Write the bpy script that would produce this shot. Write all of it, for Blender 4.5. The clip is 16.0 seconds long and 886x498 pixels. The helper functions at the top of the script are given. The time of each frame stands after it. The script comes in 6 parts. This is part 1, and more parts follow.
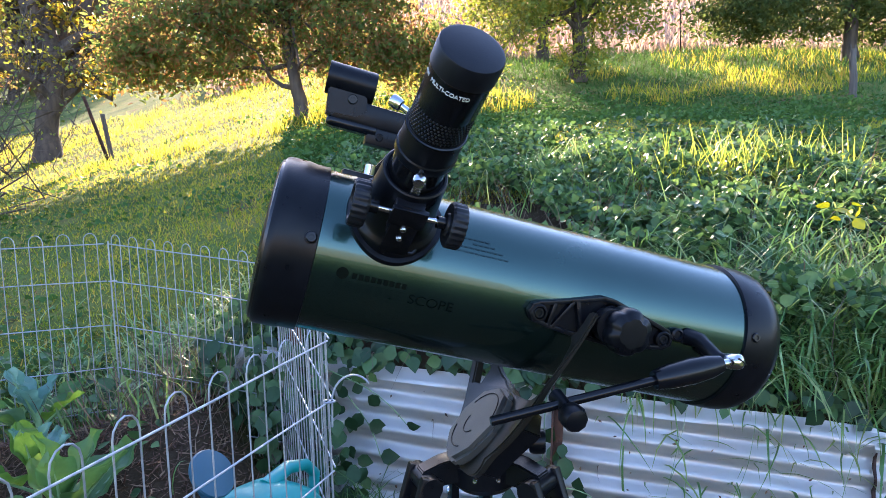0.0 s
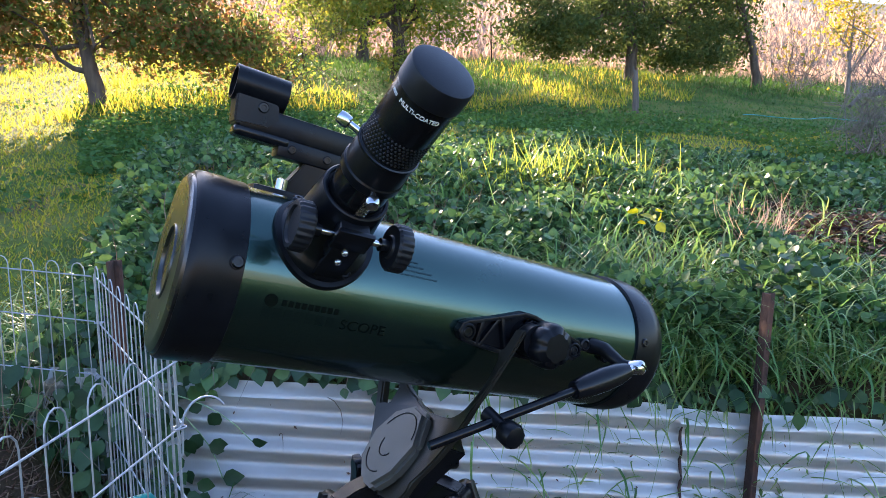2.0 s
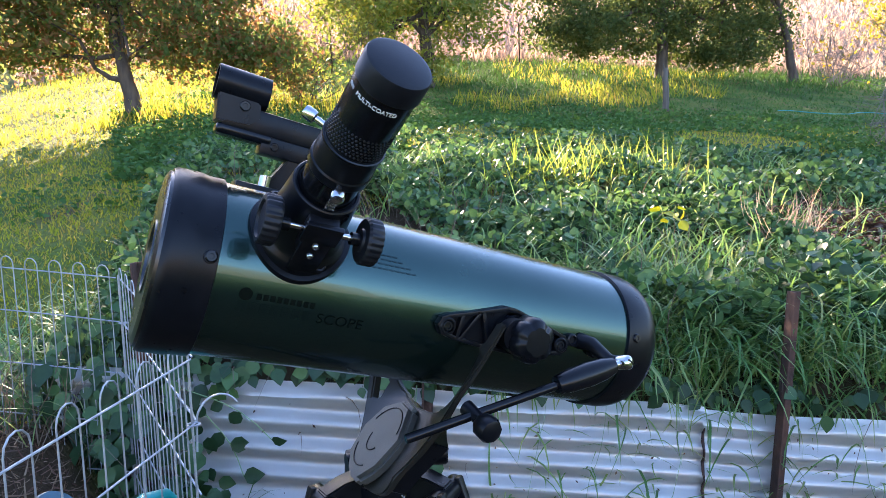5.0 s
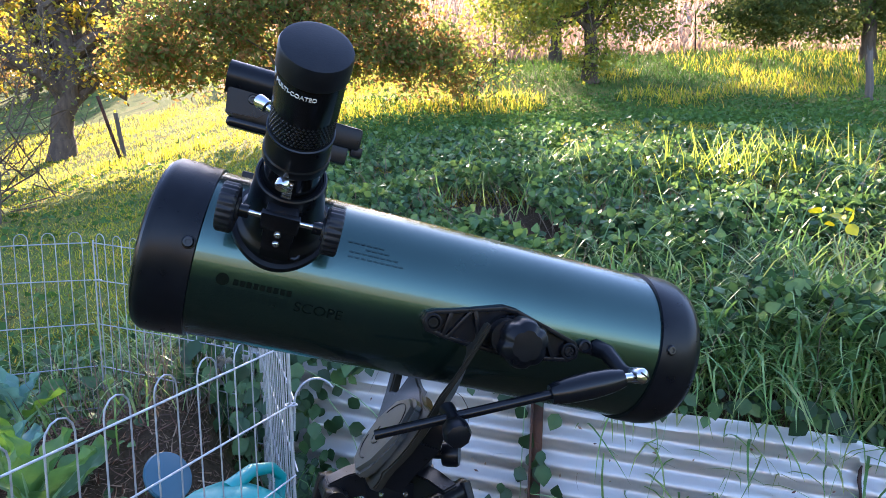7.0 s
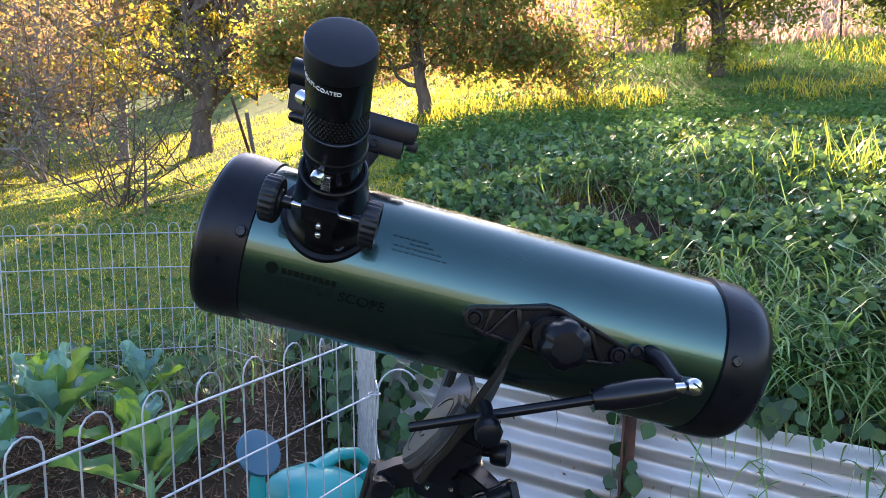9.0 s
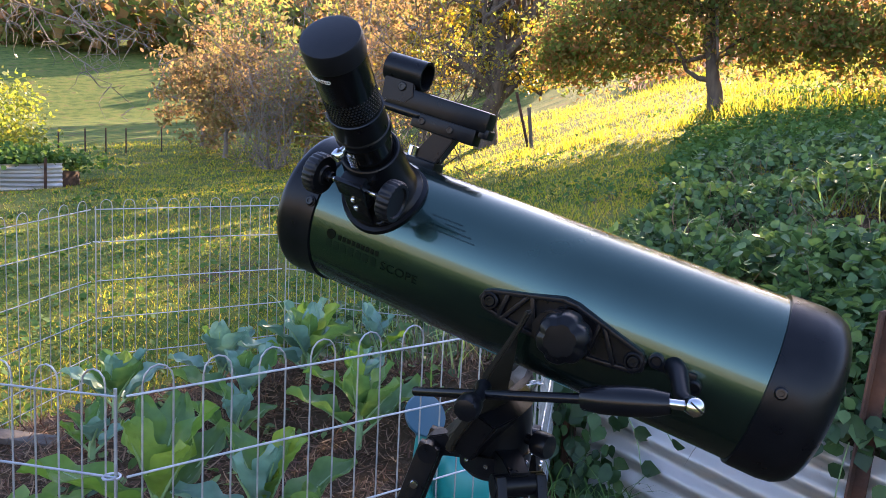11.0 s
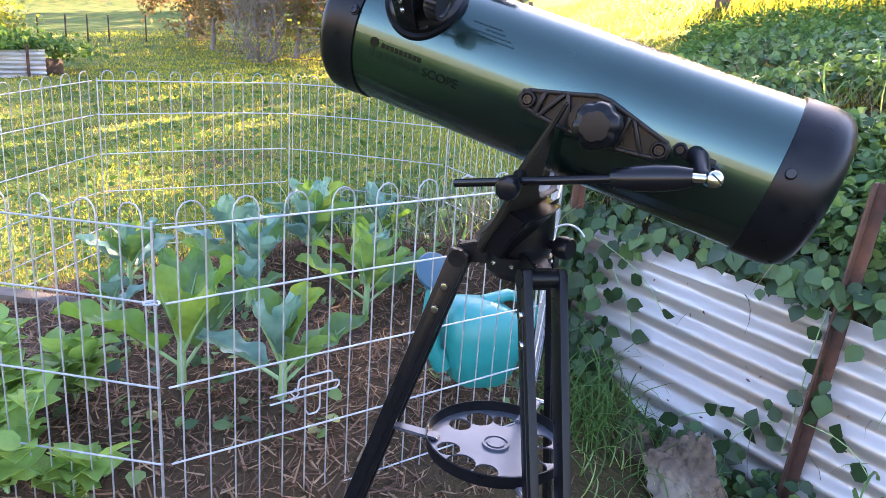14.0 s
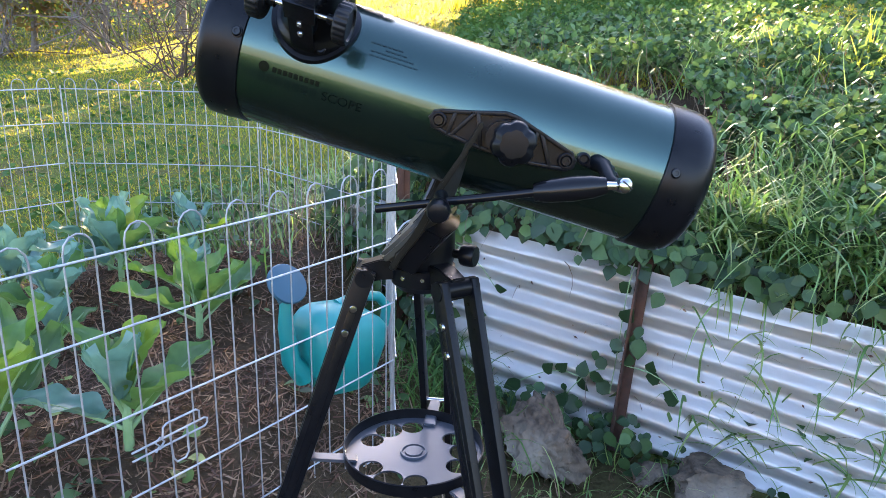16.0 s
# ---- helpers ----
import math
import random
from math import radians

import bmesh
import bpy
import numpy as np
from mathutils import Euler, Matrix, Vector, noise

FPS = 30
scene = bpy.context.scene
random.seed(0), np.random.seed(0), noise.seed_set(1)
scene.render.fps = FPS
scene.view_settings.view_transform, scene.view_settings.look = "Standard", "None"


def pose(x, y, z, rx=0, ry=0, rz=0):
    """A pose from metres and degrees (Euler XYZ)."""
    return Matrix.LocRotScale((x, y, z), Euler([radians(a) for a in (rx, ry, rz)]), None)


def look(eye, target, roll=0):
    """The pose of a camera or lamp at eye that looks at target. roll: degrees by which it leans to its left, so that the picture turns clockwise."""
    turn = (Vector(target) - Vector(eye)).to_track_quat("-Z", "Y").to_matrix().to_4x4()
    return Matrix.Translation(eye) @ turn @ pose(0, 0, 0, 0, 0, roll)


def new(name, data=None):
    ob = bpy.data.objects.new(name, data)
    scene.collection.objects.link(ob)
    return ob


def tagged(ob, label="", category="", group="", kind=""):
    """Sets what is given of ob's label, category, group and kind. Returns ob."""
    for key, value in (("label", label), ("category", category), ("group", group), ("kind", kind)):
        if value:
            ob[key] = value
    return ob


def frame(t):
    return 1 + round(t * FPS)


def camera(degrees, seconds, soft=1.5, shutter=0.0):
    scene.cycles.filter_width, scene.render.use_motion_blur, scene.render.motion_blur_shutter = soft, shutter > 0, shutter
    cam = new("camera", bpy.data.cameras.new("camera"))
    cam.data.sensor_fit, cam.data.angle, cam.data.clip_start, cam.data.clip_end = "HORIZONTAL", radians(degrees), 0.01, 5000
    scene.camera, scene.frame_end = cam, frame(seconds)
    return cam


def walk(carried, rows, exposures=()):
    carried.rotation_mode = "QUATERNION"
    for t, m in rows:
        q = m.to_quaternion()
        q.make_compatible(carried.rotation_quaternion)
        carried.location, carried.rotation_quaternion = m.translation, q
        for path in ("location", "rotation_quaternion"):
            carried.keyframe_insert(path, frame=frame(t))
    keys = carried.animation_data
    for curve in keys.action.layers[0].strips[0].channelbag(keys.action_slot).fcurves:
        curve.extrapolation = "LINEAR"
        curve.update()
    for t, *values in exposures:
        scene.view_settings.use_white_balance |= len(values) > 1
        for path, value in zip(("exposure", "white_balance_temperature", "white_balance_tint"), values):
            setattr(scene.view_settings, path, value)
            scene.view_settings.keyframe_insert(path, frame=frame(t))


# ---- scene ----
cam = camera(70.4, 16.0, soft=0.85)
METRES, EYE, TILT, LEAN, TURN = 1.0, 0.85, -5.0, 2.0, 0.0
ROWS = [
    (0.0, 0.0, 0.0, 0.0, -0.0, 0.0, 0.0),
    (0.5, -0.0589, 0.0228, 0.0031, -7.11, -0.06, 0.23),
    (1.0, -0.0528, 0.0282, 0.0079, -12.92, -0.18, 0.32),
    (1.5, -0.0625, 0.0237, 0.0157, -15.41, -0.16, 0.42),
    (2.0, -0.0812, 0.0239, 0.0166, -16.39, -0.17, 0.66),
    (2.5, -0.0893, 0.0275, 0.0161, -17.02, -0.18, 0.92),
    (3.0, -0.0892, 0.0273, 0.0175, -17.6, -0.14, 1.1),
    (5.5, -0.0075, 0.0113, 0.0036, -9.8, 0.11, 1.08),
    (6.0, 0.0391, 0.0289, -0.0008, -3.99, 0.14, 0.47),
    (6.5, 0.0787, 0.0294, 0.0045, -0.85, 0.11, -0.1),
    (7.0, 0.0917, 0.0185, 0.0046, 1.27, 0.08, -0.57),
    (7.5, 0.1128, 0.0064, 0.0004, 3.26, 0.01, -1.03),
    (8.0, 0.1339, -0.003, -0.0009, 5.22, -0.07, -1.33),
    (8.5, 0.1249, 0.0088, 0.0021, 7.05, -0.22, -1.55),
    (9.0, 0.1417, 0.0282, 0.0043, 11.42, -0.43, -2.17),
    (9.5, 0.2384, 0.0523, -0.0036, 18.95, -0.76, -4.21),
    (10.0, 0.2685, 0.0616, 0.009, 26.23, -1.71, -5.36),
    (12.5, 0.3983, 0.0995, -0.0164, 42.65, -5.33, -8.81),
    (13.0, 0.3577, 0.0695, -0.0411, 41.72, -8.5, -8.78),
    (13.5, 0.3462, 0.0448, -0.0661, 38.69, -10.62, -8.69),
    (14.0, 0.3312, 0.0203, -0.0775, 35.88, -11.48, -8.64),
    (14.5, 0.3374, 0.0238, -0.0734, 34.35, -11.88, -8.8),
    (15.0, 0.2737, 0.0088, -0.0688, 28.77, -11.24, -7.26),
    (15.5, 0.2207, -0.0206, -0.0619, 20.34, -10.62, -5.27),
    (16.0, 0.2306, -0.0236, -0.0592, 16.49, -10.53, -4.87),
]
walk(cam, [(t, pose(0, 0, EYE, TILT, LEAN, TURN) @ pose(METRES * x, METRES * y, METRES * z, 90 + pitch, roll, yaw)) for t, x, y, z, yaw, pitch, roll in ROWS], exposures=[(0, 2.88, 5650, 21), (2.5, 2.63, 5700, 18), (6, 2.9, 5650, 21), (10, 2.8, 6200, 21), (12.5, 2.55, 6350, 34), (13, 2.95, 5900, 28), (14, 3.65, 6500, 28), (14.5, 3.55, 6500, 26), (15, 3.42, 6500, 23), (16, 3.35, 6300, 21)])

# ---- world, sun ----
SUN_AZ, SUN_EL = -8.0, 27.0          # degrees: clockwise from +y, above the horizon
world = bpy.data.worlds.new("sky")
scene.world = world
world.use_nodes = True
wn = world.node_tree.nodes
sky = wn.new("ShaderNodeTexSky")
sky.sky_type = "NISHITA"
sky.sun_disc = False
sky.sun_elevation = radians(SUN_EL)
sky.sun_rotation = radians(SUN_AZ)
world.node_tree.links.new(sky.outputs[0], wn["Background"].inputs[0])
wn["Background"].inputs[1].default_value = 0.118
sun = new("sun", bpy.data.lights.new("sun", "SUN"))
sun.data.energy = 5.0
sun.data.angle = radians(0.6)
sun.data.color = (1.0, 0.77, 0.46)
_d = Vector((math.sin(radians(SUN_AZ)) * math.cos(radians(SUN_EL)), math.cos(radians(SUN_AZ)) * math.cos(radians(SUN_EL)), math.sin(radians(SUN_EL))))
sun.matrix_world = look(_d * 50, (0, 0, 0))

# ---- materials ----
rng = np.random.default_rng(7)


def nodes_of(m):
    m.use_nodes = True
    nt = m.node_tree
    return nt, nt.nodes, nt.links, nt.nodes["Principled BSDF"]


def ramp(n, stops):
    r = n.new("ShaderNodeValToRGB")
    el = r.color_ramp.elements
    while len(el) < len(stops):
        el.new(0.5)
    for e, (p, c) in zip(el, stops):
        e.position, e.color = p, (*c, 1)
    return r


def solid(name, c1, c2=None, rough=0.5, metal=0.0, scale=30.0, bump=0.0, bscale=None, coat=0.0, stretch=(1, 1, 1), stain=None, spec=0.5):
    """A surface with two scales of variation between c1 and c2, and fine relief."""
    m = bpy.data.materials.new(name)
    nt, n, l, b = nodes_of(m)
    tc = n.new("ShaderNodeTexCoord")
    mp = n.new("ShaderNodeMapping")
    mp.inputs["Scale"].default_value = stretch
    l.new(tc.outputs["Object"], mp.inputs[0])
    c2 = c2 or tuple(v * 0.75 for v in c1)
    n1 = n.new("ShaderNodeTexNoise")
    n1.inputs["Scale"].default_value, n1.inputs["Detail"].default_value = scale, 6
    l.new(mp.outputs[0], n1.inputs["Vector"])
    r = ramp(n, [(0.3, c1), (0.7, c2)])
    l.new(n1.outputs[0], r.inputs[0])
    out = r.outputs[0]
    if stain:
        n2 = n.new("ShaderNodeTexNoise")
        n2.inputs["Scale"].default_value, n2.inputs["Detail"].default_value = scale * 0.12, 8
        l.new(tc.outputs["Object"], n2.inputs["Vector"])
        r2 = ramp(n, [(0.48, (0, 0, 0)), (0.68, (1, 1, 1))])
        l.new(n2.outputs[0], r2.inputs[0])
        mx = n.new("ShaderNodeMixRGB")
        mx.inputs[2].default_value = (*stain, 1)
        l.new(r2.outputs[0], mx.inputs[0])
        l.new(out, mx.inputs[1])
        out = mx.outputs[0]
    l.new(out, b.inputs["Base Color"])
    b.inputs["Metallic"].default_value = metal
    b.inputs["Specular IOR Level"].default_value = spec
    rr = n.new("ShaderNodeMapRange")
    rr.inputs[3].default_value, rr.inputs[4].default_value = max(rough - 0.08, 0.03), min(rough + 0.08, 1)
    l.new(n1.outputs[0], rr.inputs[0])
    l.new(rr.outputs[0], b.inputs["Roughness"])
    b.inputs["Coat Weight"].default_value = coat
    if bump:
        n3 = n.new("ShaderNodeTexNoise")
        n3.inputs["Scale"].default_value, n3.inputs["Detail"].default_value = bscale or scale * 4, 4
        l.new(mp.outputs[0], n3.inputs["Vector"])
        bp = n.new("ShaderNodeBump")
        bp.inputs["Strength"].default_value, bp.inputs["Distance"].default_value = bump, 0.004
        l.new(n3.outputs[0], bp.inputs["Height"])
        l.new(bp.outputs[0], b.inputs["Normal"])
    return m


def leafy(name, cols, rough=0.5, through_light=0.4, glow=None, spec=0.4):
    """Leaves: each island its own tint; light passes through them."""
    m = bpy.data.materials.new(name)
    nt, n, l, b = nodes_of(m)
    g = n.new("ShaderNodeNewGeometry")
    r = ramp(n, [(i / (len(cols) - 1), c) for i, c in enumerate(cols)])
    l.new(g.outputs["Random Per Island"], r.inputs[0])
    tc = n.new("ShaderNodeTexCoord")
    nz = n.new("ShaderNodeTexNoise")
    nz.inputs["Scale"].default_value, nz.inputs["Detail"].default_value = 45, 3
    l.new(tc.outputs["Object"], nz.inputs["Vector"])
    hv = n.new("ShaderNodeHueSaturation")
    vr = n.new("ShaderNodeMapRange")
    vr.inputs[3].default_value, vr.inputs[4].default_value = 0.7, 1.3
    l.new(nz.outputs[0], vr.inputs[0])
    l.new(vr.outputs[0], hv.inputs["Value"])
    l.new(r.outputs[0], hv.inputs["Color"])
    l.new(hv.outputs[0], b.inputs["Base Color"])
    b.inputs["Roughness"].default_value = rough
    b.inputs["Specular IOR Level"].default_value = spec
    t = n.new("ShaderNodeBsdfTranslucent")
    hs = n.new("ShaderNodeHueSaturation")
    hs.inputs["Hue"].default_value, hs.inputs["Saturation"].default_value, hs.inputs["Value"].default_value = 0.47, 1.1, 2.6
    l.new(hv.outputs[0], hs.inputs["Color"])
    l.new(hs.outputs[0], t.inputs[0])
    mx = n.new("ShaderNodeMixShader")
    mx.inputs[0].default_value = through_light
    l.new(b.outputs[0], mx.inputs[1])
    l.new(t.outputs[0], mx.inputs[2])
    l.new(mx.outputs[0], n["Material Output"].inputs["Surface"])
    return m


# black plastics and metals of the telescope
BLACK = solid("black_plastic", (0.0030, 0.0034, 0.0048), (0.0050, 0.0056, 0.0074), rough=0.30, scale=90, bump=0.04, bscale=900, spec=0.16)
SATIN = solid("satin_black", (0.0030, 0.0034, 0.0048), (0.0048, 0.0052, 0.0068), rough=0.24, scale=60, spec=0.24)
RUBBER = solid("ribbed_rubber", (0.0050, 0.0056, 0.0078), (0.0085, 0.0092, 0.0115), rough=0.42, scale=120, bump=0.04, bscale=900, spec=0.22)
CHROME = solid("chrome", (0.52, 0.52, 0.53), (0.42, 0.42, 0.43), rough=0.16, metal=1.0, scale=40)
ZINC = solid("zinc_wire", (0.42, 0.44, 0.47), (0.28, 0.30, 0.33), rough=0.45, metal=0.6, scale=60, bump=0.1)
WIRE = solid("dull_wire", (0.38, 0.385, 0.39), (0.25, 0.25, 0.255), rough=0.45, metal=0.5, scale=60)
GREY = solid("olive_grey_plastic", (0.052, 0.051, 0.045), (0.043, 0.042, 0.037), rough=0.42, scale=40, bump=0.06, bscale=700)
OLIVE = solid("dark_olive_plastic", (0.015, 0.014, 0.011), (0.011, 0.0105, 0.009), rough=0.40, scale=40, bump=0.06, bscale=700, spec=0.35)
TRAYM = solid("dark_painted_steel", (0.075, 0.083, 0.10), (0.05, 0.056, 0.07), rough=0.33, metal=0.3, scale=9)
GREEN = solid("green_lacquer", (0.026, 0.056, 0.049), (0.031, 0.064, 0.056), rough=0.24, metal=0.92, scale=14, coat=0.45, bump=0.02, bscale=500)
FADED = solid("faded_print", (0.016, 0.036, 0.032), rough=0.26, metal=0.85, scale=14, coat=0.35)
INK = solid("dark_print", (0.003, 0.006, 0.005), rough=0.3, metal=0.4, scale=14, spec=0.2)
WHITEINK = solid("white_print", (0.75, 0.75, 0.73), rough=0.5)
IRON = solid("weathered_galvanised_sheet", (0.79, 0.775, 0.75), (0.67, 0.66, 0.645), rough=0.40, metal=0.5, scale=7, bump=0.08, bscale=60, stretch=(0.5, 1, 1), stain=(0.58, 0.53, 0.46))
RUST = solid("rusty_steel", (0.060, 0.026, 0.017), (0.028, 0.016, 0.012), rough=0.8, metal=0.2, scale=35, bump=0.5, stain=(0.13, 0.055, 0.028))
TEAL = solid("teal_polythene", (0.002, 0.200, 0.195), (0.002, 0.165, 0.16), rough=0.42, scale=8, bump=0.03)
BLUE = solid("faded_blue_polythene", (0.010, 0.062, 0.100), (0.008, 0.050, 0.080), rough=0.45, scale=9)
SOIL = solid("garden_soil", (0.035, 0.020, 0.013), (0.075, 0.042, 0.026), rough=0.95, scale=22, bump=0.9, bscale=70, stain=(0.055, 0.026, 0.015))
STRAW = leafy("mulch_straw", [(0.075, 0.036, 0.020), (0.115, 0.061, 0.034), (0.215, 0.145, 0.085), (0.088, 0.039, 0.021), (0.052, 0.028, 0.017)], rough=0.8, through_light=0.05)
ROCK = solid("granite_rock", (0.140, 0.105, 0.075), (0.034, 0.028, 0.022), rough=0.95, scale=34, bump=1.0, bscale=90, stain=(0.20, 0.17, 0.13), spec=0.15)
RENDER = solid("unseen_wall_render", (0.32, 0.29, 0.25), (0.26, 0.235, 0.20), rough=0.9, scale=6, bump=0.4, bscale=80)
BARK = solid("tree_bark", (0.10, 0.07, 0.048), (0.045, 0.032, 0.024), rough=0.9, scale=14, bump=0.9, stretch=(1, 1, 0.25))
TWIG = solid("grey_twig", (0.20, 0.165, 0.145), (0.11, 0.09, 0.08), rough=0.85, scale=30)
WOOD = solid("grey_weathered_wood", (0.11, 0.090, 0.074), (0.055, 0.045, 0.038), rough=0.85, scale=18, bump=0.6, stretch=(1, 1, 0.1))
LITTER = leafy("fallen_leaf", [(0.045, 0.026, 0.017), (0.075, 0.040, 0.024), (0.11, 0.075, 0.050), (0.050, 0.026, 0.016)], rough=0.8, through_light=0.05)
TUFT = leafy("tuft_blade", [(0.100, 0.165, 0.026), (0.160, 0.220, 0.036), (0.230, 0.250, 0.052), (0.120, 0.185, 0.032)], rough=0.5, through_light=0.5, spec=0.3)
IVY = leafy("bramble_leaf", [(0.017, 0.044, 0.018), (0.032, 0.076, 0.027), (0.056, 0.120, 0.038), (0.098, 0.168, 0.050), (0.040, 0.086, 0.031)], rough=0.45, through_light=0.25, spec=0.28)
IVYDARK = leafy("creeper_leaf", [(0.014, 0.038, 0.015), (0.022, 0.050, 0.020), (0.036, 0.082, 0.028), (0.065, 0.125, 0.040)], rough=0.45, through_light=0.25, spec=0.3)
BLADE = leafy("grass_blade", [(0.048, 0.114, 0.030), (0.077, 0.172, 0.045), (0.120, 0.226, 0.064), (0.190, 0.238, 0.078), (0.062, 0.140, 0.040)], rough=0.38, through_light=0.36, spec=0.5)
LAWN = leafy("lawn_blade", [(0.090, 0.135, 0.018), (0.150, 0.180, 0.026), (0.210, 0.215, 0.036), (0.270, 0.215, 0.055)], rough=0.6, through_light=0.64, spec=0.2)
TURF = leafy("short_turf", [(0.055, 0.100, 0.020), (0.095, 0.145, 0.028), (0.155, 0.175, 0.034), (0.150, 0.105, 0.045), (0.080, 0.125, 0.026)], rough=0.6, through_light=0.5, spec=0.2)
# lawn green with the trees' shade in its colour; weeds use it too
LAWNDARK = leafy("shaded_grass_and_weeds", [(0.030, 0.075, 0.020), (0.045, 0.10, 0.025), (0.06, 0.12, 0.032)], rough=0.65, through_light=0.22, spec=0.12)
DRYGRASS = leafy("dry_grass", [(0.26, 0.19, 0.12), (0.35, 0.27, 0.18), (0.20, 0.14, 0.10), (0.31, 0.26, 0.16)], rough=0.8, through_light=0.42)
CABBAGE = leafy("cabbage_leaf", [(0.036, 0.095, 0.025), (0.080, 0.172, 0.029), (0.052, 0.120, 0.042), (0.130, 0.220, 0.036)], rough=0.42, through_light=0.30, spec=0.35)
CABBAGEBLUE = leafy("cabbage_leaf_waxy", [(0.075, 0.160, 0.125), (0.110, 0.210, 0.170), (0.058, 0.138, 0.090)], rough=0.36, through_light=0.15, spec=0.4)
PEA = leafy("pea_leaf", [(0.095, 0.190, 0.050), (0.150, 0.260, 0.065), (0.120, 0.225, 0.075)], rough=0.45, through_light=0.35, spec=0.3)
HUSK = leafy("dry_husk", [(0.11, 0.085, 0.058), (0.16, 0.125, 0.085), (0.085, 0.062, 0.044)], rough=0.85, through_light=0.12, spec=0.1)
STALK = solid("pale_green_stalk", (0.16, 0.28, 0.11), (0.22, 0.34, 0.16), rough=0.5, scale=40)
CYPRESS = leafy("cypress_foliage", [(0.050, 0.090, 0.026), (0.075, 0.118, 0.034), (0.100, 0.125, 0.038), (0.140, 0.115, 0.042), (0.175, 0.105, 0.044), (0.060, 0.100, 0.030)], rough=0.7, through_light=0.55, spec=0.15)
PINE = leafy("pine_foliage", [(0.036, 0.058, 0.020), (0.056, 0.084, 0.026), (0.078, 0.092, 0.030)], rough=0.7, through_light=0.45, spec=0.15)
AUTUMN = leafy("yellowing_leaf", [(0.15, 0.15, 0.02), (0.24, 0.20, 0.025), (0.10, 0.13, 0.025), (0.30, 0.22, 0.03)], rough=0.5, through_light=0.5)
SCRUB = leafy("scrub_leaf", [(0.082, 0.080, 0.028), (0.120, 0.105, 0.038), (0.150, 0.112, 0.048), (0.100, 0.072, 0.038)], rough=0.7, through_light=0.5, spec=0.15)
FRESH = leafy("fresh_leaf", [(0.070, 0.110, 0.020), (0.112, 0.150, 0.030), (0.168, 0.170, 0.030)], rough=0.5, through_light=0.45)
GOLD = leafy("yellow_leaf", [(0.35, 0.33, 0.03), (0.25, 0.30, 0.03)], rough=0.45, through_light=0.45)


def ground_material():
    m = bpy.data.materials.new("turf_and_earth")
    nt, n, l, b = nodes_of(m)
    tc = n.new("ShaderNodeTexCoord")
    a = n.new("ShaderNodeTexNoise")
    a.inputs["Scale"].default_value, a.inputs["Detail"].default_value = 1.3, 9
    l.new(tc.outputs["Object"], a.inputs["Vector"])
    r = ramp(n, [(0.3, (0.040, 0.060, 0.014)), (0.48, (0.078, 0.108, 0.022)), (0.60, (0.112, 0.120, 0.028)), (0.72, (0.085, 0.062, 0.034))])
    l.new(a.outputs[0], r.inputs[0])
    f = n.new("ShaderNodeTexNoise")
    f.inputs["Scale"].default_value, f.inputs["Detail"].default_value = 40, 4
    l.new(tc.outputs["Object"], f.inputs["Vector"])
    mx = n.new("ShaderNodeMixRGB")
    mx.blend_type, mx.inputs[0].default_value = "OVERLAY", 0.6
    l.new(r.outputs[0], mx.inputs[1])
    l.new(f.outputs[0], mx.inputs[2])
    # the dry hay meadow far up the hill, and the earth of the terrace
    at = n.new("ShaderNodeAttribute")
    at.attribute_name = "cover"
    sp = n.new("ShaderNodeSeparateColor")
    l.new(at.outputs["Color"], sp.inputs[0])
    hay = n.new("ShaderNodeMixRGB")
    hay.inputs[2].default_value = (0.34, 0.25, 0.18, 1)
    l.new(sp.outputs[0], hay.inputs[0])
    l.new(mx.outputs[0], hay.inputs[1])
    earth = n.new("ShaderNodeMixRGB")
    earth.inputs[2].default_value = (0.045, 0.028, 0.018, 1)
    l.new(sp.outputs[1], earth.inputs[0])
    l.new(hay.outputs[0], earth.inputs[1])
    l.new(earth.outputs[0], b.inputs["Base Color"])
    b.inputs["Roughness"].default_value = 0.95
    b.inputs["Specular IOR Level"].default_value = 0.1
    bp = n.new("ShaderNodeBump")
    bp.inputs["Strength"].default_value, bp.inputs["Distance"].default_value = 0.8, 0.03
    l.new(f.outputs[0], bp.inputs["Height"])
    l.new(bp.outputs[0], b.inputs["Normal"])
    return m


GROUND = ground_material()


# ---- mesh helpers ----
def mesh_np(name, verts, faces, material):
    """A mesh from arrays: verts (n, 3), faces (m, k)."""
    me = bpy.data.meshes.new(name)
    verts, faces = np.asarray(verts, np.float32), np.asarray(faces, np.int32)
    me.vertices.add(len(verts))
    me.vertices.foreach_set("co", verts.ravel())
    me.loops.add(faces.size)
    me.loops.foreach_set("vertex_index", faces.ravel())
    me.polygons.add(len(faces))
    me.polygons.foreach_set("loop_start", np.arange(0, faces.size, faces.shape[1], dtype=np.int32))
    me.polygons.foreach_set("use_smooth", np.ones(len(faces), bool))
    me.update(calc_edges=True)
    me.materials.append(material)
    return me


def scatter(name, template, faces, places, frames, sizes, material):
    """Many copies of one small template (leaf, blade) joined into one mesh. frames: (n, 3, 3), columns are the copy's axes."""
    tv = np.asarray(template, float)
    v = np.einsum("nij,kj->nki", frames, tv) * sizes[:, None, None] + places[:, None, :]
    f = np.asarray(faces)[None] + (np.arange(len(places)) * len(tv))[:, None, None]
    return mesh_np(name, v.reshape(-1, 3), f.reshape(-1, f.shape[-1]), material)


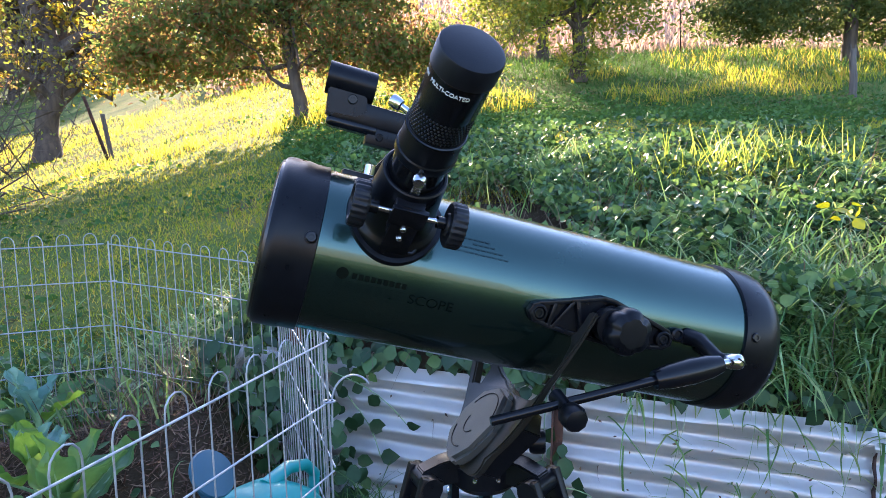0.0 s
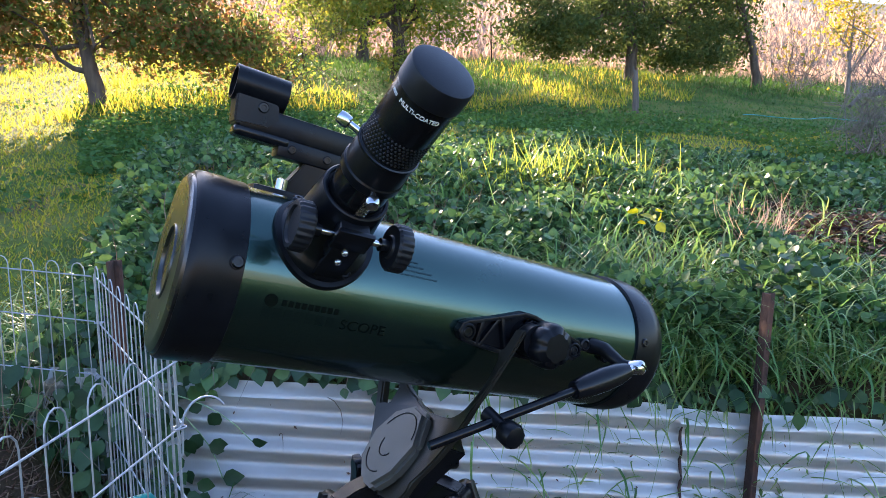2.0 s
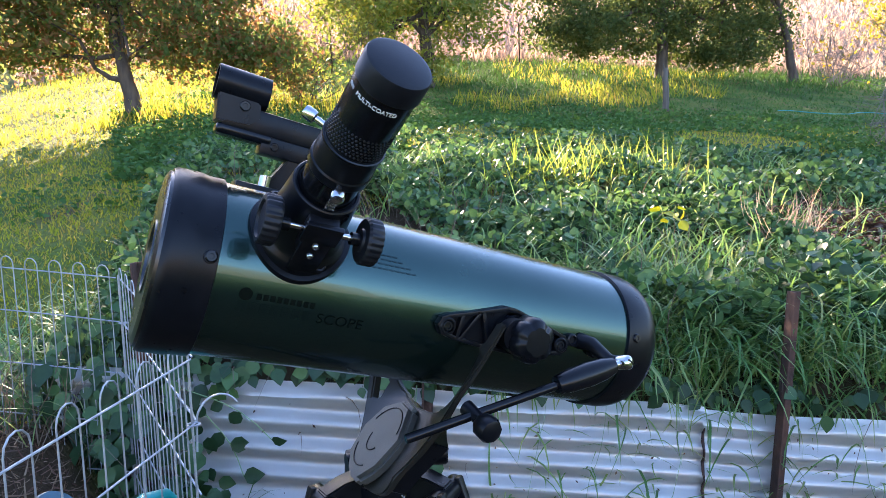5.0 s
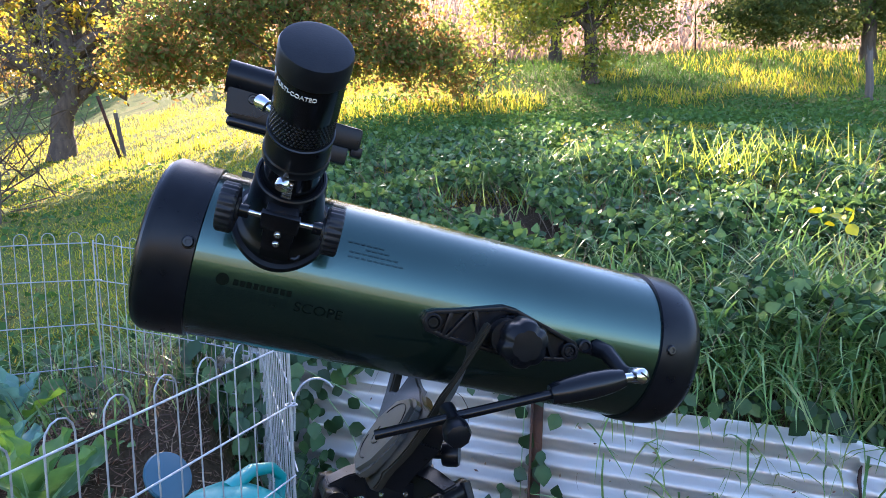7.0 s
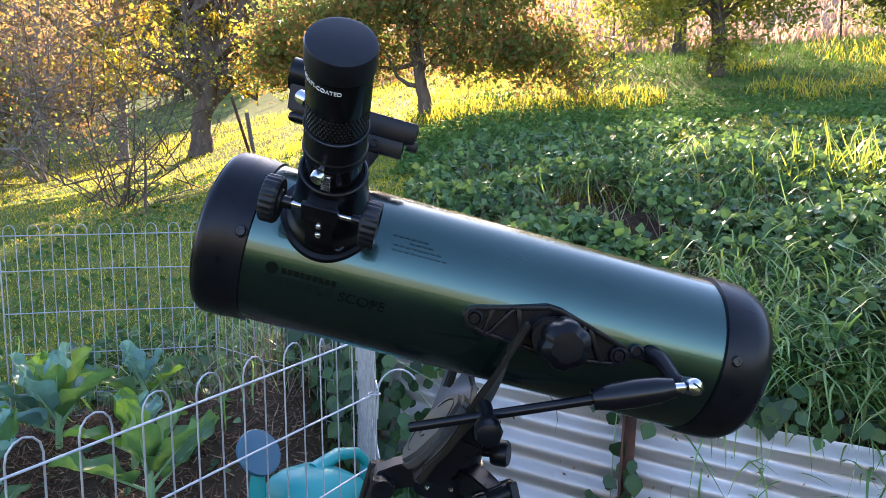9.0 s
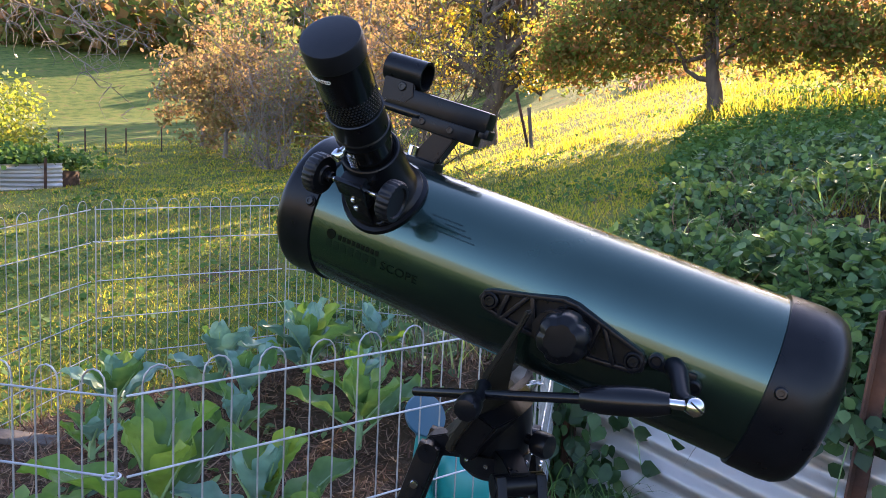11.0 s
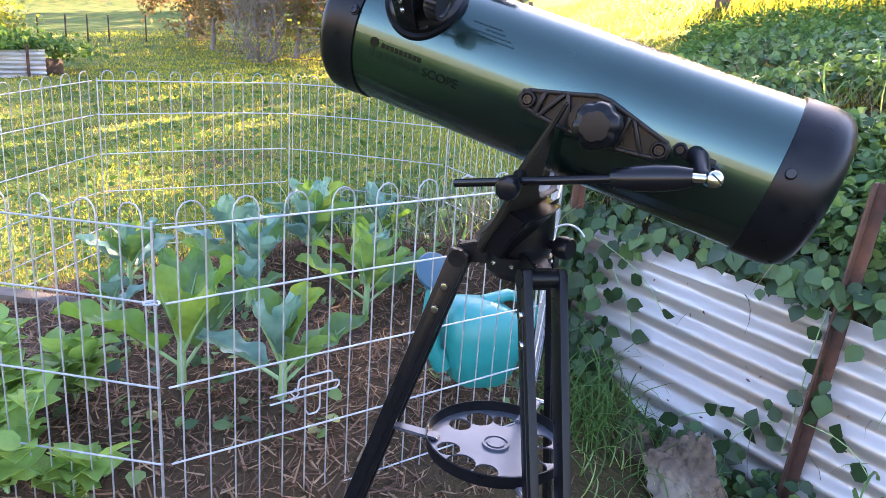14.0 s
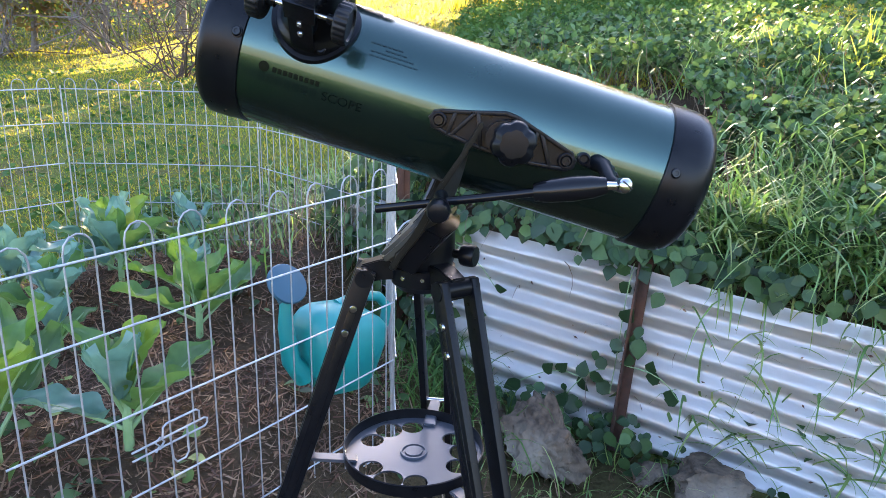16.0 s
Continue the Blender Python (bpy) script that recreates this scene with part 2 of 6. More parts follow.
def axes(normal, heading):
    """Frames with z along normal and y near heading."""
    nz = normal / np.linalg.norm(normal, axis=1, keepdims=True)
    x = np.cross(heading, nz)
    x /= np.linalg.norm(x, axis=1, keepdims=True) + 1e-9
    y = np.cross(nz, x)
    return np.stack([x, y, nz], axis=2)


def part(name, bm, material, parent=None, label="", smooth=True):
    """Links a bmesh as one mesh object, under a thing or a part."""
    me = bpy.data.meshes.new(name)
    bmesh.ops.recalc_face_normals(bm, faces=bm.faces)
    bm.to_mesh(me)
    bm.free()
    me.materials.append(material)
    if smooth:
        me.polygons.foreach_set("use_smooth", [True] * len(me.polygons))
        me.set_sharp_from_angle(angle=radians(38))
    ob = new(name, me)
    if parent:
        ob.parent = parent
    if label:
        ob["label"] = label
    return ob


def thing(name, m, label, category, group="", kind=""):
    ob = new(name)
    ob.empty_display_size = 0.05
    ob.matrix_world = m
    return tagged(ob, label, category, group, kind)


def lathe(profile, steps=40, m=Matrix(), closed=False):
    """A turned shape round z. profile: (radius, z) pairs."""
    bm = bmesh.new()
    rings = []
    for r, z in profile:
        if r < 1e-6:
            rings.append([bm.verts.new(m @ Vector((0, 0, z)))])
        else:
            rings.append([bm.verts.new(m @ Vector((r * math.cos(2 * math.pi * i / steps), r * math.sin(2 * math.pi * i / steps), z))) for i in range(steps)])
    for a, b in zip(rings, rings[1:]):
        for i in range(steps):
            j = (i + 1) % steps
            f = [a[i % len(a)], a[j % len(a)], b[j % len(b)], b[i % len(b)]]
            f = list(dict.fromkeys(f))
            if len(f) > 2:
                bm.faces.new(f)
    return bm


def box(size, m=Matrix(), bevel=0.0, seg=2):
    bm = bmesh.new()
    bmesh.ops.create_cube(bm, size=1)
    bmesh.ops.scale(bm, vec=size, verts=bm.verts)
    if bevel:
        bmesh.ops.bevel(bm, geom=bm.edges[:], offset=bevel, segments=seg, affect="EDGES", profile=0.6)
    bmesh.ops.transform(bm, matrix=m, verts=bm.verts)
    return bm


def join(*bms):
    out = bms[0]
    for b in bms[1:]:
        me = bpy.data.meshes.new("tmp")
        b.to_mesh(me)
        out.from_mesh(me)
        b.free()
        bpy.data.meshes.remove(me)
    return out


def rod(points, radii, steps=10, cap=True):
    """A round bar along points; radii: one or one each."""
    pts = [Vector(p) for p in points]
    rs = [radii] * len(pts) if isinstance(radii, (int, float)) else radii
    bm = bmesh.new()
    rings = []
    ref = None
    for i, p in enumerate(pts):
        d = (pts[min(i + 1, len(pts) - 1)] - pts[max(i - 1, 0)]).normalized()
        if ref is None:
            ref = d.orthogonal().normalized()
        ref = (ref - d * ref.dot(d)).normalized()
        o = d.cross(ref)
        rings.append([bm.verts.new(p + (ref * math.cos(2 * math.pi * k / steps) + o * math.sin(2 * math.pi * k / steps)) * rs[i]) for k in range(steps)])
    for a, b in zip(rings, rings[1:]):
        for k in range(steps):
            bm.faces.new((a[k], a[(k + 1) % steps], b[(k + 1) % steps], b[k]))
    if cap:
        bm.faces.new(rings[0][::-1])
        bm.faces.new(rings[-1])
    return bm


def prism(outline, z0, z1, m=Matrix(), bevel=0.0):
    """An outline in x, y drawn out from z0 to z1."""
    bm = bmesh.new()
    lo = [bm.verts.new((x, y, z0)) for x, y in outline]
    hi = [bm.verts.new((x, y, z1)) for x, y in outline]
    bm.faces.new(lo[::-1])
    bm.faces.new(hi)
    for i in range(len(lo)):
        j = (i + 1) % len(lo)
        bm.faces.new((lo[i], lo[j], hi[j], hi[i]))
    if bevel:
        bmesh.ops.bevel(bm, geom=bm.edges[:], offset=bevel, segments=2, affect="EDGES")
    bmesh.ops.transform(bm, matrix=m, verts=bm.verts)
    return bm


def frame_at(origin, z, x=(1, 0, 0)):
    """A pose at origin with z along the given way and x near the other."""
    z = Vector(z).normalized()
    x = Vector(x)
    x = (x - z * x.dot(z)).normalized()
    y = z.cross(x)
    m = Matrix((x, y, z)).transposed().to_4x4()
    m.translation = Vector(origin)
    return m


def stuff(name, me, label, category):
    return tagged(new(name, me), label, category, kind="stuff")


# ---- ground ----
WALL_A, WALL_B = 1.737, -0.232       # the wall's line: y = A + B x


def smooth(a, b, v):
    t = np.clip((v - a) / (b - a), 0, 1)
    return t * t * (3 - 2 * t)


def ground_z(x, y):
    """The height of the ground: a terrace in front of the iron wall, a bank behind it, and the hillside."""
    x, y = np.asarray(x, float), np.asarray(y, float)
    d = np.hypot(x, y)
    az = np.degrees(np.arctan2(x, np.maximum(y, 1e-3)))
    # hillside straight ahead and to the right
    yy = y
    right = 0.31 + 0.30 * np.minimum(yy - 1.7, 1.3) + 0.20 * np.clip(yy - 3.0, 0, 6.4) + 0.30 * np.clip(yy - 9.4, 0, 9) + 0.41 * np.clip(yy - 18.4, 0, 44) + 0.10 * np.clip(yy - 62.4, 0, 1e9)
    left = 0.03 + 0.12 * np.logaddexp(0, (y - 1.4) * 3) / 3 + 0.06 * np.clip(d - 16, 0, 30) + 0.24 * np.clip(d - 46, 0, 1e9)
    w = smooth(-1.25, -0.35, x)
    w2 = smooth(-48, -3, az)
    k = smooth(1.9, 3.6, y)
    w = w * (1 - k) + w2 * k
    hill = left * (1 - w) + right * w
    terrace = -0.05 - 0.17 * smooth(-0.45, 0.2, x) * smooth(0.55, 1.45, y)
    bed = 0.14 * np.exp(-(((x + 1.08) / 0.82) ** 2 + ((y - 1.06) / 0.82) ** 2) ** 4)
    behind = y - (WALL_A + WALL_B * x)
    step = smooth(0.03, 0.09, behind)
    near = terrace * (1 - step) + hill * step
    u = smooth(-0.42, -0.75, x)
    low = np.where(y < 1.2, terrace, terrace * (1 - smooth(1.2, 1.9, y)) + hill * smooth(1.2, 1.9, y))
    z = near * (1 - u) + low * u
    out = smooth(2.3, 2.7, y)
    z = z * (1 - out) + hill * out
    bumps = 0.02 * np.sin(x * 3.1 + 1.3) * np.sin(y * 2.7) + 0.05 * np.sin(x * 0.7) * np.sin(y * 0.9 + 2) * smooth(3, 8, d)
    return z + bed + bumps * smooth(2.2, 3.5, d)


def spread(lo, hi, fine, far, grow):
    v = list(np.arange(lo, hi + 1e-6, fine))
    s, a = fine, v[-1]
    while a < far:
        s *= grow
        a += s
        v.append(a)
    s, a = fine, v[0]
    while a > -far:
        s *= grow
        a -= s
        v.insert(0, a)
    return np.array(v)


gx, gy = spread(-2.2, 2.2, 0.045, 900, 1.06), spread(0.0, 3.2, 0.03, 900, 1.06)
GX, GY = np.meshgrid(gx, gy)
GZ = ground_z(GX, GY)
nxx = len(gx)
idx = np.arange(len(gx) * len(gy)).reshape(len(gy), nxx)
quads = np.stack([idx[:-1, :-1], idx[:-1, 1:], idx[1:, 1:], idx[1:, :-1]], -1).reshape(-1, 4)
gme = mesh_np("ground", np.stack([GX, GY, GZ], -1).reshape(-1, 3), quads, GROUND)
col = gme.color_attributes.new("cover", "FLOAT_COLOR", "POINT")
dist = np.hypot(GX, GY)
azg = np.degrees(np.arctan2(GX, np.maximum(GY, 1e-3)))
hay = smooth(17.5, 20, GY + 0.35 * np.maximum(GX - 8, 0)) * smooth(-22, -13, azg) * (1 - smooth(60, 110, dist) * 0.4)
bare = smooth(1.0, 0.8, np.hypot((GX + 1.08) / 1.0, (GY - 1.06) / 1.0)) * 0.95
front = smooth(0.02, -0.05, GY - (WALL_A + WALL_B * GX)) * smooth(-0.75, -0.5, GX + 0.12 * np.sin(GY * 3.1)) * smooth(2.6, 1.2, dist + 0.35 * np.sin(GX * 2.7 + 1) * np.sin(GY * 2.1)) * 0.9
# bare earth under the brambles; its dark colour doubles as shade between leaves
under = smooth(0.02, 0.10, GY - (WALL_A + WALL_B * GX)) * smooth(-0.7, -0.45, GX) * smooth(6.0, 4.6, dist) * smooth(61, 54, azg) * 0.95
cov = np.stack([hay, np.maximum(np.maximum(bare, front), under), 0 * hay, 0 * hay + 1], -1)
col.data.foreach_set("color", cov.astype(np.float32).ravel())
ground = tagged(new("ground", gme), "grassy hillside with bare garden earth and a dry meadow above", "ground", kind="structure")

# ---- corrugated iron retaining wall ----
WDIR = Vector((1, WALL_B, 0)).normalized()
WNOR = Vector((WDIR.y, -WDIR.x, 0))          # towards the garden


def wall_top(x):
    return 0.345 - 0.105 * x


def sheet(x0, x1, rows=8, pitch=0.0762, lift=0.0, nose=0.0):
    """One sheet of corrugated iron, its ribs running along the wall."""
    bm = bmesh.new()
    along = 26
    n = rows * 10
    grid = []
    for i in range(along + 1):
        x = x0 + (x1 - x0) * i / along
        col_ = []
        for j in range(n + 1):
            d = j / 10 * pitch
            o = 0.0135 * math.cos(2 * math.pi * j / 10 + math.pi) + nose + 0.004 * math.sin(x * 5 + j * 0.05)
            z = wall_top(x) + lift - d + 0.004 * math.sin(x * 9.0) * (j < 6)
            p = Vector((x, WALL_A + WALL_B * x, z)) + WNOR * o
            col_.append(bm.verts.new(p))
        grid.append(col_)
    for a, b in zip(grid, grid[1:]):
        for j in range(n):
            bm.faces.new((a[j], a[j + 1], b[j + 1], b[j]))
    bmesh.ops.solidify(bm, geom=bm.faces[:], thickness=0.0012)
    return bm


iron_wall = thing("wall_iron", Matrix(), "low retaining wall of weathered corrugated iron sheets", "wall", kind="structure")
for k, (x0, x1, lift, nose) in enumerate(((-0.74, 1.05, 0.0, 0.0), (1.035, 2.6, -0.006, 0.004))):
    part("iron_sheet", sheet(x0, x1, 8, 0.0762, lift, nose), IRON, iron_wall)


def steel_post(x, z_top, lean, label, z0=-0.35, off=0.03, w=0.036):
    y = WALL_A + WALL_B * x
    base = Vector((x, y, z0)) + WNOR * off
    top = Vector((x + lean, y - WALL_B * 0, z_top)) + WNOR * off
    m = frame_at(base, top - base, (1, WALL_B, 0))
    h = (top - base).length
    t = thing("steel_post", m, label, "post", "steel posts at the iron wall")
    # an angle section: two flanges with rounded corner
    part("flange", box((w, 0.005, h), pose(0, 0, h / 2), 0.0012), RUST, t)
    part("flange", box((0.005, 0.032, h), pose(0.0025 - w / 2, -0.0185, h / 2), 0.0012), RUST, t)
    return t


steel_post(0.262, 0.63, 0.055, "rusty angle-iron post leaning before the corrugated wall", w=0.030)
steel_post(1.20, 0.56, 0.075, "rusty angle-iron post with tall grass round it", off=0.035)
steel_post(-0.43, 0.70, 0.0, "rusty angle-iron post at the wall's end by the wire pen", w=0.024)

# ---- wire pen ----
PEN = [(-0.514, 0.491, 0.535), (-0.226, 1.161, 0.585), (-0.484, 1.764, 0.665), (-1.034, 1.91, 0.735), (-1.65, 1.69, 0.735), (-1.95, 1.10, 0.70), (-1.70, 0.46, 0.60), (-1.10, 0.18, 0.535)]
RAILS = (0.0, 0.115, 0.252, 0.385, 0.518, 0.60)


def pen_panel(a, b, name="pen_panel"):
    """One wire panel: hooped uprights in pairs, and cross rails."""
    A, B = Vector(a), Vector(b)
    flat = Vector((B.x - A.x, B.y - A.y, 0))
    L = flat.length - 0.012
    d = flat.normalized()
    slope = (B.z - A.z) / flat.length
    nor = Vector((d.y, -d.x, 0))
    t = thing(name, Matrix.Translation(A), "zinc-plated wire panel of an octagonal pen with hooped tops", "fence panel", "pen panels round the vegetable bed")
    start = 0.006
    n_h = 9
    gap = L / (n_h * 2 - 1 + 1)
    for i in range(n_h):
        x0 = start + gap * (2 * i + 0.5)
        x1 = x0 + gap
        pts = [d * x0 + Vector((0, 0, slope * x0 - 0.63)), d * x0 + Vector((0, 0, slope * x0 + 0.012))]
        for k in range(1, 6):
            an = math.pi * k / 6
            xc = (x0 + x1) / 2 - math.cos(an) * gap / 2
            pts.append(d * xc + Vector((0, 0, slope * xc + 0.012 + math.sin(an) * gap * 0.62)))
        pts += [d * x1 + Vector((0, 0, slope * x1 + 0.012)), d * x1 + Vector((0, 0, slope * x1 - 0.63))]
        part("upright", rod(pts, 0.0014, 6), WIRE, t)
    for dz in RAILS:
        sag = 0.004 * math.sin(dz * 40)
        p = [d * (start + L * u) + nor * 0.0032 + Vector((0, 0, slope * (start + L * u) - dz - sag * math.sin(math.pi * u))) for u in (0, 0.25, 0.5, 0.75, 1)]
        part("rail", rod(p, 0.0018, 6), ZINC, t)
    # the loop that hooks on to the next panel
    c = d * L + Vector((0, 0, slope * L - RAILS[1]))
    ring = [c + Vector((0.011 * math.cos(u), 0.011 * math.sin(u), 0.002 * u / 6)) + nor * 0.004 for u in np.linspace(0, 6.1, 14)]
    part("hook", rod(ring, 0.0019, 6), ZINC, t)
    end = d * (L + 0.003)
    part("end_upright", rod([end + Vector((0, 0, slope * L - 0.64)), end + Vector((0, 0, slope * L + 0.01))], 0.0024, 6), WIRE, t)
    return t


for i in range(len(PEN)):
    pen_panel(PEN[i], PEN[(i + 1) % len(PEN)])

# rust running down the lap of two sheets, flecks on the iron, a hook of wire on the pen's corner
seam = [Vector((1.036 + 0.004 * math.sin(k * 1.7), WALL_A + WALL_B * 1.036, wall_top(1.036) - 0.05 - 0.5 * k / 24)) + WNOR * (0.0135 + 0.0135 * math.cos(2 * math.pi * (0.05 + 0.5 * k / 24) / 0.0762 + math.pi)) for k in range(25)]
part("rust_seam", rod(seam, [0.002 + 0.003 * abs(math.sin(k * 0.9)) for k in range(25)], 6), RUST, iron_wall, "rusty lap of two sheets")
hook = thing("wire_hook", Matrix.Translation((-0.226, 1.161, 0.466)), "bent zinc wire hook on the pen's corner", "hook")
part("wire", rod([(0.0, 0.0, -0.05), (0.002, 0.0, -0.01)] + [(0.038 - 0.036 * math.cos(u), 0.016 - 0.016 * math.cos(u), 0.045 * math.sin(u)) for u in np.linspace(0, 2.6, 12)], 0.0020, 8), ZINC, hook)

# a plain wall added unseen behind the camera to shape skylight and reflections
unseen_wall = thing("wall_unseen", pose(0.4, -15.0, 0), "plain greyish wall added unseen to shape light and reflections", "wall", kind="structure")
part("render_coat", box((22.0, 0.25, 3.0), pose(0, 0, 1.3), 0.01), RENDER, unseen_wall)

# ---- telescope ----
AX = Vector((0.93579, 0.22216, -0.27374)).normalized()
SIDE = Vector((0.23099, -0.97296, 0.0)).normalized()
UPT = SIDE.cross(AX) if SIDE.cross(AX).z > 0 else AX.cross(SIDE)
TUBE0 = Vector((0.0, 0.5391, 0.7779))
TM = Matrix((AX, SIDE, UPT)).transposed().to_4x4()
TM.translation = TUBE0
# local: x along the tube to its rear, y towards the filming side, z up across it
R = 0.0656
GLOSS = solid("glossy_black", (0.004, 0.004, 0.005), (0.006, 0.006, 0.006), rough=0.28, scale=30, spec=0.6)
scope = thing("telescope", Matrix.Translation(TUBE0), "dark green reflector telescope with black rings on a small tripod", "telescope")
LX = frame_at((0, 0, 0), (1, 0, 0), (0, 1, 0))
T3 = TM.to_3x3().to_4x4()


def spart(name, bm, material, parent=None, label="", smooth=True):
    """A part given in the tube's own axes."""
    bmesh.ops.transform(bm, matrix=T3, verts=bm.verts)
    return part(name, bm, material, parent, label, smooth)


spart("tube", lathe([(R - 0.002, -0.13), (R, -0.13), (R, 0.27), (R - 0.002, 0.27)], 96, LX), GREEN, scope, "dark green lacquered metal tube")
spart("front_ring", lathe([(R - 0.004, -0.151), (R + 0.0008, -0.1515), (R + 0.0024, -0.149), (R + 0.0026, -0.146), (R + 0.0026, -0.132), (R + 0.0018, -0.128), (R + 0.0018, -0.1165), (R - 0.001, -0.1155)], 96, LX), BLACK, scope)
spart("rear_ring", lathe([(R - 0.001, 0.2545), (R + 0.0022, 0.2552), (R + 0.0026, 0.258), (R + 0.0026, 0.278), (R + 0.0012, 0.287), (R - 0.003, 0.2945), (R - 0.010, 0.299), (R - 0.02, 0.301), (0, 0.302)], 96, LX), BLACK, scope)
cover = spart("dust_cover", lathe([(R - 0.0005, -0.150), (R - 0.001, -0.1535), (R - 0.005, -0.1555), (R - 0.009, -0.1553), (R - 0.016, -0.1545), (0.0275, -0.1545), (0.0268, -0.1556), (0.0255, -0.1557), (0.0245, -0.1535), (0.0235, -0.1530), (0, -0.1530)], 96, LX), GLOSS, scope, "glossy black dust cover with a small inner cap")


def screw(m, r=0.0042):
    b = lathe([(r * 1.25, -0.001), (r * 1.25, 0.0006), (r * 1.0, 0.0014), (r * 0.6, 0.0014), (r * 0.5, 0.0006), (0, 0.0006)], 16, m)
    return b


def on_tube(s, ang, h=0.0):
    """A pose on the tube's skin at s along it, ang degrees up from the filming side; z points outward, x to the rear."""
    a = radians(ang)
    out = Vector((0, math.cos(a), math.sin(a)))
    return frame_at(Vector((s, 0, 0)) + out * (R + h), out, (1, 0, 0))


for s, h in ((-0.1215, 0.003), (0.2635, 0.0026)):
    for ang in (10, 130, 250):
        m = on_tube(s, ang, h)
        spart("screw_pad", lathe([(0.0050, -0.002), (0.0047, 0.0003), (0.0042, 0.0004), (0.0038, -0.0005), (0, -0.0005)], 20, m), BLACK, scope)
        spart("screw", screw(m @ Matrix.Translation((0, 0, 0.0004)), 0.0032), SATIN, scope)

# focuser: its axis leaves the tube at FANG degrees
FS, FANG = -0.0635, 38.0
fa = radians(FANG)
FOUT = Vector((0, math.cos(fa), math.sin(fa)))
FM = frame_at(Vector((FS, 0, 0)), FOUT, (1, 0, 0)) @ Matrix.Diagonal((1, -1, 1, 1))      # local z = distance from the tube's axis, x to the rear, y across
foc = spart("focuser", lathe([(0.0335, 0.058), (0.0338, 0.0665), (0.0325, 0.0695), (0.030, 0.071), (0.0285, 0.0745), (0.0275, 0.080), (0.0262, 0.092), (0.0248, 0.106), (0.0240, 0.1165), (0.0236, 0.1192), (0.0226, 0.1200), (0.0212, 0.1198), (0.0206, 0.1175), (0.0190, 0.117)], 56, FM), BLACK, scope, "black rack-and-pinion focuser")
# saddle flange that follows the tube
fl = lathe([(0.0001, 0.0), (0.037, 0.0), (0.0375, -0.003), (0.036, -0.012)], 56, Matrix())
for v in fl.verts:
    yy = v.co.y
    v.co.z += math.sqrt(max((R + 0.0035) ** 2 - yy * yy, 0))
bmesh.ops.transform(fl, matrix=FM, verts=fl.verts)
spart("saddle", fl, BLACK, foc)
draw = spart("draw_tube", lathe([(0.0192, 0.108), (0.0192, 0.143), (0.017, 0.143)], 48, FM), solid("black_chrome", (0.045, 0.046, 0.05), rough=0.14, metal=0.9), foc, "shiny dark draw tube")
spart("rack", box((0.006, 0.002, 0.026), FM @ pose(0, -0.0196, 0.124), 0.0005), CHROME, foc, "chrome rack")
for i in range(9):
    spart("rack_tooth", box((0.006, 0.0014, 0.0012), FM @ pose(0, -0.0212, 0.1135 + i * 0.0026), 0.0002), CHROME, foc)
spart("pinion_block", box((0.021, 0.013, 0.030), FM @ pose(0, -0.0265, 0.100), 0.0025), BLACK, foc)
spart("pinion_lid", box((0.025, 0.004, 0.018), FM @ pose(0, -0.0325, 0.1085), 0.001), SATIN, foc)
spart("pinion_plate", box((0.020, 0.0035, 0.034), FM @ pose(0, -0.0325, 0.083), 0.001), SATIN, foc)
for z in (0.097, 0.086):
    spart("screw", screw(FM @ pose(0, -0.0345, z, 90, 0, 0), 0.0021), CHROME, foc, "small bright screw")
spart("screw", screw(on_tube(-0.050, 15.5, 0.0075), 0.0036), SATIN, foc)
spart("screw", screw(on_tube(-0.083, 60, 0.0075), 0.0036), SATIN, foc)
spart("shaft", rod([FM @ Vector((-0.036, -0.028, 0.106)), FM @ Vector((0.036, -0.028, 0.106))], 0.0022, 12), CHROME, foc, "chrome pinion shaft")


def ribbed_knob(m, r, h, ribs=22):
    """A round knob with finger ribs and a dished face, along z."""
    bm = bmesh.new()
    prof = [(0.0, 0.0), (0.45, 0.0), (0.5, 0.12), (0.9, 0.12), (1.0, 0.25), (1.0, 0.9), (0.93, 1.0), (0.75, 1.0), (0.7, 0.86), (0.3, 0.84), (0.0, 0.84)]
    n = ribs * 4
    rings = []
    for pr, pz in prof:
        if pr == 0:
            rings.append([bm.verts.new(m @ Vector((0, 0, pz * h)))])
            continue
        ring = []
        for i in range(n):
            k = 1.0 if pr < 0.92 else (1.0 - (0.045 if i % 4 in (0, 3) else 0.0))
            a = 2 * math.pi * i / n
            ring.append(bm.verts.new(m @ Vector((r * pr * k * math.cos(a), r * pr * k * math.sin(a), pz * h))))
        rings.append(ring)
    for a, b in zip(rings, rings[1:]):
        for i in range(n):
            j = (i + 1) % n
            f = list(dict.fromkeys([a[i % len(a)], a[j % len(a)], b[j % len(b)], b[i % len(b)]]))
            bm.faces.new(f)
    return bm


for sgn in (-1, 1):
    m = FM @ frame_at((sgn * 0.027, -0.028, 0.106), (sgn, 0, 0), (0, 0, 1))
    spart("focus_knob", ribbed_knob(m, 0.0165, 0.0125), RUBBER, foc, "black ribbed focusing knob")
    spart("knob_boss", lathe([(0.0, -0.006), (0.0045, -0.006), (0.0045, 0.001), (0, 0.001)], 16, m), SATIN, foc)
# eyepiece holder and eyepiece
EY = FM
eyep = spart("eyepiece", lathe([(0.0168, 0.165), (0.0192, 0.166), (0.0192, 0.186), (0.0196, 0.187), (0.0196, 0.213), (0.0188, 0.214), (0.0188, 0.2155), (0.0, 0.2155)], 56, EY), SATIN, scope, "black eyepiece with white lettering and a cap")
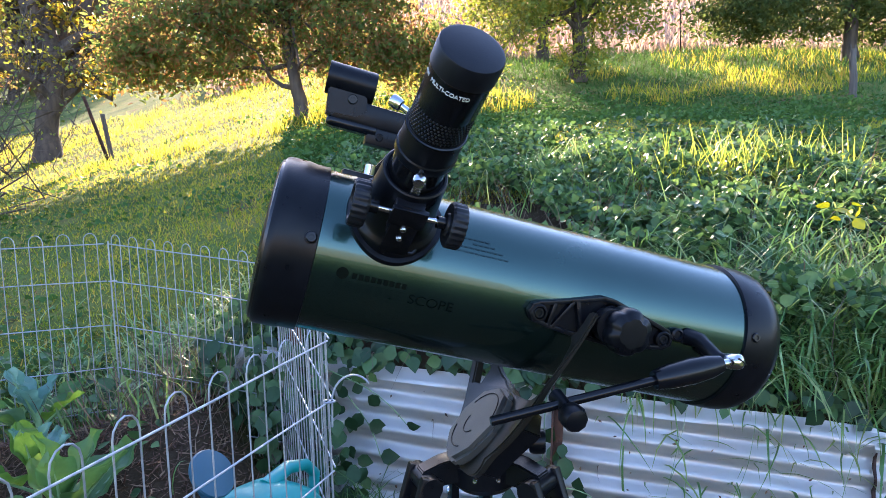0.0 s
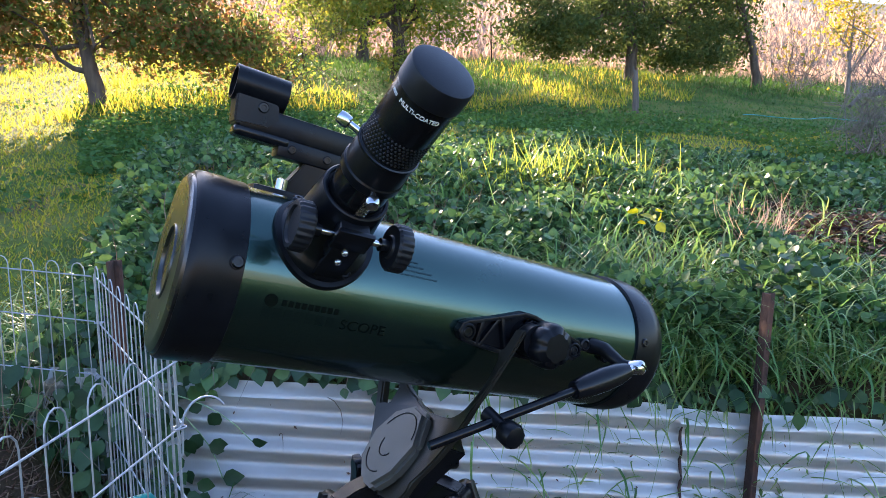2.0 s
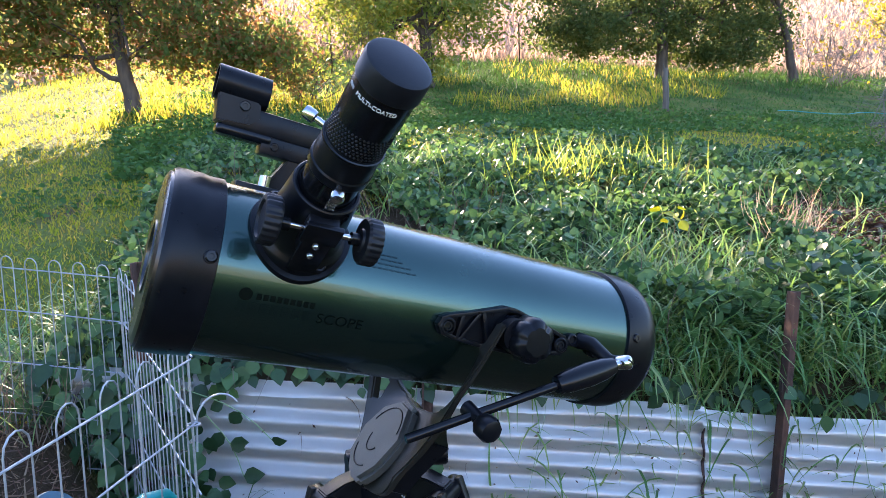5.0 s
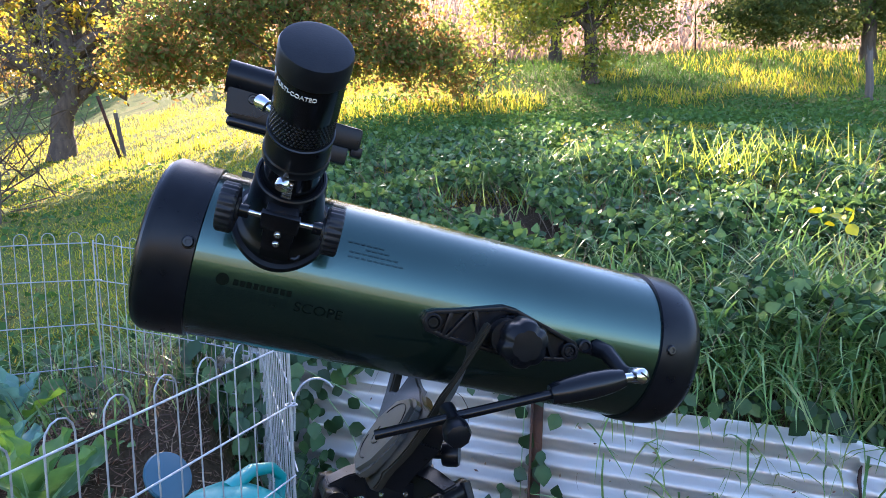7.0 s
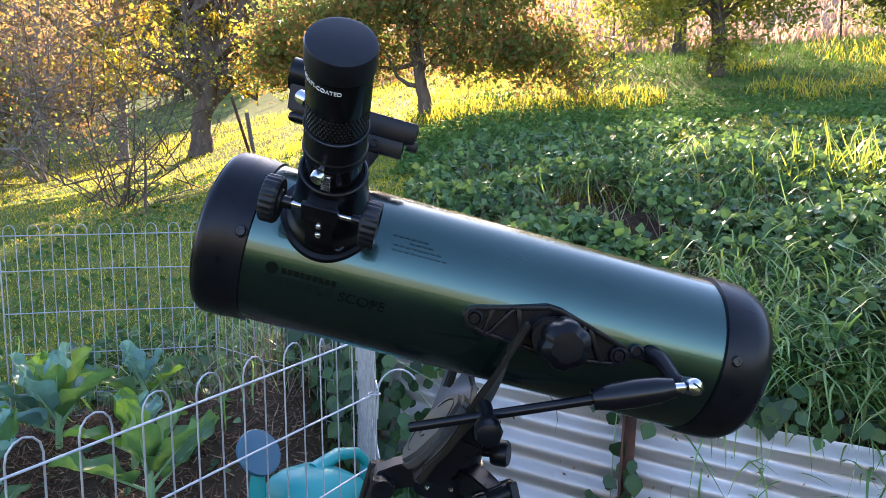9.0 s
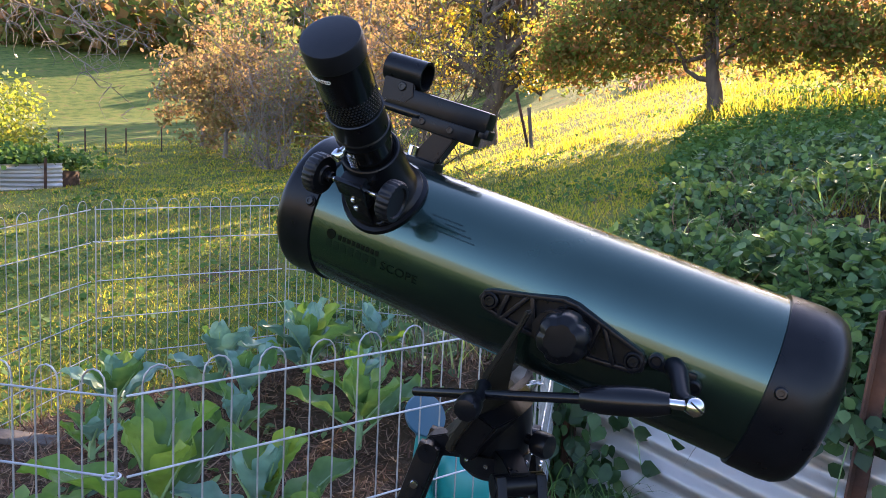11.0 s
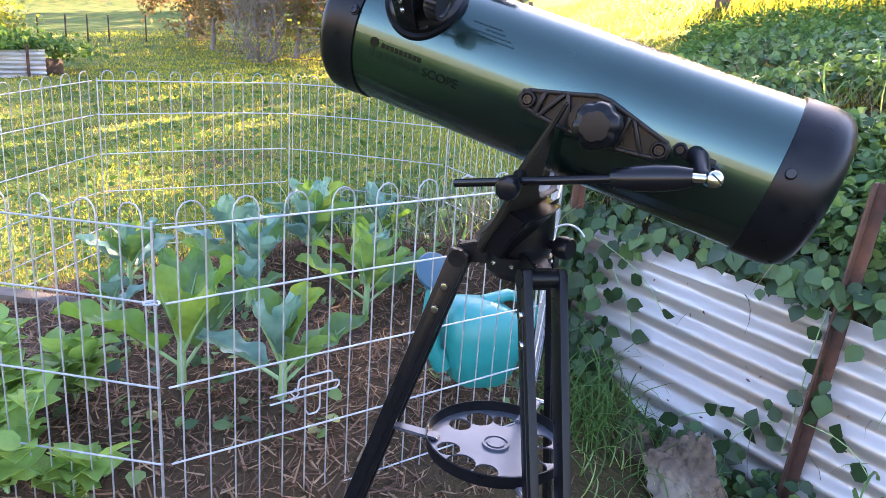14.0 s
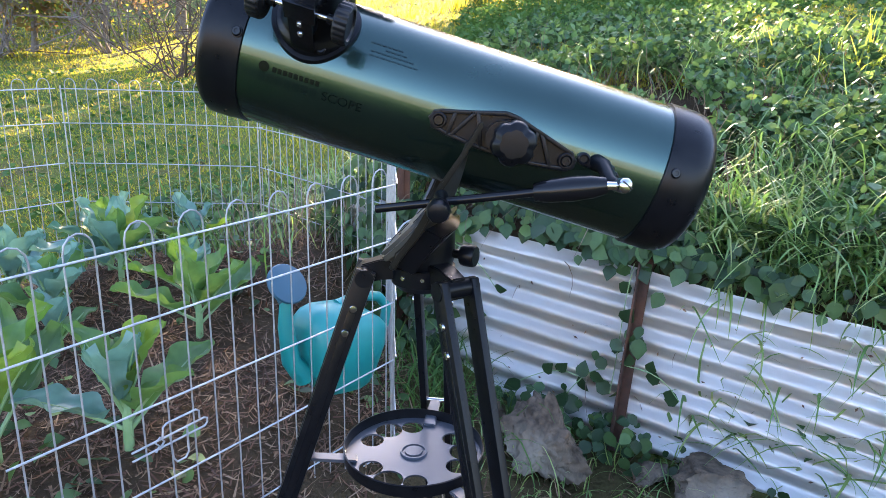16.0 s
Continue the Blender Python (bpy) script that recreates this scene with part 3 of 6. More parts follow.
hold = spart("eyepiece_holder", lathe([(0.0165, 0.1385), (0.0205, 0.139), (0.0214, 0.1405), (0.0214, 0.146), (0.0205, 0.147), (0.0203, 0.1645), (0.0196, 0.1665), (0.0168, 0.1668)], 56, FM), BLACK, scope)
spart("ring", lathe([(0.0204, 0.1635), (0.0209, 0.164), (0.0209, 0.1655), (0.0200, 0.166)], 56, FM), SATIN, hold)
knurl = bmesh.new()
for j in range(7):
    for i in range(48):
        a = 2 * math.pi * (i + 0.5 * (j % 2)) / 48
        o = Vector((math.cos(a), math.sin(a), 0))
        t_ = Vector((-math.sin(a), math.cos(a), 0))
        c = o * 0.0192 + Vector((0, 0, 0.1685 + j * 0.0025))
        vs = [knurl.verts.new(FM @ (c + t_ * 0.0011)), knurl.verts.new(FM @ (c + Vector((0, 0, 0.0012)))), knurl.verts.new(FM @ (c - t_ * 0.0011)), knurl.verts.new(FM @ (c - Vector((0, 0, 0.0012))))]
        tip = knurl.verts.new(FM @ (c + o * 0.0007))
        for q in range(4):
            knurl.faces.new((vs[q], vs[(q + 1) % 4], tip))
spart("knurled_grip", knurl, RUBBER, eyep, smooth=False)
spart("cap", lathe([(0.0196, 0.2135), (0.0206, 0.214), (0.0206, 0.2265), (0.0198, 0.2282), (0.0175, 0.229), (0, 0.2292)], 56, FM), RUBBER, eyep, "matt black eyepiece cap")
for an, z, ln in ((-96, 0.1435, 0.011), (148, 0.160, 0.014)):
    a = radians(an)
    o = Vector((math.cos(a), math.sin(a), 0))
    m = FM @ frame_at(o * 0.0195 + Vector((0, 0, z)), o, (0, 0, 1))
    spart("thumb_screw", lathe([(0.0, -0.002), (0.0022, -0.002), (0.0022, ln * 0.55), (0.0040, ln * 0.6), (0.0044, ln * 0.75), (0.0044, ln * 1.05), (0.0038, ln * 1.15), (0.0028, ln * 1.1), (0, ln * 1.1)], 24, m), CHROME, hold, "chrome thumb screw")


def text_mesh(word, size, depth=0.0003):
    """The built-in font's letters as a flat mesh, centred left, in x, y."""
    cu = bpy.data.curves.new("letters", "FONT")
    cu.body, cu.size, cu.extrude = word, size, depth
    ob = bpy.data.objects.new("letters", cu)
    scene.collection.objects.link(ob)
    bpy.context.view_layer.update()
    me = bpy.data.meshes.new_from_object(ob)
    bpy.data.objects.remove(ob)
    bm = bmesh.new()
    bm.from_mesh(me)
    bpy.data.meshes.remove(me)
    return bm


def wrap(bm, m, radius):
    """Bends flat letters round a cylinder about the local z of m: x runs round it, y along it."""
    for v in bm.verts:
        a = v.co.x / radius
        r = radius + v.co.z
        v.co = m @ Vector((r * math.sin(a), -r * math.cos(a), v.co.y))
    return bm


t1 = text_mesh("MULTI-COATED", 0.0038)
w1 = max(v.co.x for v in t1.verts)
for v in t1.verts:
    v.co.x -= w1 * 0.55 + 0.006
spart("lettering", wrap(t1, FM @ pose(0, 0, 0.2065), 0.01975), WHITEINK, eyep, "white printed lettering", smooth=False)
t2 = text_mesh("mm", 0.0038)
for v in t2.verts:
    v.co.x -= w1 * 0.55 + 0.015
spart("lettering", wrap(t2, FM @ pose(0, 0, 0.2065), 0.01975), WHITEINK, eyep, smooth=False)


for s0, s1, ang, h, n, ink in ((-0.098, -0.0445, -18.5, 2.9, 7, FADED), (-0.0865, -0.044, -9.8, 1.7, 9, INK)):
    bm = bmesh.new()
    for i in range(n):
        a0 = s0 + (s1 - s0) * i / n
        a1 = a0 + (s1 - s0) / n * 0.72
        prev = None
        for q in np.linspace(ang, ang + h * 2.2, 6):
            cur = [bm.verts.new((x, (R + 0.0003) * math.cos(radians(q)), (R + 0.0003) * math.sin(radians(q)))) for x in (a1, a0)]
            if prev:
                bm.faces.new((prev[0], prev[1], cur[1], cur[0]))
            prev = cur
    spart("print_bar", bm, ink, scope, smooth=True)
word = text_mesh("SCOPE", 0.0108, 0.0)
for v in word.verts:
    q = radians(-18.5) + v.co.y / R
    v.co = Vector((-0.042 + v.co.x * 1.12, (R + 0.0003) * math.cos(q), (R + 0.0003) * math.sin(q)))
spart("lettering", word, INK, scope, "dark printed lettering", smooth=False)
bm = bmesh.new()
bmesh.ops.create_circle(bm, cap_ends=True, radius=0.0045, segments=20, matrix=on_tube(-0.094, -7.5, 0.0004))
spart("print_mark", bm, INK, scope, smooth=False)
for k in range(4):
    bm = bmesh.new()
    ang = 34 - k * 3.4
    for i in range((6, 4, 8, 9)[k]):
        a0 = -0.014 + i * 0.0048 + (0.0, 0.014, 0.002, 0.002)[k]
        vs = [bm.verts.new((x, (R + 0.0004) * math.cos(radians(q)), (R + 0.0004) * math.sin(radians(q)))) for x, q in ((a0, ang), (a0 + 0.0038, ang), (a0 + 0.0038, ang + 1.0), (a0, ang + 1.0))]
        bm.faces.new(vs)
    spart("print_bar", bm, FADED, scope, smooth=False)

# finder: a red-dot sight beyond the focuser
FX = pose(0, -0.026, 0)
find = spart("finder", box((0.108, 0.021, 0.0195), FX @ pose(-0.072, 0, 0.1195), 0.0035), BLACK, scope, "black red-dot finder on a slotted bracket")
cheek = prism([(-0.0525, 0.006), (-0.020, 0.006), (-0.016, -0.006), (-0.024, -0.014), (-0.050, -0.016)], -0.0112, 0.0112, FX @ pose(-0.080, 0, 0.128, 90), 0.0012)
spart("cheek", cheek, BLACK, find)
spart("sight_tube", lathe([(0.0120, -0.135), (0.0138, -0.135), (0.0138, -0.094), (0.0120, -0.094), (0.0120, -0.135)], 40, FX @ pose(0, 0, 0.1435) @ LX), BLACK, find)
spart("sight_glass", lathe([(0, -0.112), (0.012, -0.112), (0.012, -0.1105), (0, -0.1105)], 32, FX @ pose(0, 0, 0.1435) @ LX), solid("dark_glass", (0.02, 0.02, 0.025), rough=0.05), find)
spart("rail", box((0.066, 0.019, 0.015), FX @ pose(-0.060, 0, 0.1035), 0.002), BLACK, find)
spart("under_nose", box((0.044, 0.021, 0.0085), FX @ pose(-0.1065, 0, 0.1075), 0.0038, 3), SATIN, find)
for s in (-0.082, -0.052):
    spart("screw", screw(FX @ pose(s, 0.0098, 0.1035, -90, 0, 0), 0.0028), SATIN, find)
spart("screw", screw(FX @ pose(-0.111, 0.0113, 0.1285, -90, 0, 0), 0.0034), SATIN, find)
spart("end_block", box((0.010, 0.018, 0.009), FX @ pose(-0.020, 0, 0.1095), 0.002), BLACK, find)
spart("stalk", prism([(-0.085, 0.068), (-0.058, 0.068), (-0.044, 0.101), (-0.066, 0.101)], -0.007, 0.007, FX @ pose(0, 0, 0, 90), 0.001), BLACK, find)
spart("shoe", box((0.052, 0.024, 0.009), FX @ pose(-0.080, 0.004, 0.066), 0.002), BLACK, find)
spart("clamp_nut", lathe([(0, 0), (0.005, 0), (0.005, 0.009), (0.0042, 0.0095), (0, 0.0095)], 20, FX @ pose(-0.083, 0.007, 0.0700)), CHROME, find, "knurled chrome nut")

# altitude bracket on the tube's side
plate_out = [(0.0515, -0.006), (0.0535, -0.0005), (0.0585, 0.0022), (0.084, 0.0095), (0.112, 0.0178), (0.123, 0.0172), (0.150, 0.0095), (0.176, 0.0015), (0.1800, -0.0035), (0.1798, -0.0095), (0.1745, -0.0138), (0.150, -0.0178), (0.125, -0.0205), (0.090, -0.0185), (0.066, -0.0155), (0.0555, -0.0128)]
PM = frame_at((0, 0, 0), (0, 1, 0), (1, 0, 0))      # local x along the tube, local y down across it, z outward


def plate_poly(pts, y0, y1, bev=0.0008):
    return prism([(x, -z) for x, z in pts], y0, y1, PM, bev)


brk = spart("altitude_bracket", plate_poly(plate_out, 0.058, 0.0685), BLACK, scope, "black ribbed altitude bracket")


def rib(p, q, w=0.0035, y0=0.066, y1=0.0735):
    (x0, z0), (x1, z1) = p, q
    L = math.hypot(x1 - x0, z1 - z0)
    return box((L + w, y1 - y0, w), pose((x0 + x1) / 2, (y0 + y1) / 2, (z0 + z1) / 2, 0, -math.degrees(math.atan2(z1 - z0, x1 - x0)), 0), 0.0008)


edge = plate_out
for p, q in zip(edge, edge[1:] + edge[:1]):
    inset = lambda c: (0.115 + (c[0] - 0.115) * 0.975, -0.004 + (c[1] + 0.004) * 0.9)
    spart("rib", rib(inset(p), inset(q)), BLACK, brk)
for p, q in (((0.072, 0.004), (0.070, -0.014)), ((0.074, -0.014), (0.087, 0.008)), ((0.090, 0.009), (0.100, -0.017)), ((0.142, 0.009), (0.140, -0.017)), ((0.146, 0.008), (0.160, -0.014))):
    spart("rib", rib(p, q), BLACK, brk)
for s in (0.060, 0.172):
    m = frame_at((s, 0.0735, -0.006), (0, 1, 0), (1, 0, 0))
    spart("screw_boss", lathe([(0.0068, -0.010), (0.0068, 0.0), (0.0060, 0.0008), (0.0050, 0.0008), (0.0045, -0.002), (0, -0.002)], 28, m), BLACK, brk)
    spart("screw", screw(m @ pose(0, 0, -0.001), 0.0036), SATIN, brk)
# tension knob
kb = lathe([(0.0, 0.078), (0.0140, 0.078), (0.0165, 0.081), (0.0184, 0.084), (0.0188, 0.097), (0.0176, 0.1015), (0.0165, 0.1030), (0.0125, 0.1045), (0.0115, 0.1056), (0.0, 0.1062)], 72)
for v_ in kb.verts:
    r_ = math.hypot(v_.co.x, v_.co.y)
    if r_ > 0.010:
        f_ = 1 - 0.10 * (0.5 + 0.5 * math.cos(6 * math.atan2(v_.co.y, v_.co.x))) ** 3
        v_.co.x *= f_
        v_.co.y *= f_
bmesh.ops.transform(kb, matrix=PM @ pose(0.124, 0.004, 0), verts=kb.verts)
spart("altitude_knob", kb, BLACK, scope, "black scalloped altitude knob")
spart("knob_collar", lathe([(0.0, 0.066), (0.0150, 0.066), (0.0158, 0.070), (0.0150, 0.079), (0.0, 0.079)], 24, PM @ pose(0.119, 0.003, 0)), SATIN, scope)

# fine-adjustment rod with grip, clamp and pivot, in world places
INV = TM.inverted()


def loc(p):
    return INV @ Vector(p)


tip, grip0, piv = loc((0.029, 0.447, 0.683)), loc((0.157, 0.469, 0.703)), loc((0.224, 0.484, 0.711))
rd = (piv - tip).normalized()
spart("control_rod", rod([tip, tip + rd * 0.001, grip0 + rd * 0.004], [0.003, 0.0036, 0.0036], 16), SATIN, scope, "black fine-adjustment control rod")
g = [grip0 - rd * 0.001, grip0, grip0 + rd * 0.012, grip0 + rd * 0.030, grip0 + rd * 0.045, grip0 + rd * 0.056]
spart("grip", rod(g, [0.0068, 0.0076, 0.0094, 0.0102, 0.0092, 0.0068], 24), SATIN, scope, "tapered black grip")
spart("pivot_fork", rod([grip0 + rd * 0.055, piv - rd * 0.002], 0.0034, 14), CHROME, scope, "chrome pivot eye")
pz = Vector((0.25, 0.93, 0.25)).normalized()
spart("pivot_pin", lathe([(0, -0.008), (0.0058, -0.008), (0.0062, -0.006), (0.0062, 0.004), (0.0056, 0.0058), (0.0040, 0.0070), (0.0020, 0.0076), (0, 0.0078)], 24, frame_at(piv, pz, (1, 0, 0))), CHROME, scope, "chrome pivot screw")
spart("screw_slot", box((0.0100, 0.0012, 0.0012), frame_at(piv, pz, (1, 0, 0)) @ pose(0, 0, 0.0074, 0, 0, 20), 0.0002), SATIN, scope)
foot = Vector((0.198, 0.0655, 0.000))
spart("pivot_arm", rod([foot, foot + Vector((0.004, 0.012, 0.0)), piv - pz * 0.012 + Vector((-0.004, 0, 0.002)), piv - pz * 0.004], [0.0075, 0.0065, 0.0055, 0.005], 14), BLACK, scope)
for s in (0.186, 0.214):
    spart("arm_lug", lathe([(0.0055, -0.004), (0.0055, 0.004), (0.004, 0.0048), (0.003, 0.003), (0, 0.003)], 18, on_tube(s, 0 if s < 0.2 else -6, 0.001)), BLACK, scope)
spart("lug_bridge", box((0.028, 0.006, 0.008), pose(0.200, 0.0665, -0.002), 0.002), BLACK, scope)

# ---- mount and tripod (its own thing; the tube rides in its fork) ----
HUB = Vector((0.030, 0.572, 0.0))
tripod = thing("tripod_mount", Matrix.Translation((HUB.x, HUB.y, -0.09)), "black tripod with a fork mount and round accessory tray", "tripod")
TI = Matrix.Translation((-HUB.x, -HUB.y, 0.09))
ball = TM @ Vector((0.114, 0.086, -0.003))
ball2 = TM @ Vector((0.114, -0.084, -0.003))
base_c = Vector((HUB.x, HUB.y, 0.652))


def ribbon(points, widths, thick, nor):
    """A bent flat arm: centre line, widths across, thickness along nor."""
    bm = bmesh.new()
    pts = [Vector(p) for p in points]
    rows = []
    for i, p in enumerate(pts):
        d = (pts[min(i + 1, len(pts) - 1)] - pts[max(i - 1, 0)]).normalized()
        n_ = Vector(nor[i] if isinstance(nor, list) else nor).normalized()
        w = d.cross(n_).normalized() * widths[i] / 2
        h = n_ * thick / 2
        rows.append([bm.verts.new(p + w + h), bm.verts.new(p - w + h), bm.verts.new(p - w - h), bm.verts.new(p + w - h)])
    for a, b in zip(rows, rows[1:]):
        for k in range(4):
            bm.faces.new((a[k], a[(k + 1) % 4], b[(k + 1) % 4], b[k]))
    bm.faces.new(rows[0][::-1])
    bm.faces.new(rows[-1])
    bmesh.ops.bevel(bm, geom=bm.edges[:], offset=min(thick, 0.004) * 0.3, segments=2, affect="EDGES")
    return bm


def tpart(name, bm, mat, parent, label="", smooth=True):
    bmesh.ops.transform(bm, matrix=TI, verts=bm.verts)
    return part(name, bm, mat, parent, label, smooth)




# the fork is a U in a plane that leans to the tube's rear; u across the tube, v up the lean, o out of the plane
FO = Vector((0.030, 0.572, 0.600))
FL = Vector((0.436, 0.103, 0.894)).normalized()
FN = Vector((-0.87, -0.207, 0.448)).normalized()
UM = 0.026


def fork_point(w, v, o):
    k = min(max((v - 0.05) / 0.115, 0), 1)
    c = 1 - min(max((abs(w) - 0.03) / 0.05, 0), 1)
    o = o * (1 - 0.5 * k * k * (3 - 2 * k)) + 0.012 - 0.35 * max(v - 0.02, 0) * c
    o += 0.008 * min(max((-w - 0.03) / 0.04, 0), 1)
    return FO + SIDE * (UM + w) + FL * v + FN * o


def fork_prism(outline, o0, o1, bev=0.0014):
    bm = bmesh.new()
    a = [bm.verts.new(fork_point(w, v, o0)) for w, v in outline]
    b = [bm.verts.new(fork_point(w, v, o1)) for w, v in outline]
    n_ = len(outline)
    for i in range(n_):
        bm.faces.new((a[i], a[(i + 1) % n_], b[(i + 1) % n_], b[i]))
    bm.faces.new(a[::-1])
    bm.faces.new(b)
    bmesh.ops.recalc_face_normals(bm, faces=bm.faces[:])
    bmesh.ops.bevel(bm, geom=[e for e in bm.edges if len(e.link_faces) == 2 and e.calc_face_angle(0) > 0.9], offset=bev, segments=2, affect="EDGES")
    bmesh.ops.triangulate(bm, faces=[f for f in bm.faces if len(f.verts) > 4])
    return bm


def curve(pts, n_=5):
    """A smooth line through the points."""
    out = []
    for i in range(len(pts) - 1):
        p0, p1, p2, p3 = (Vector(pts[max(min(k, len(pts) - 1), 0)]) for k in (i - 1, i, i + 1, i + 2))
        for q in range(n_):
            t_ = q / n_
            out.append(0.5 * (2 * p1 + (p2 - p0) * t_ + (2 * p0 - 5 * p1 + 4 * p2 - p3) * t_ ** 2 + (3 * p1 - p0 - 3 * p2 + p3) * t_ ** 3))
    out.append(Vector(pts[-1]))
    return [(p.x, p.y) for p in out]


inner = curve([(0.0, 0.071), (0.027, 0.075), (0.045, 0.084), (0.057, 0.097), (0.069, 0.117), (0.080, 0.142), (0.087, 0.165)])
outer = curve([(0.098, 0.165), (0.091, 0.135), (0.081, 0.100), (0.062, 0.057), (0.045, 0.024), (0.033, 0.0), (0.0, -0.008)])
half = inner + outer
rail = [p for p in inner if p[0] > 0.040]
far_half = inner + [(w + 0.0085, v - 0.0035) for w, v in rail[::-1]] + [(0.049, 0.061), (0.0625, 0.058)] + [p for p in outer if p[1] < 0.057]
u_shape = half + [(-w, v) for w, v in far_half[::-1]]
u_shape = [p for k, p in enumerate(u_shape) if p != u_shape[k - 1]]
yoke = tpart("yoke", fork_prism(u_shape, 0.012, 0.019), OLIVE, tripod, "dark olive plastic fork yoke with a moulded emblem")
edge_rail = [p for p in outer if p[1] > 0.045]
tpart("outer_rail", fork_prism([(-w, v) for w, v in edge_rail] + [(-(w - 0.0065), v) for w, v in edge_rail[::-1]], 0.010, 0.019), OLIVE, yoke)
for v, w0, w1 in ((0.086, 0.050, 0.072), (0.112, 0.070, 0.085)):
    tpart("rung", fork_prism([(-w0, v - 0.002), (-w1, v - 0.003), (-w1, v + 0.003), (-w0, v + 0.003)], 0.011, 0.018, 0.0006), OLIVE, yoke)
core = [(-w * 0.93, v) for w, v in ((0.0, 0.067), (0.030, 0.066), (0.046, 0.060), (0.062, 0.056), (0.060, 0.054), (0.044, 0.024), (0.033, 0.004), (0.0, -0.006))]
tpart("yoke_core", fork_prism(core + [(-w, v) for w, v in core[::-1][1:-1]], -0.006, 0.013), BLACK, tripod)
ft = lathe([(0.0, 0.602), (0.029, 0.602), (0.0315, 0.612), (0.0312, 0.630), (0.0305, 0.648), (0.030, 0.664), (0.0, 0.670)], 40, Matrix.Translation((HUB.x + 0.002, HUB.y, 0)))
for v_ in ft.verts:
    e_ = (v_.co - FO).dot(FN) - 0.016 + 0.35 * max((v_.co - FO).dot(FL) - 0.02, 0)
    if e_ > 0:
        v_.co -= FN * e_
tpart("yoke_foot", ft, BLACK, tripod)
sh_c = fork_point(-0.006, 0.034, 0.019)
SHN = (FN + FL * 0.30).normalized()
SM = frame_at(sh_c, SHN, FL + SIDE * 0.35)
tpart("shield", prism([(0.041, -0.004), (0.036, 0.016), (0.016, 0.033), (-0.012, 0.035), (-0.036, 0.020), (-0.042, -0.004), (-0.034, -0.026), (-0.010, -0.034), (0.020, -0.030)], -0.006, 0.0075, SM, 0.004), GREY, yoke)
for r_, u0, u1 in ((0.72, -0.9, 1.5), (0.72, 2.4, 3.9), (0.34, 1.9, 4.3)):
    arc = [SM @ Vector((0.042 * r_ * math.cos(u), 0.034 * r_ * math.sin(u), 0.0077)) for u in np.linspace(u0, u1, 18)]
    tpart("emblem", rod(arc, 0.0006, 6), BLACK, yoke)
for q, sg in ((ball, 1), (ball2, -1)):
    tpart("arm_end", lathe([(0, -0.007), (0.0125, -0.007), (0.0135, -0.004), (0.0135, 0.006), (0, 0.006)], 28, frame_at(q, SIDE * sg, (1, 0, 0))), BLACK, tripod)
clampw = Vector((0.086, 0.440, 0.689))
rodw = Vector((0.084, 0.4565, 0.6916))
tpart("clamp", rod([rodw + Vector((-0.004, 0.009, 0.003)), rodw, clampw + Vector((0.001, -0.002, -0.001))], [0.0062, 0.0052, 0.0045], 16), BLACK, tripod)
tpart("clamp_knob", lathe([(0, -0.004), (0.007, -0.004), (0.0095, -0.001), (0.0100, 0.007), (0.0085, 0.011), (0.005, 0.0125), (0, 0.0125)], 9, frame_at(clampw, Vector((0.25, -0.95, -0.15)), (1, 0, 0))), BLACK, tripod, "black faceted clamp knob")
tpart("azimuth_base", lathe([(0, -0.075), (0.026, -0.075), (0.033, -0.068), (0.034, -0.050), (0, -0.050)], 36, Matrix.Translation(base_c)), BLACK, tripod)
tpart("azimuth_knob", lathe([(0, 0.0), (0.005, 0.0), (0.005, 0.012), (0.0105, 0.013), (0.0115, 0.017), (0.0115, 0.026), (0.010, 0.028), (0, 0.028)], 14, frame_at(base_c + Vector((0.03, 0.0, -0.035)), (1, -0.15, 0), (0, 0, 1))), BLACK, tripod, "black azimuth lock knob")
for i in range(10):
    a = 2 * math.pi * i / 10
    tpart("rim_screw", screw(frame_at(base_c + Vector((0.0335 * math.cos(a), 0.0335 * math.sin(a), -0.058)), (math.cos(a), math.sin(a), 0), (0, 0, 1)), 0.002), CHROME, tripod)

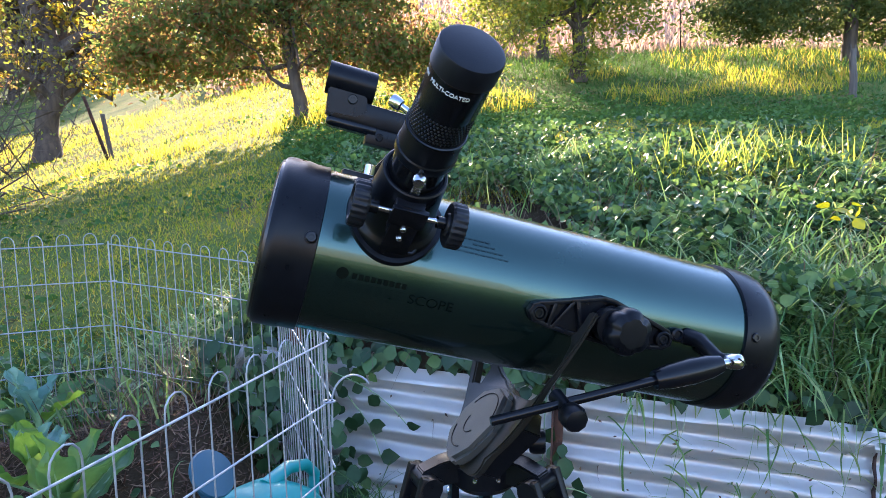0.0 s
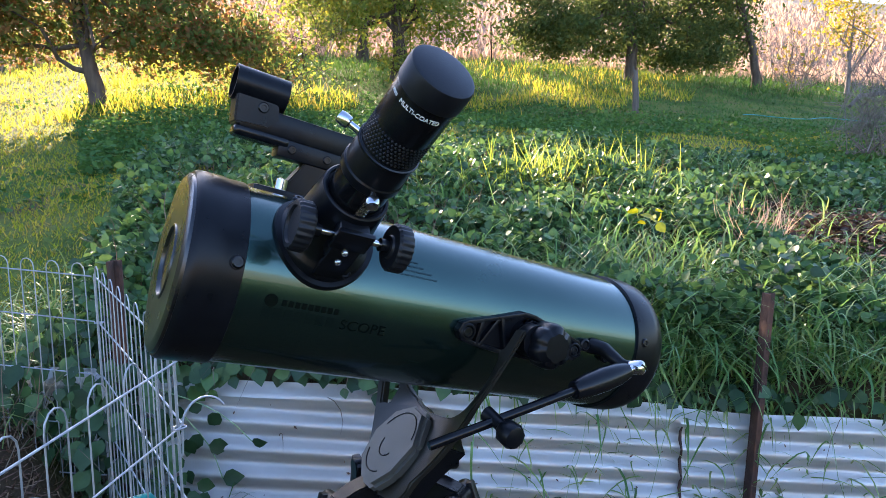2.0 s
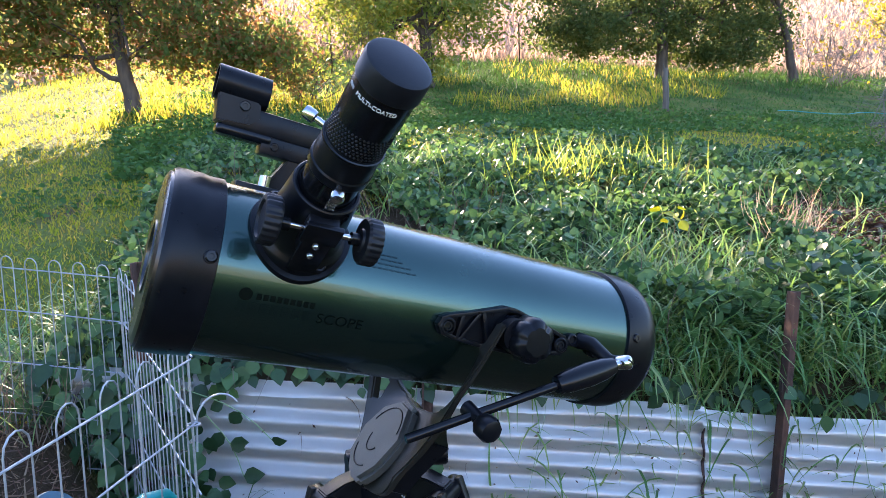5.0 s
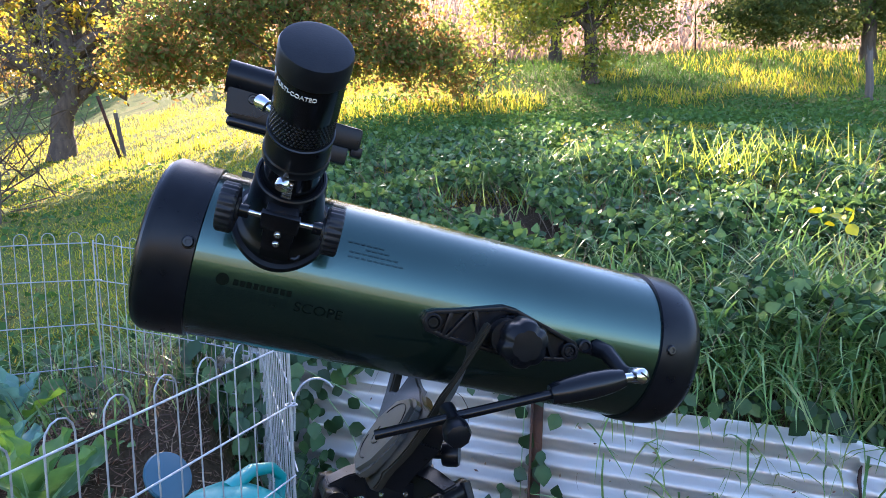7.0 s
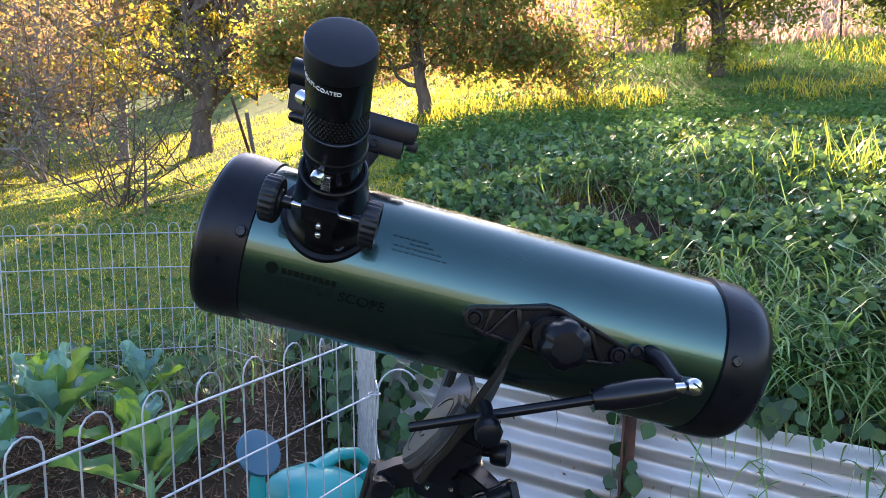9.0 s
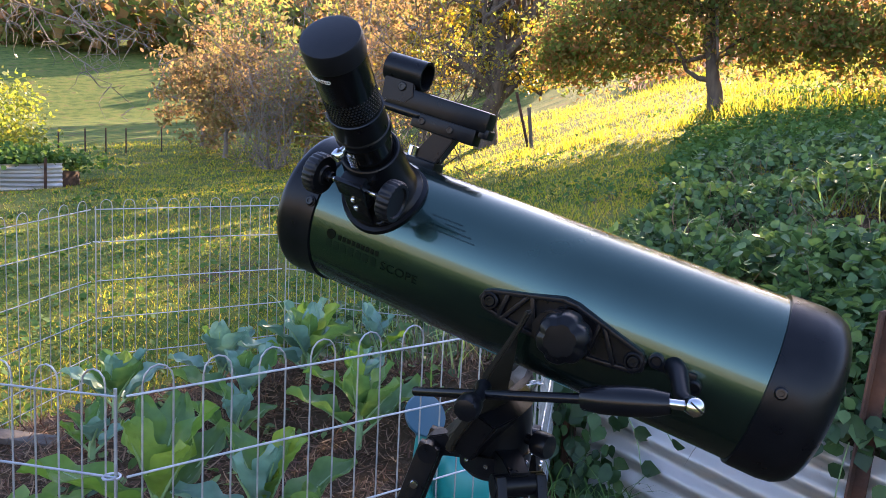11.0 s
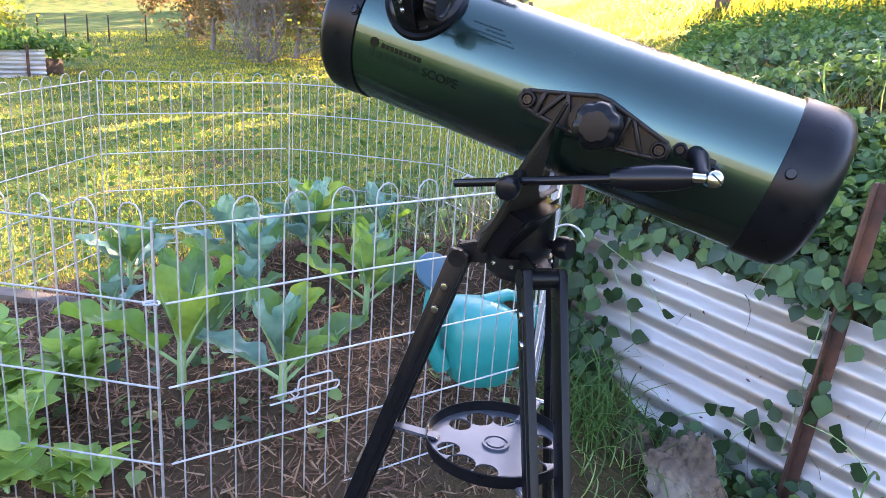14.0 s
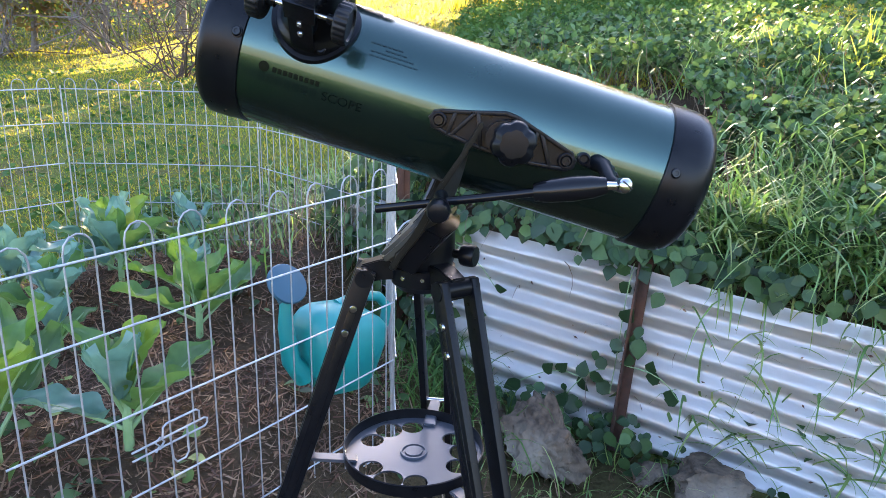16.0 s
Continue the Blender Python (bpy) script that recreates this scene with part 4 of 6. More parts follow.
HIP_Z = 0.592
SPLAY = 0.335
for ang in (201.0, 321.0, 99.0):
    a = radians(ang)
    o = Vector((math.cos(a), math.sin(a), 0))
    w = Vector((-math.sin(a), math.cos(a), 0))
    hip = Vector((HUB.x, HUB.y, HIP_Z)) + o * 0.060
    # spreader arm of the head
    tpart("head_arm", ribbon([Vector((HUB.x, HUB.y, HIP_Z + 0.008)) + o * 0.02, Vector((HUB.x, HUB.y, HIP_Z + 0.006)) + o * 0.045, hip + o * 0.004], [0.026, 0.020, 0.018], 0.022, Vector((0, 0, 1))), BLACK, tripod)
    tpart("hinge", rod([hip - w * 0.023, hip + w * 0.023], 0.0095, 18), BLACK, tripod)
    foot_z = float(ground_z(HUB.x + o.x * 0.28, HUB.y + o.y * 0.28)) - 0.005
    length = HIP_Z - foot_z
    end = hip + o * (SPLAY * length) + Vector((0, 0, -length))
    for sg in (-1, 1):
        top = hip + w * sg * 0.0178 + Vector((0, 0, 0.008)) - o * 0.002
        bot = end + w * sg * 0.012
        dz = (top - bot).length
        m = frame_at(bot, top - bot, w)
        leg = tpart("leg_bar", box((0.009, 0.021, dz), m @ pose(0, 0, dz / 2), 0.0022), BLACK, tripod, "black channel leg bar")
        tpart("groove", box((0.0015, 0.009, dz - 0.05), m @ pose(sg * 0.0045, 0, dz / 2 - 0.02), 0.0004), SATIN, leg)
        for u in (0.042, 0.070):
            pm = m @ pose(0, 0, dz - u)
            outw = pm.to_3x3() @ Vector((sg, 0, 0))
            tpart("rivet", lathe([(0.0046, 0.0), (0.0046, 0.001), (0.0036, 0.0026), (0, 0.0032)], 18, frame_at(pm @ Vector((sg * 0.0045, 0.0, 0)), outw, (0, 0, 1))), CHROME, leg, "chrome screw head")
    tpart("foot_block", box((0.03, 0.026, 0.04), frame_at(end + Vector((0, 0, 0.015)), hip - end, w), 0.004), BLACK, tripod)
    # tray strut
    tz = 0.372
    out_at = SPLAY * (HIP_Z - tz) + 0.060
    p0 = Vector((HUB.x, HUB.y, tz)) + o * 0.070
    p1 = Vector((HUB.x, HUB.y, tz + 0.004)) + o * (out_at - 0.004)
    tpart("tray_strut", ribbon([p0, p0.lerp(p1, 0.5), p1], [0.015, 0.015, 0.013], 0.004, Vector((0, 0, 1))), TRAYM, tripod, "grey steel strut")
    tpart("strut_bolt", rod([p1 - w * 0.013, p1 + w * 0.013], 0.0032, 10), CHROME, tripod)

TRAY_R = 0.080
tc_ = Vector((0.020, 0.582, 0.370))
holes = []
for base_a in (201.0 + 60, 321.0 + 60, 81.0 + 60):
    for da, rr, hr in ((-30, 0.056, 0.0135), (0, 0.058, 0.0165), (30, 0.056, 0.0135)):
        holes.append((radians(base_a + da), rr, hr))

def holed_disc(radius, holes_, thick):
    """A round plate with round holes: the rim and the holes' edges are joined by a fill."""
    bm = bmesh.new()
    es = []

    def loop(cx, cy, r, n):
        vs = [bm.verts.new((cx + r * math.cos(2 * math.pi * i / n), cy + r * math.sin(2 * math.pi * i / n), 0)) for i in range(n)]
        for i in range(n):
            es.append(bm.edges.new((vs[i], vs[(i + 1) % n])))
    loop(0, 0, radius, 72)
    for a_, rr_, hr_ in holes_:
        loop(rr_ * math.cos(a_), rr_ * math.sin(a_), hr_, 24)
    bmesh.ops.triangle_fill(bm, use_beauty=True, edges=es)
    ret = bmesh.ops.extrude_face_region(bm, geom=bm.faces[:])
    bmesh.ops.translate(bm, vec=(0, 0, -thick), verts=[g_ for g_ in ret["geom"] if isinstance(g_, bmesh.types.BMVert)])
    return bm


disc = holed_disc(TRAY_R - 0.001, holes, 0.002)
bmesh.ops.translate(disc, vec=tc_, verts=disc.verts)
trayo = tpart("accessory_tray", disc, TRAYM, tripod, "round dark steel tray with holes")
tpart("tray_rim", lathe([(TRAY_R - 0.002, -0.002), (TRAY_R, -0.002), (TRAY_R + 0.001, 0.012), (TRAY_R - 0.0005, 0.0125), (TRAY_R - 0.0015, 0.0)], 72, Matrix.Translation(tc_)), BLACK, trayo)
tpart("tray_boss", lathe([(0, 0.003), (0.010, 0.003), (0.0105, 0.001), (0.013, 0.001), (0.0135, 0.003), (0.0155, 0.003), (0.016, 0.0)], 36, Matrix.Translation(tc_)), TRAYM, trayo)

# ---- vegetation helpers ----
LEAF_V = [(0, 0, 0), (-0.35, 0.20, 0.05), (0, 0.25, -0.02), (0.35, 0.20, 0.05), (-0.45, 0.52, 0.06), (0, 0.55, -0.03), (0.45, 0.52, 0.06), (-0.25, 0.83, 0.01), (0, 0.85, -0.05), (0.25, 0.83, 0.01), (0, 1.10, -0.13)]
LEAF_F = [(0, 2, 5, 1), (0, 3, 5, 2), (1, 5, 8, 4), (3, 6, 8, 5), (4, 8, 10, 7), (6, 9, 10, 8)]
BLADE_V = [(-0.5, 0, 0), (0.5, 0, 0), (-0.42, 0.4, 0.03), (0.42, 0.4, 0.03), (-0.28, 0.75, 0.13), (0.28, 0.75, 0.13), (-0.05, 1.0, 0.30), (0.05, 1.0, 0.30)]
BLADE_F = [(0, 1, 3, 2), (2, 3, 5, 4), (4, 5, 7, 6)]
SHORT_V = [(-0.5, 0, 0), (0.5, 0, 0), (0.3, 0.6, 0.08), (-0.3, 0.6, 0.08), (0.04, 1.0, 0.28), (-0.04, 1.0, 0.28)]
SHORT_F = [(0, 1, 2, 3), (3, 2, 4, 5)]
ARCH_V, ARCH_F = [], [(2 * i, 2 * i + 1, 2 * i + 3, 2 * i + 2) for i in range(6)]
for i in range(7):
    t_ = i / 6
    w_ = 0.5 * (1 - t_) ** 0.6 * (0.75 + 0.25 * min(t_ * 4, 1)) + 0.03
    ARCH_V += [(-w_, math.sin(2.2 * t_) / 2.2, (1 - math.cos(2.2 * t_)) / 2.2), (w_, math.sin(2.2 * t_) / 2.2, (1 - math.cos(2.2 * t_)) / 2.2)]
SPRAY_V = [(0, 0, 0), (-0.22, 0.45, 0.06), (0, 1.0, -0.06), (0.22, 0.45, 0.06)]
SPRAY_F = [(0, 3, 2, 1)]


def rand_unit(n, up=0.0):
    v = rng.normal(size=(n, 3))
    v[:, 2] += up
    return v / np.linalg.norm(v, axis=1, keepdims=True)


def leaves(name, places, size, material, up=1.2, template=LEAF_V, faces=LEAF_F, jitter=0.35, aspect=1.0):
    n = len(places)
    fr = axes(rand_unit(n, up), rand_unit(n))
    fr = fr.copy()
    fr[:, :, 0] *= aspect
    s = size * (1 + jitter * rng.uniform(-1, 1, n))
    return scatter(name, template, faces, places, fr, s, material)


def blades(name, places, height, width, material, lean=0.35, template=BLADE_V, faces=BLADE_F, jitter=0.4, bend_by=(0.4, 2.8)):
    """Grass: each blade stands nearly upright and bends over to a side of its own."""
    n = len(places)
    a = rng.uniform(0, 2 * np.pi, n)
    side = np.stack([np.cos(a), np.sin(a), 0 * a], 1)
    upv = np.stack([rng.normal(0, lean, n), rng.normal(0, lean, n), np.ones(n)], 1)
    upv /= np.linalg.norm(upv, axis=1, keepdims=True)
    bend = np.cross(side, upv)
    h = np.broadcast_to(height, (n,)) * (1 + jitter * rng.uniform(-1, 1, n))
    w = np.broadcast_to(width, (n,)) * rng.uniform(0.7, 1.3, n)
    bw = h * rng.uniform(bend_by[0], bend_by[1], n)
    fr = np.stack([side * w[:, None], upv * h[:, None], bend * bw[:, None]], 2)
    return scatter(name, template, faces, places, fr, np.ones(n), material)


def on_ground(x, y, lift=0.0):
    return np.stack([x, y, ground_z(x, y) + lift], 1)


def polar(n, az0, az1, r0, r1, power=0.0):
    """Places thinning out with distance: as many in each doubling of it."""
    u = rng.uniform(0, 1, n)
    r = np.exp(np.log(r0) + (np.log(r1) - np.log(r0)) * u)
    a = np.radians(rng.uniform(az0, az1, n))
    return r * np.sin(a), r * np.cos(a), r


def in_pen(x, y, grow=0.0):
    return np.hypot(x + 1.08, y - 1.06) < 0.84 + grow


def patchy(x, y, scale, seed):
    """A soft random field in 0..1."""
    r = np.random.default_rng(seed)
    out = np.zeros_like(x)
    for k in range(6):
        a, p = r.uniform(0, 6.28), r.uniform(0, 6.28)
        f = scale * r.uniform(0.5, 2.0)
        out += np.sin((x * math.cos(a) + y * math.sin(a)) * f + p)
    return 0.5 + out / 12


# ---- trees ----
def limb_path(p0, p1, sag=0.0, wob=0.1, n=6):
    p0, p1 = np.array(p0, float), np.array(p1, float)
    L = np.linalg.norm(p1 - p0)
    pts = [p0 + (p1 - p0) * i / (n - 1) for i in range(n)]
    for i in range(1, n - 1):
        pts[i] = pts[i] + rng.normal(0, wob * L * 0.12, 3) + np.array([0, 0, sag * L * math.sin(math.pi * i / (n - 1))])
    return pts


def crown_points(lobes, clump=0.28):
    """Leaf places in sub-clumps on the shells of the lobes, so that the outline is uneven and gaps stay."""
    out = []
    for (cx, cy, cz), (rx, ry, rz), n in lobes:
        m = max(int(n / 55), 6)
        d = rand_unit(m)
        rad = rng.uniform(0.45, 1.0, m) ** 0.6
        cen = np.array([cx, cy, cz]) + d * rad[:, None] * np.array([rx, ry, rz])
        which = rng.integers(0, m, n)
        out.append(cen[which] + rng.normal(0, 1, (n, 3)) * np.array([clump, clump, clump * 0.6]) * rng.uniform(0.5, 1.2, (n, 1)))
    return np.concatenate(out)


def tree(name, base, trunk, lobes, material, leaf, label, category="tree", bark=None, limbs=9, clump=0.28, trunk_r=0.12, group="", up=0.3, aspect=1.0, template=SPRAY_V, faces=SPRAY_F):
    """trunk: points above the base; lobes: centres relative to the base, radii and leaf counts."""
    b = Vector(base)
    t = thing(name, Matrix.Translation(b), label, category, group)
    pts = [Vector(p) for p in trunk]
    path = []
    for a, c in zip(pts, pts[1:]):
        for k in range(3):
            path.append(a.lerp(c, k / 3) + Vector(rng.normal(0, trunk_r * 0.12, 3)))
    path.append(pts[-1])
    part("trunk", rod(path, [trunk_r * (1.25 if i == 0 else 1.0) * (1 - 0.8 * i / (len(path) - 1)) for i in range(len(path))], 12), bark or BARK, t)
    for k in range(limbs):
        c, r, n = lobes[k % len(lobes)]
        f = rng.uniform(0.25, 0.95)
        i0 = int(f * (len(path) - 1))
        d = rand_unit(1)[0]
        end = np.array(c) + d * np.array(r) * 0.75
        lp = limb_path(path[i0], end, 0.06, 0.9)
        r0 = trunk_r * 0.42 * (1 - 0.5 * f)
        part("limb", rod(lp, [r0 * (1 - 0.85 * i / 5) for i in range(6)], 7), bark or BARK, t)
    pl = crown_points(lobes, clump)
    me = leaves("crown", pl, leaf, material, up=up, template=template, faces=faces, jitter=0.5, aspect=aspect)
    ob = new("crown", me)
    ob.parent = t
    return t


def twig_shrub(name, base, height, spread_, n, label, material=None, r=0.012, leaf_mat=None, leaf_n=0, leaf=0.05, sub=5, category="shrub", droop=0.0):
    """A shrub of many thin branching stems."""
    b = Vector(base)
    t = thing(name, Matrix.Translation(b), label, category)
    tips = []
    stems = []
    for i in range(n):
        a = rng.uniform(0, 2 * math.pi)
        s = spread_ * rng.uniform(0.2, 1.0)
        end = np.array([math.cos(a) * s, math.sin(a) * s, height * rng.uniform(0.6, 1.0)])
        lp = limb_path((rng.normal(0, 0.05), rng.normal(0, 0.05), -0.05), end, -0.05, 1.0, 7)
        stems.append(rod(lp, [r * (1 - 0.8 * k / 6) for k in range(7)], 6))
        for q in range(sub):
            k = int(rng.integers(2, 6))
            d = rand_unit(1, 0.5)[0] * height * rng.uniform(0.15, 0.4)
            e2 = np.array(lp[k]) + d + np.array([0, 0, -droop])
            l2 = limb_path(lp[k], e2, 0.0, 1.2, 5)
            stems.append(rod(l2, [r * 0.45 * (1 - 0.8 * j / 4) for j in range(5)], 4))
            tips.append(l2)
            for w in range(2):
                e3 = np.array(l2[3]) + rand_unit(1, 0.3)[0] * height * rng.uniform(0.08, 0.2)
                l3 = limb_path(l2[int(rng.integers(1, 4))], e3, 0, 1, 4)
                stems.append(rod(l3, [r * 0.25, r * 0.2, r * 0.15, r * 0.08], 3))
                tips.append(l3)
    bm = stems[0]
    for s in stems[1:]:
        me_ = bpy.data.meshes.new("tmp")
        s.to_mesh(me_)
        bm.from_mesh(me_)
        s.free()
        bpy.data.meshes.remove(me_)
    part("branchwork", bm, material or TWIG, t)
    if leaf_n:
        tp = np.array([p for l in tips for p in l[1:]])
        pl = tp[rng.integers(0, len(tp), leaf_n)] + rng.normal(0, height * 0.035, (leaf_n, 3))
        ob = new("foliage", leaves("foliage", pl, leaf, leaf_mat, up=0.5, template=SPRAY_V, faces=SPRAY_F, aspect=1.6))
        ob.parent = t
    return t


def gz(x, y):
    return float(ground_z(x, y))


# upper lobes, out of view, are added to shade the bank and pen
tree("cypress_tree", (-2.15, 10.13, gz(-2.15, 10.13) - 0.05), [(0, 0, 0), (-0.10, 0, 0.5), (-0.22, 0.1, 1.1), (-0.2, 0.1, 2.4), (0.0, 0.1, 5.2)],
     [((-1.9, 0.0, 1.45), (1.1, 0.66, 0.75), 4420), ((-0.7, 0.2, 1.6), (1.0, 0.66, 0.65), 3570), ((0.8, 0.0, 1.5), (1.0, 0.66, 0.7), 3910), ((1.8, 0.2, 1.15), (0.6, 0.48, 0.65), 1955), ((-0.7, 0.2, 2.6), (0.9, 0.78, 0.9), 2200), ((0.6, 0.2, 2.8), (1.6, 0.84, 1.1), 5100), ((0.0, 0.2, 4.3), (1.6, 0.84, 1.3), 3400), ((2.2, 0.2, 3.6), (1.5, 0.78, 1.0), 3570), ((1.6, 0.2, 5.0), (1.6, 0.78, 1.0), 2210), ((-2.6, 0.1, 1.2), (0.5, 0.42, 0.5), 1020), ((-2.3, 0.0, 0.95), (0.75, 0.48, 0.40), 2550), ((-1.1, 0.2, 1.05), (0.8, 0.54, 0.35), 2380), ((0.9, 0.0, 0.95), (0.9, 0.54, 0.42), 2720), ((1.9, 0.1, 0.75), (0.6, 0.42, 0.45), 1870), ((0.2, 0.2, 1.9), (1.6, 0.60, 0.5), 3060), ((-1.3, 0.2, 1.85), (0.9, 0.60, 0.4), 1900), ((0.7, 0.2, 3.5), (1.3, 0.8, 0.7), 4500), ((-0.5, 0.2, 4.0), (1.1, 0.8, 0.7), 3500), ((1.0, 0.2, 4.6), (1.4, 0.8, 0.8), 4000)],
     CYPRESS, 0.095, "spreading cypress with brownish-green foliage on the slope", limbs=20, trunk_r=0.125, clump=0.24)
# high lobes above view are added to widen the shade on the bank
tree("cypress_tree", (2.73, 12.59, gz(2.73, 12.59) - 0.05), [(0, 0, 0), (0.02, 0, 1.0), (-0.05, 0, 2.4), (0, 0, 5.0)],
     [((-1.2, 0, 1.6), (1.0, 1.0, 0.6), 3600), ((0.9, 0, 1.6), (1.2, 1.0, 0.7), 4200), ((0, 0, 2.5), (1.7, 1.4, 1.0), 4600), ((0, 0, 4.1), (1.5, 1.3, 1.2), 3000), ((-0.6, 0, 5.4), (2.0, 1.6, 1.2), 3600), ((1.8, 0, 3.6), (1.3, 1.2, 1.2), 2800), ((-1.1, -0.4, 0.95), (0.5, 0.4, 0.22), 800), ((0.1, -0.1, 0.6), (0.4, 0.4, 0.4), 700)],
     FRESH, 0.10, "light green conifer with drooping branches by the fence", limbs=12, trunk_r=0.16, clump=0.26)
# lobes added here keep sun off the slope; most are out of view
tree("cypress_tree", (2.75, 17.3, gz(2.75, 17.3) - 0.05), [(0, 0, 0), (0.1, 0, 1.4), (0, 0, 3.0), (0, 0, 6.0)],
     [((-1.0, 0, 3.2), (1.3, 1.2, 1.0), 1800), ((1.2, 0, 3.4), (1.4, 1.2, 1.1), 1800), ((0, 0, 5.0), (1.8, 1.5, 1.5), 2000), ((0.2, 0, 1.7), (1.6, 1.0, 0.7), 2500), ((1.8, 0, 2.9), (1.8, 1.3, 1.3), 3400), ((3.4, 0, 4.2), (1.7, 1.3, 1.4), 3000)],
     CYPRESS, 0.15, "cypress standing beyond the wire fence", limbs=9, trunk_r=0.17, clump=0.3)
tree("pine_tree", (9.34, 14.57, gz(9.34, 14.57) - 0.05), [(0, 0, 0), (-0.02, 0, 1.2), (0, 0, 3.0), (0, 0, 6.5)],
     [((-2.3, 0, 1.15), (1.2, 1.1, 0.55), 4600), ((-0.6, 0.3, 1.4), (1.1, 1.1, 0.7), 4000), ((1.2, 0, 1.15), (1.3, 1.1, 0.7), 4600), ((2.6, 0, 1.1), (1.0, 1.0, 0.7), 3400), ((-1.8, 0, 2.4), (1.5, 1.3, 1.0), 4600), ((0.5, 0, 2.5), (1.7, 1.4, 1.0), 4800), ((2.4, 0, 2.3), (1.3, 1.2, 1.0), 3600), ((0, 0, 4.2), (2.2, 1.7, 1.6), 4200), ((1.6, -0.4, 0.6), (0.9, 0.6, 0.3), 1400)],
     PINE, 0.12, "dark wide pine with branches near the ground", limbs=16, trunk_r=0.17, clump=0.26)
tree("leaning_tree", (12.7, 13.9, gz(12.7, 13.9) - 0.05), [(0, 0, 0), (-0.15, 0, 1.0), (-0.6, 0, 2.2), (-0.8, 0, 3.6)],
     [((-0.9, 0, 2.6), (0.9, 0.9, 0.6), 900), ((-0.3, 0, 3.6), (1.2, 1.0, 0.8), 1100)],
     PINE, 0.15, "slender leaning tree with thin dark foliage", limbs=7, trunk_r=0.12)
tree("young_tree", (14.6, 12.9, gz(14.6, 12.9) - 0.05), [(0, 0, 0), (0.05, 0, 0.9), (0.15, 0, 2.2)],
     [((0.0, 0, 1.6), (0.5, 0.5, 0.4), 700), ((0.3, 0, 2.4), (0.6, 0.5, 0.5), 800), ((-0.5, 0, 2.6), (0.5, 0.5, 0.4), 500)],
     AUTUMN, 0.095, "young tree with yellowing leaves and a pale trunk", bark=TWIG, limbs=8, trunk_r=0.07)
tree("young_tree", (17.5, 20.5, gz(17.5, 20.5) - 0.05), [(0, 0, 0), (0.05, 0, 1.4), (0.1, 0, 3.2)],
     [((0.0, 0, 2.6), (0.9, 0.8, 0.7), 500), ((0.4, 0, 3.6), (0.9, 0.8, 0.7), 500)],
     AUTUMN, 0.17, "yellow-leaved tree in the dry meadow", bark=TWIG, limbs=8, trunk_r=0.10)
maple = tree("maple_tree", (-7.6, 12.2, gz(-7.6, 12.2) - 0.05), [(0, 0, 0), (0.1, 0, 0.9), (0.35, 0, 1.7), (0.2, 0, 2.8), (0.3, 0, 4.6), (0.2, 0, 6.2)],
     [((-1.5, 0, 2.0), (1.1, 0.8, 0.7), 1500), ((0.5, 0, 2.2), (1.2, 0.8, 0.7), 1500), ((1.4, 0, 1.7), (0.6, 0.6, 0.45), 900), ((-0.3, 0.2, 2.9), (1.4, 0.7, 0.4), 700), ((-1.4, 0.2, 4.6), (1.3, 0.7, 1.0), 220), ((1.2, 0.2, 4.9), (1.3, 0.7, 1.0), 220), ((0.2, 0.2, 6.2), (1.5, 0.7, 0.9), 220)],
     AUTUMN, 0.078, "broadleaf tree with yellow autumn leaves", limbs=40, trunk_r=0.24, clump=0.22, aspect=1.7)
# leaders, mostly out of view, added to streak the lawn with shade
for ex, ey, ez, z0 in ((-2.2, 0.4, 6.4, 1.0), (-1.2, -0.3, 7.0, 1.4), (-0.5, 0.3, 7.4, 1.7), (0.9, -0.2, 7.2, 1.5), (1.9, 0.3, 6.8, 1.2), (2.8, -0.3, 6.0, 1.6), (-3.0, -0.2, 5.4, 1.3), (2.3, -0.2, 7.2, 1.1), (3.3, 0.2, 6.6, 1.4), (1.4, 0.3, 7.6, 1.8), (3.6, -0.3, 5.6, 1.8)):
    lp = limb_path((0.15, 0, z0), (ex, ey, ez), 0.05, 0.5, 8)
    part("leader", rod(lp, [0.105 * (1 - 0.5 * i / 7) for i in range(8)], 8), BARK, maple)
tree("scrub_tree", (-10.6, 13.6, gz(-10.6, 13.6) - 0.05), [(0, 0, 0), (0.1, 0, 1.2), (0.0, 0, 3.0), (0.2, 0, 5.0)],
     [((-0.9, 0, 2.4), (1.2, 1.1, 1.0), 1500), ((0.8, 0, 2.8), (1.2, 1.0, 1.0), 1500), ((0.0, 0, 4.4), (1.8, 1.3, 1.4), 2000), ((-1.2, 0, 1.2), (0.7, 0.7, 0.6), 500)],
     SCRUB, 0.13, "scrubby tree with olive-brown leaves", limbs=16, trunk_r=0.14, bark=TWIG, clump=0.3, aspect=1.4)
tree("scrub_tree", (-14.2, 15.0, gz(-14.2, 15.0) - 0.05), [(0, 0, 0), (0.1, 0, 1.0), (0.0, 0, 2.6), (0.2, 0, 4.6)],
     [((-0.9, 0, 1.8), (1.2, 1.1, 1.1), 1500), ((0.9, 0, 2.2), (1.2, 1.0, 1.1), 1500), ((0.0, 0, 3.8), (1.8, 1.3, 1.3), 1900)],
     SCRUB, 0.14, "scrubby tree with olive-brown leaves", limbs=14, trunk_r=0.13, bark=TWIG, clump=0.32, aspect=1.4)
